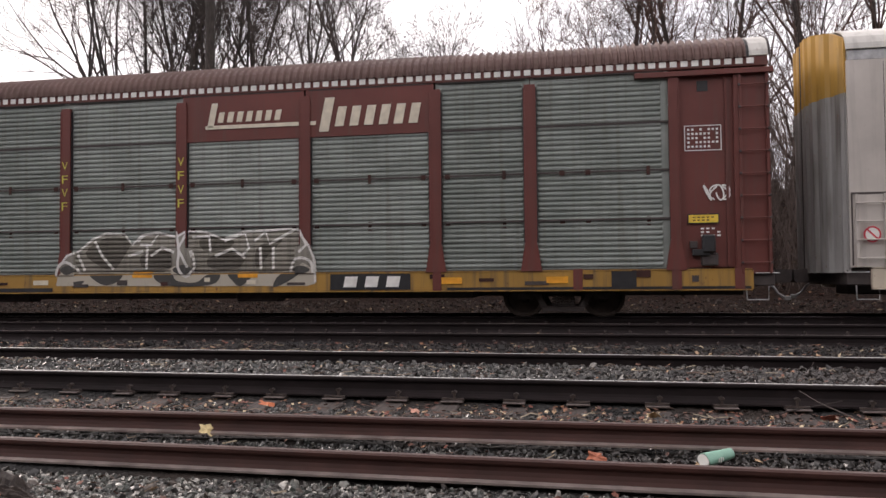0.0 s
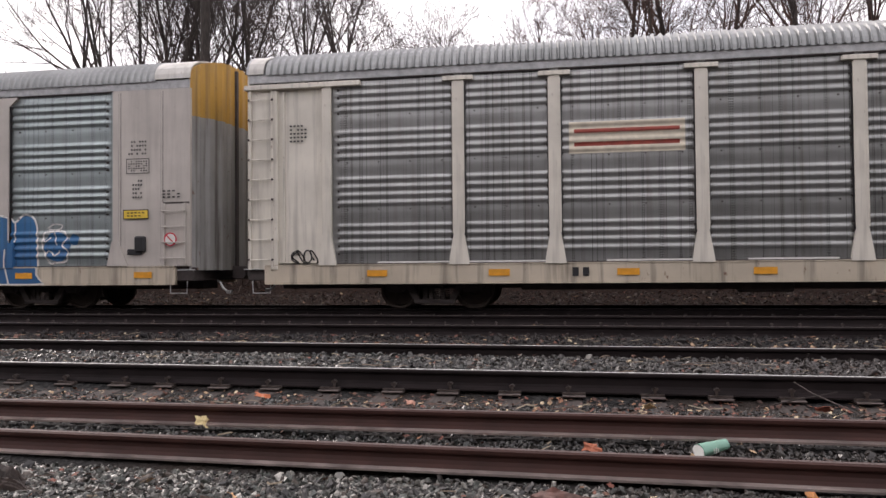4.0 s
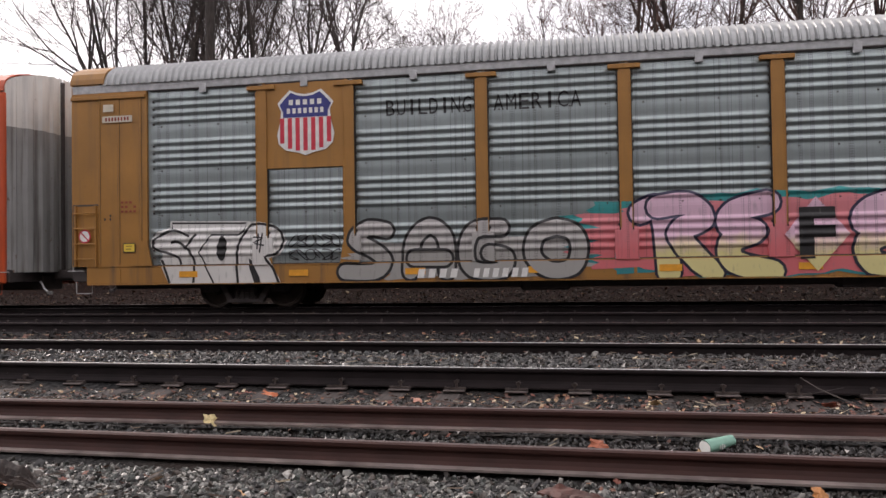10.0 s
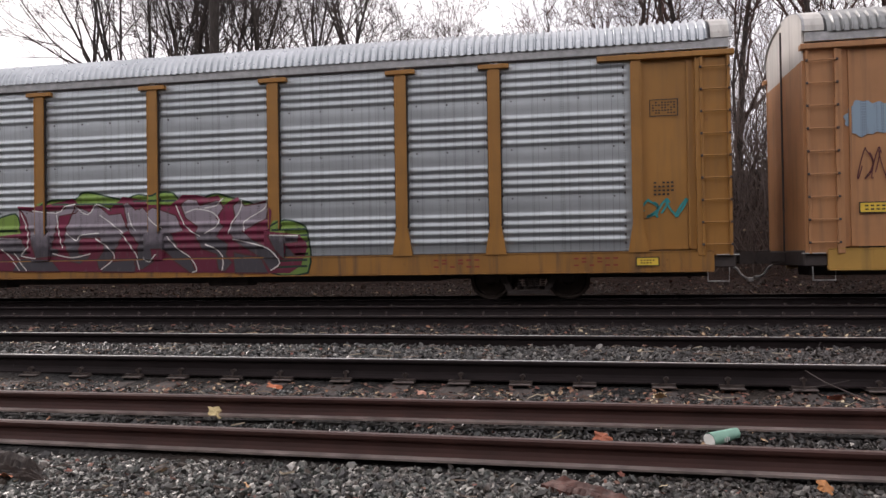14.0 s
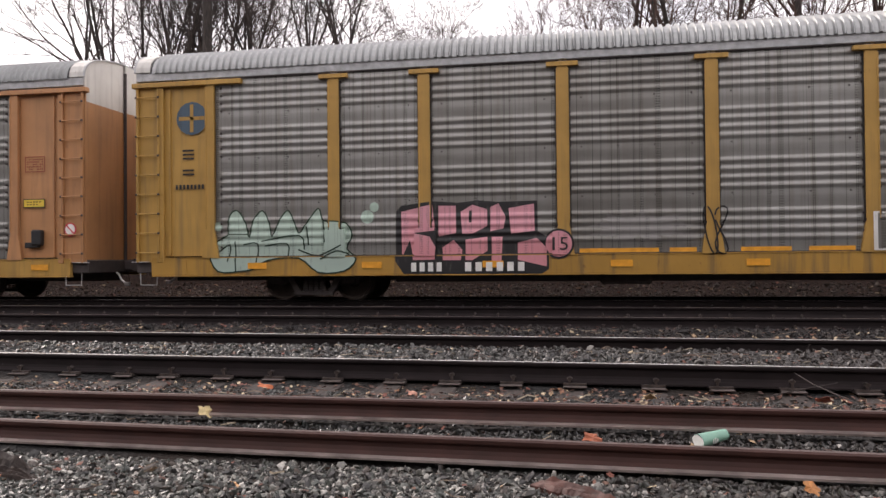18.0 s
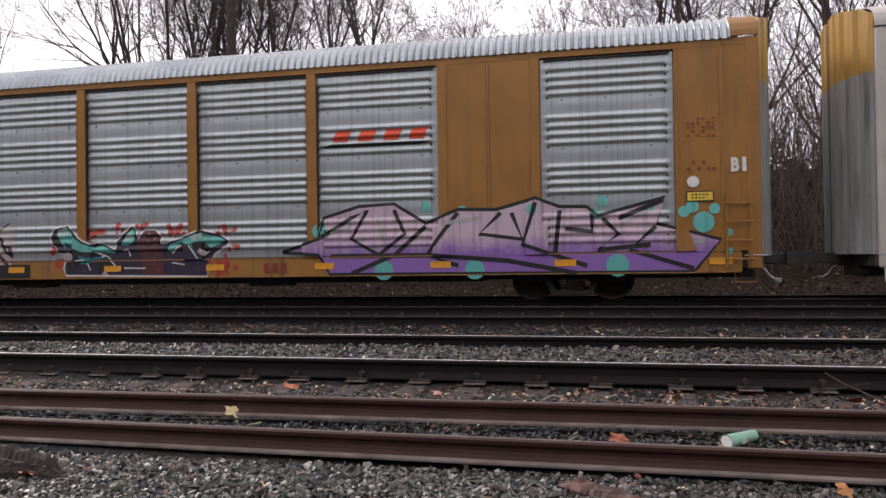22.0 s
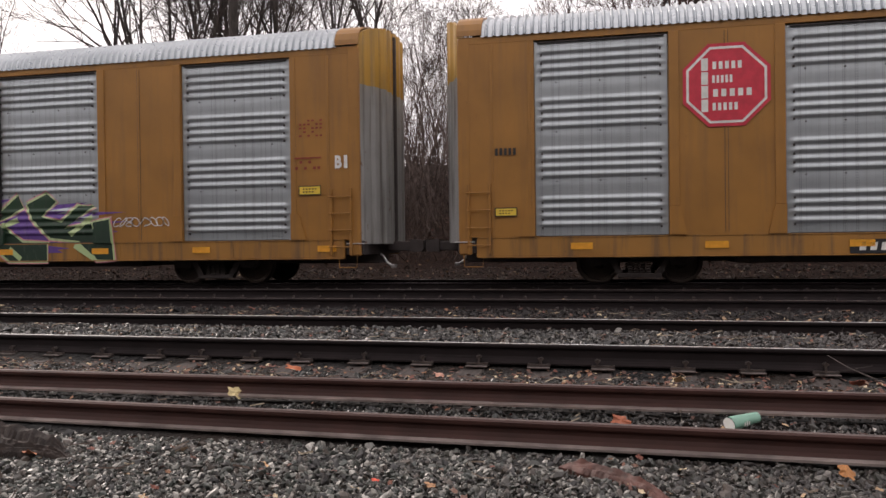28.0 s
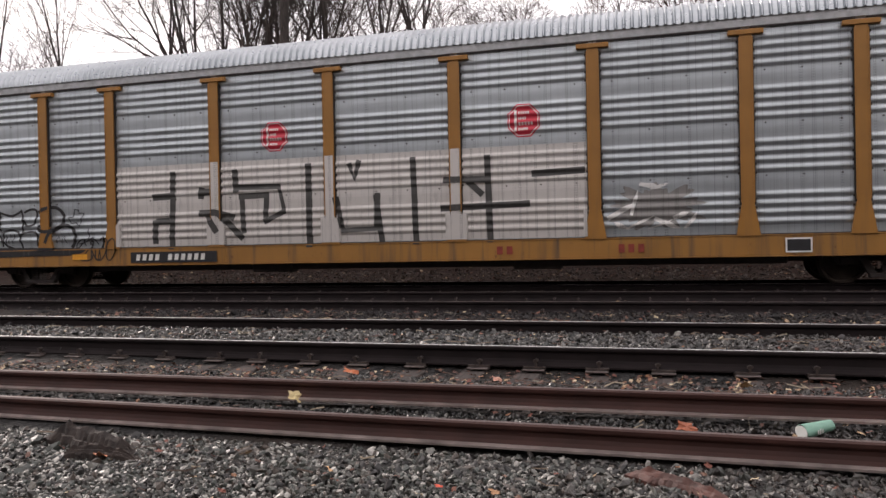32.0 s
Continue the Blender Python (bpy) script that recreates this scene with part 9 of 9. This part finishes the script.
bars(side, car, (-12.25, -11.85, 2.6, 2.85), 4, M_BLACK, 0.02, rows=2)
stencil_rows(side, car, (-12.25, -11.8, 3.1, 3.5), M_TEXT_MAROON, 5, 1)
scrawl(side, car, (-12.3, -11.8, 0.9, 1.7), SP["yellow"], 3, 5, 0.05)

# white car with the blue pieces
car, side = CARS[9]
for x0 in (-8.68, -7.92):
    rects(side, car, [(x0, x0 + 0.68, 3.72, 3.86), (x0, x0 + 0.68, 4.12, 4.26), (x0, x0 + 0.2, 3.86, 4.12)], M_RED, 0.014, "emblem_bar")
rects(side, car, [(-7.44, -7.24, 3.86, 4.12)], M_RED, 0.014, "emblem_bar")
sk = Sketch(side, car, 900, 220, (-13.30, -7.38, -2.31), (3.04, 2.88, 2.75), (0.24, 0.30, 0.36))
dots(side, car, [sk.at(u, v) + (r,) for u, v, r in [(135, 135, 0.28), (160, 130, 0.2), (240, 110, 0.26), (222, 105, 0.18), (315, 130, 0.2), (430, 90, 0.28), (462, 100, 0.25), (440, 105, 0.3), (585, 85, 0.22), (790, 110, 0.3), (815, 120, 0.25), (770, 125, 0.25), (518, 158, 0.18), (135, 155, 0.18)]], SP["coral"], 0.004, "spray_cloud")
dots(side, car, [sk.at(u + d, v + e) + (0.045,) for u, v in [(135, 135), (160, 130), (240, 110), (222, 105), (315, 130), (430, 90), (462, 100), (440, 105), (585, 85), (790, 110), (815, 120), (770, 125), (518, 158), (135, 155)] for d, e in ((-9, -6), (6, -12), (10, 6), (-4, 9))], SP["red"], 0.006)
mass = [(115, 195), (112, 180), (125, 170), (155, 158), (160, 140), (152, 120), (155, 100), (170, 82), (188, 78), (208, 85), (225, 105), (245, 130), (265, 150), (270, 120), (285, 95), (310, 80), (338, 75), (330, 100), (315, 120), (340, 125), (332, 105), (340, 85), (360, 73), (385, 80), (420, 105), (444, 124), (452, 110), (465, 90), (495, 72), (515, 68), (540, 68), (570, 90), (610, 125), (620, 120), (610, 100), (620, 75), (640, 63), (680, 68), (740, 80), (770, 90), (775, 105), (760, 125), (740, 142), (800, 145)]
mass += [(870, 170), (900, 150), (900, 198), (120, 198)]
sk.fill(mass, SP["midblue"], 0.007, False, label="blue wild-style graffiti with pink clouds")
sk.lines([mass[:-2]], SP["darkblue"], 0.075, 0.01)
sk.lines([[(170, 120), (185, 95), (200, 100), (220, 130), (240, 165)], [(155, 158), (190, 135), (220, 130)], [(190, 105), (210, 130), (260, 170)], [(180, 125), (170, 140), (155, 145)], [(270, 150), (290, 110), (320, 85)], [(285, 150), (305, 120), (330, 98)], [(265, 155), (300, 150), (340, 130)], [(350, 130), (345, 105), (360, 92), (390, 100), (440, 135), (490, 170)], [(330, 135), (380, 120), (400, 135), (430, 165)], [(360, 150), (390, 135), (460, 180)], [(380, 150), (440, 192)], [(485, 135), (480, 110), (500, 85), (515, 75)], [(510, 80), (500, 120), (480, 145)]], SP["darkblue"], 0.075, 0.012)
sk.lines([[(530, 80), (540, 105), (590, 135)], [(505, 120), (530, 100), (560, 120), (580, 140)], [(540, 145), (600, 150), (640, 150)], [(530, 170), (600, 160), (690, 160)], [(570, 180), (640, 170)], [(620, 125), (640, 90), (670, 80), (760, 100)], [(670, 92), (750, 105), (730, 130), (700, 150)], [(675, 120), (695, 150), (720, 140), (725, 125)], [(630, 130), (670, 150), (660, 170)], [(700, 155), (780, 155), (840, 180)], [(720, 180), (780, 175), (860, 190)], [(120, 180), (180, 170), (240, 185)], [(140, 190), (210, 170), (300, 180)], [(300, 160), (360, 180), (420, 190)], [(440, 160), (500, 180), (570, 192)]], SP["darkblue"], 0.075, 0.0122)
for shape in [[(170, 168), (185, 155), (215, 155), (210, 165), (190, 173), (170, 175)], [(675, 112), (725, 120), (710, 135), (695, 138)], [(510, 152), (530, 158), (525, 168), (508, 164)]]:
    sk.fill(shape, SP["coral"], 0.0135, True, "graffiti_shade")
for shape in [[(300, 110), (315, 90), (328, 85), (318, 110), (302, 128)], [(390, 135), (412, 150), (400, 168), (380, 152)], [(485, 110), (492, 92), (505, 85), (498, 110)], [(540, 140), (562, 135), (570, 155), (548, 160)], [(645, 105), (655, 92), (670, 95), (658, 118)], [(240, 150), (260, 158), (245, 172), (228, 164)], [(700, 170), (740, 160), (770, 168), (730, 180)]]:
    sk.fill(shape, SP["darkblue"], 0.0128, False, "graffiti_shade")
sk.lines([[(164, 112), (172, 95), (186, 88)], [(346, 116), (352, 92), (372, 84)], [(470, 108), (488, 85)], [(546, 80), (575, 105)], [(624, 105), (632, 80), (655, 72), (750, 88)], [(195, 120), (230, 155)], [(395, 105), (450, 148)], [(280, 135), (300, 105)], [(640, 160), (700, 156)], [(750, 150), (820, 162)], [(180, 180), (230, 176)]], SP["cloudblue"], 0.03, 0.0132)
sk = Sketch(side, car, 1568, 210, (-10.98, -0.2, 7.98), (2.7, 2.51, 2.36), (-0.11, 0.08, 0.23))
bars(side, car, (-5.75, -3.8, 0.56, 0.74), 9, M_WHITE, 0.034)
blob(side, car, (-1.2, 7.7, 0.52, 1.2), SP["cyanblue"], 0.003, 61, 7, 0.25)
sk.fill([(700, 120), (720, 108), (760, 115), (780, 172), (702, 172)], SP["cyanblue"], 0.004, True, "spray_cloud")
sk.bubble([[(728, 68), (790, 84), (862, 66)], [(802, 88), (818, 150)], [(950, 62), (908, 90), (908, 128), (958, 150), (1008, 126), (1012, 82), (950, 62)], [(1076, 68), (1150, 76), (1240, 62)], [(1166, 80), (1168, 150)], [(1295, 46), (1278, 100), (1262, 150)], [(1285, 112), (1340, 92), (1388, 102), (1396, 150)]], SP["cyanblue"], SP["darkblue"], 0.66, 0.09, 0.008, label="cyan to blue bubble-letter graffiti outlined in navy")
sk.fill([(1425, 100), (1480, 84), (1502, 104), (1542, 120), (1548, 165), (1532, 182), (1400, 182)], SP["cloudblue"], 0.005, True, "spray_cloud")
scrawl(side, car, (6.9, 7.6, 0.7, 1.4), SP["darkblue"], 8, 4, 0.025, 0.012)
lettering(side, car, "BI", (12.5, 12.82, 2.44, 2.67), M_BLACK, 0.02, "lettering", "", False)
warning_label(side, car, (11.7, 12.18, 1.9, 2.09))
stencil_rows(side, car, (11.7, 12.3, 3.1, 3.5), M_BLACK, 5, 7)
stencil_rows(side, car, (11.6, 12.2, 2.4, 2.62), M_BLACK, 2, 6)
rects(side, car, [(11.6, 12.2, 2.64, 2.67)], M_BLACK, 0.02, "stencil_line")
bars(side, car, (-12.3, -11.95, 2.58, 2.84), 4, M_BLACK, 0.02, rows=2)
warning_label(side, car, (-12.35, -11.85, 1.35, 1.52))
scrawl(side, car, (-12.3, -11.6, 1.8, 2.2), SP["aqua"], 7, 4, 0.03)
scrawl(side, car, (-12.35, -11.8, 1.0, 1.3), SP["violet"], 8, 4, 0.03)

# mustard car with green and violet
car, side = CARS[10]
for x0, x1 in ((-8.75, -8.05), (-7.9, -7.05)):
    rects(side, car, [(x0, x0 + 0.13, 3.72, 4.4)], M_RED, 0.014, "emblem_bar")
rects(side, car, [(-8.75, -8.0, 3.72, 3.84), (-8.75, -8.0, 4.28, 4.4), (-7.18, -7.05, 3.72, 4.4)], M_RED, 0.0145, "emblem_bar")
polygon(side, car, [(-7.9, 4.4), (-7.72, 4.4), (-7.05, 3.72), (-7.23, 3.72)], M_RED, 0.015, "emblem_bar", "", False)
bars(side, car, (-8.75, -7.06, 3.55, 3.68), 9, M_RED, 0.014, "emblem_bar")
blob(side, car, (-8.3, 7.92, 0.55, 2.06), SP["violet"], 0.003, 71, 21, 0.3, label="violet graffiti ground")
sk = Sketch(side, car, 538, 200, (-9.36, -6.56, -3.99), (2.57, 2.49, 2.41), (0.36, 0.37, 0.38))
sk.fill([(70, 180), (75, 150), (120, 145), (130, 100), (160, 65), (195, 45), (210, 30), (232, 28), (232, 100), (210, 130), (170, 145), (170, 180)], SP["violet"], 0.005, True, "spray_cloud")
dots(side, car, [sk.at(u, v) + (r,) for u, v, r in [(13, 140, 0.19), (80, 110, 0.17), (125, 105, 0.22), (110, 70, 0.1), (170, 75, 0.2)]], SP["violet"], 0.006)
dots(side, car, [sk.at(u, v) + (r,) for u, v, r in [(185, 48, 0.1), (88, 72, 0.06), (40, 100, 0.06), (120, 132, 0.1), (155, 128, 0.05), (130, 103, 0.05), (12, 130, 0.09), (148, 78, 0.06)]], SP["periwinkle"], 0.009)
mass = [(150, 95), (200, 62), (215, 70), (213, 95), (232, 85), (235, 45), (255, 25), (280, 14), (310, 18), (322, 40), (345, 38), (350, 34), (410, 36), (430, 18), (450, 12), (480, 12), (498, 25), (500, 45), (495, 95), (505, 105), (538, 120), (538, 179), (170, 179), (152, 165), (150, 145), (195, 130), (215, 105), (160, 112)]
sk.ring(mass, SP["pink"], 0.2, 0.006, False)
sk.ring(mass, SP["palegreen"], 0.11, 0.008, False)
sk.fill(mass, SP["dkgreen"], 0.01, False, label="dark green wild-style graffiti edged in pale green")
for shape in [[(285, 68), (290, 62), (315, 85), (315, 95), (300, 95)], [(340, 68), (370, 66), (400, 68), (370, 95), (362, 80), (345, 75)], [(300, 123), (350, 123), (355, 140), (340, 152), (315, 140)], [(154, 100), (195, 116), (212, 120), (205, 127), (160, 114)], [(225, 176), (250, 157), (290, 160), (295, 176)], [(380, 107), (420, 103), (405, 115), (385, 116)], [(430, 115), (450, 110), (450, 95), (478, 92), (478, 108), (460, 125), (435, 137)], [(280, 122), (281, 85), (289, 85), (291, 125)], [(232, 112), (248, 105), (249, 122), (236, 128)], [(234, 72), (248, 68), (248, 88), (238, 92)]]:
    sk.fill(shape, SP["palegreen"], 0.012, False, "graffiti_shade")
sk.lines([[(245, 28), (280, 18), (315, 26)], [(420, 26), (450, 16), (482, 18)], [(155, 143), (195, 132), (220, 112)], [(370, 98), (390, 130), (395, 155)], [(350, 40), (410, 42)], [(460, 140), (485, 120), (515, 125)], [(390, 72), (420, 42)]], SP["leaf"], 0.1, 0.0125)
sk.lines([[(283, 50), (295, 40), (315, 48), (365, 90), (370, 65), (370, 45)], [(390, 70), (425, 35), (445, 32), (452, 40)], [(390, 70), (420, 90), (468, 46)], [(295, 95), (365, 95)], [(295, 122), (370, 122)], [(195, 155), (210, 140), (260, 125), (300, 128)], [(490, 95), (487, 145)], [(505, 100), (536, 88)], [(155, 88), (198, 68), (206, 74)]], SP["mint"], 0.03, 0.0135)
sk = Sketch(side, car, 1568, 366, (-1.42, 5.0, 10.5), (2.51, 2.34, 2.19), (-0.26, -0.22, -0.18))

for shape in ([(300, 60), (330, 42), (520, 40), (560, 70), (500, 95), (490, 252), (440, 252), (410, 110), (345, 125)], [(540, 60), (640, 70), (642, 248), (590, 242), (570, 170), (540, 170), (500, 252), (470, 252)], [(610, 160), (750, 40), (766, 80), (680, 130), (760, 195), (852, 200), (852, 256), (720, 256)], [(780, 70), (850, 35), (882, 60), (830, 110), (900, 130), (960, 75), (1016, 75), (910, 150), (1076, 120), (1086, 256), (1030, 252), (960, 190), (860, 180), (800, 120)]):
    sk.ring(shape, SP["pink"], 0.17, 0.006, False)
    sk.ring(shape, SP["palegreen"], 0.11, 0.008, False)
    sk.fill(shape, SP["dkgreen"], 0.01, False, label="dark green graffiti letters edged in pale green")
sk.lines([[(380, 110), (400, 180)], [(520, 190), (540, 240)], [(700, 140), (750, 120)], [(720, 215), (760, 250)], [(930, 170), (1010, 110), (1015, 150)], [(950, 205), (1020, 250)]], SP["palegreen"], 0.12, 0.012, False)
bm = bmesh.new()
for t in (0.785, -0.785):
    ribbon(bm, [(-0.05 - 0.55 * math.cos(t), 1.6 - 0.55 * math.sin(t)), (-0.05 + 0.55 * math.cos(t), 1.6 + 0.55 * math.sin(t))], 0.09, 0.0006 * t)
lay("graffiti_cross", side, car, bm, SP["black"], 0.014)
bars(side, car, (-5.9, -3.6, 0.6, 0.8), 10, M_WHITE, 0.024)
scrawl(side, car, (7.28, 8.64, 1.3, 1.5), SP["white"], 9, 9, 0.02, 0.016)
lettering(side, car, "BI", (12.5, 12.82, 2.45, 2.69), M_WHITE, 0.02, "lettering", "", False)
warning_label(side, car, (11.69, 12.19, 1.89, 2.09))
warning_label(side, car, (-12.3, -11.78, 1.35, 1.52))
bars(side, car, (-12.3, -11.85, 2.6, 2.85), 4, M_BLACK, 0.02, rows=2)
stencil_rows(side, car, (11.7, 12.25, 3.1, 3.5), M_TEXT_MAROON, 5, 6)
stencil_rows(side, car, (11.6, 12.2, 2.4, 2.65), M_TEXT_MAROON, 2, 6)
rects(side, car, [(11.6, 12.2, 2.66, 2.69)], M_TEXT_MAROON, 0.02, "stencil_line")

# clean mustard car with two octagons
car, side = CARS[11]
octagon(side, car, (-8.69, -7.13, 2.97, 4.53), True, False)
octagon(side, car, (7.1, 8.64, 2.95, 4.52), True, False)
plate(side, car, (-5.81, -3.42, 0.57, 0.83), (4, 6))
bars(side, car, (3.29, 4.19, 0.6, 0.84), 3, M_TEXT_MAROON, 0.018)
stencil_rows(side, car, (4.5, 5.1, 0.7, 0.8), M_TEXT_MAROON, 2, 6)
bars(side, car, (-12.3, -11.85, 2.58, 2.72), 5, M_BLACK, 0.02)
warning_label(side, car, (-12.3, -11.85, 1.36, 1.54))
warning_label(side, car, (11.69, 12.19, 1.89, 2.09))
lettering(side, car, "BI", (12.5, 12.82, 2.45, 2.69), M_WHITE, 0.02, "lettering", "", False)
stencil_rows(side, car, (11.7, 12.25, 3.1, 3.5), M_TEXT_MAROON, 5, 6)
stencil_rows(side, car, (11.6, 12.2, 2.4, 2.65), M_TEXT_MAROON, 2, 6)
rects(side, car, [(11.6, 12.2, 2.66, 2.69)], M_TEXT_MAROON, 0.02, "stencil_line")
rects(side, car, [(11.55, 11.85, 0.96, 1.06)], M_WHITE, 0.05, "paper_tag")
stencil_rows(side, car, (11.7, 12.2, 4.2, 4.5), M_TEXT_MAROON, 4, 1)

# mustard car with white block letters
car, side = CARS[12]
octagon(side, car, (-3.03, -2.39, 3.01, 3.65), True, True)
octagon(side, car, (2.5, 3.15, 3.0, 3.66), True, True)
sk = Sketch(side, car, 500, 150, (-12.63, -9.49, -6.62), (2.32, 2.22, 2.13), (0.49, 0.48, 0.47))
sk.fill([(85, 70), (92, 90), (102, 103), (380, 106), (372, 120), (300, 122), (100, 125), (88, 110)], SP["black"], 0.007, True, label="hollow bubble graffiti letters in thick black line")
sk.lines([[(100, 115), (90, 100), (85, 70), (92, 50), (115, 37), (132, 38), (145, 50), (148, 70), (145, 90), (132, 102), (115, 102), (105, 90), (104, 70)], [(280, 30), (310, 20), (330, 22), (345, 38), (340, 55), (320, 68), (290, 70), (282, 55)], [(300, 95), (310, 75), (335, 60), (355, 58), (370, 70), (372, 90), (362, 105)]], SP["black"], 0.085, 0.0085, True, "graffiti")
sk.lines([[(145, 48), (155, 33), (172, 30), (182, 32), (184, 42), (170, 58), (155, 60), (150, 55)], [(183, 30), (200, 35), (215, 37), (232, 30), (240, 25)], [(183, 42), (185, 70), (195, 70)], [(148, 80), (160, 73), (175, 72), (188, 88), (190, 102)], [(195, 70), (192, 88), (200, 100), (215, 105)], [(195, 70), (215, 67), (232, 72)], [(238, 25), (242, 50), (240, 72)], [(245, 30), (260, 24), (275, 25), (276, 40), (268, 55), (250, 58), (245, 45)], [(235, 78), (250, 72), (272, 72), (282, 85), (278, 102)], [(232, 72), (235, 90), (240, 105)]], SP["black"], 0.055, 0.009, True, "graffiti")
sk.lines([[(358, 40), (368, 40), (372, 24), (382, 26), (382, 32), (395, 32), (388, 45), (385, 60), (375, 52), (362, 54), (358, 40)], [(114, 60), (122, 85)], [(114, 60), (105, 72)], [(200, 78), (200, 95)], [(205, 95), (212, 75), (215, 95), (222, 75)], [(325, 95), (330, 80), (338, 95), (345, 80), (350, 95)], [(10, 90), (15, 75), (25, 70), (30, 90)], [(15, 82), (30, 80)], [(35, 72), (40, 88), (45, 75), (48, 88)], [(52, 65), (52, 88)], [(65, 65), (52, 78), (65, 90)]], SP["black"], 0.03, 0.0125, False)
sk.lines([[(12, 72), (30, 60), (45, 57), (65, 60)], [(20, 104), (40, 100), (62, 104)], [(405, 65), (410, 100)], [(380, 98), (400, 92), (420, 82)], [(415, 110), (415, 128)], [(425, 110), (425, 130)], [(370, 110), (380, 105), (385, 120), (370, 130), (366, 118)], [(435, 90), (445, 82), (440, 110)]], SP["black"], 0.028, 0.0125)
rects(side, car, [(-6.85, 4.05, 0.98, 2.84)], SP["roller"], 0.004, "graffiti", "huge white roller-painted block letters", True)
sk = Sketch(side, car, 1568, 280, (-13.6, -2.7, 5.43), (3.76, 3.16, 2.71), (-0.02, -0.07, -0.11))
sk.lines([[(577, 52), (572, 200)], [(534, 102), (575, 98)], [(540, 145), (538, 190)], [(540, 148), (568, 146)], [(632, 92), (655, 90)], [(634, 82), (632, 104)], [(628, 132), (662, 130), (700, 140)], [(642, 130), (666, 168)], [(668, 130), (716, 180)], [(702, 48), (704, 92)], [(850, 36), (850, 196)]], SP["soot"], 0.15, 0.009, False)
sk.lines([[(705, 82), (790, 80), (800, 128), (758, 148)], [(715, 100), (718, 170)], [(708, 100), (770, 96)], [(765, 100), (762, 140)], [(904, 100), (918, 164), (984, 160), (988, 92)], [(984, 95), (996, 190)], [(932, 36), (942, 66), (952, 30)], [(1060, 24), (1064, 190)], [(1120, 68), (1212, 66)], [(1114, 122), (1296, 112)], [(1210, 20), (1214, 186)], [(1170, 70), (1200, 96)], [(1300, 56), (1410, 48)]], SP["soot"], 0.13, 0.0095, False)
blob(side, car, (4.4, 6.3, 1.05, 2.0), SP["ghost"], 0.004, 81, 9, 0.5)
spikes(side, car, (4.6, 6.0, 1.1, 2.0), SP["white"], 7, 10, 0.012)
plate(side, car, (-6.47, -4.18, 0.6, 0.85), (4, 6))
rects(side, car, [(7.6, 8.05, 0.61, 0.88)], M_WHITE, 0.016, "marking_plate")
rects(side, car, [(7.63, 8.02, 0.64, 0.85)], M_BLACK, 0.019, "plate_face")
scrawl(side, car, (-8.0, -6.9, 0.66, 1.2), SP["black"], 19, 5, 0.03, 0.016)
bars(side, car, (-12.4, -12.0, 2.2, 2.45), 4, M_BLACK, 0.02, rows=2)
bars(side, car, (2.2, 2.6, 0.66, 0.82), 2, M_TEXT_MAROON, 0.016)
bars(side, car, (4.6, 5.15, 0.66, 0.82), 3, M_TEXT_MAROON, 0.016)

# ---- motion ----


def run(t):
    """Metres that the train has gone by t seconds; it slowly gains speed."""
    u = min(1.0, max(0.0, (t - 25.0) / 3.0))
    return 9.90348 * t + 0.44948 * t * t / 32 + 0.05023 * t ** 3 / 1024 - 0.23 * u * u * (3 - 2 * u)


def motions():
    for (car, side), c in zip(CARS, CENTRES):
        walk(car, [(t, pose(c - run(t), TRAIN_Y, 0)) for t in [0.5 * k for k in range(65)]])
    turns = [(k / FPS, Euler((0, -run(k / FPS) / WHEEL_R, 0)).to_matrix().to_4x4()) for k in range(32 * FPS + 1)]
    for wheel, dx in WHEELSETS:
        at = Matrix.Translation((dx, 0, WHEEL_R))
        walk(wheel, [(t, at @ m) for t, m in turns])


motions()
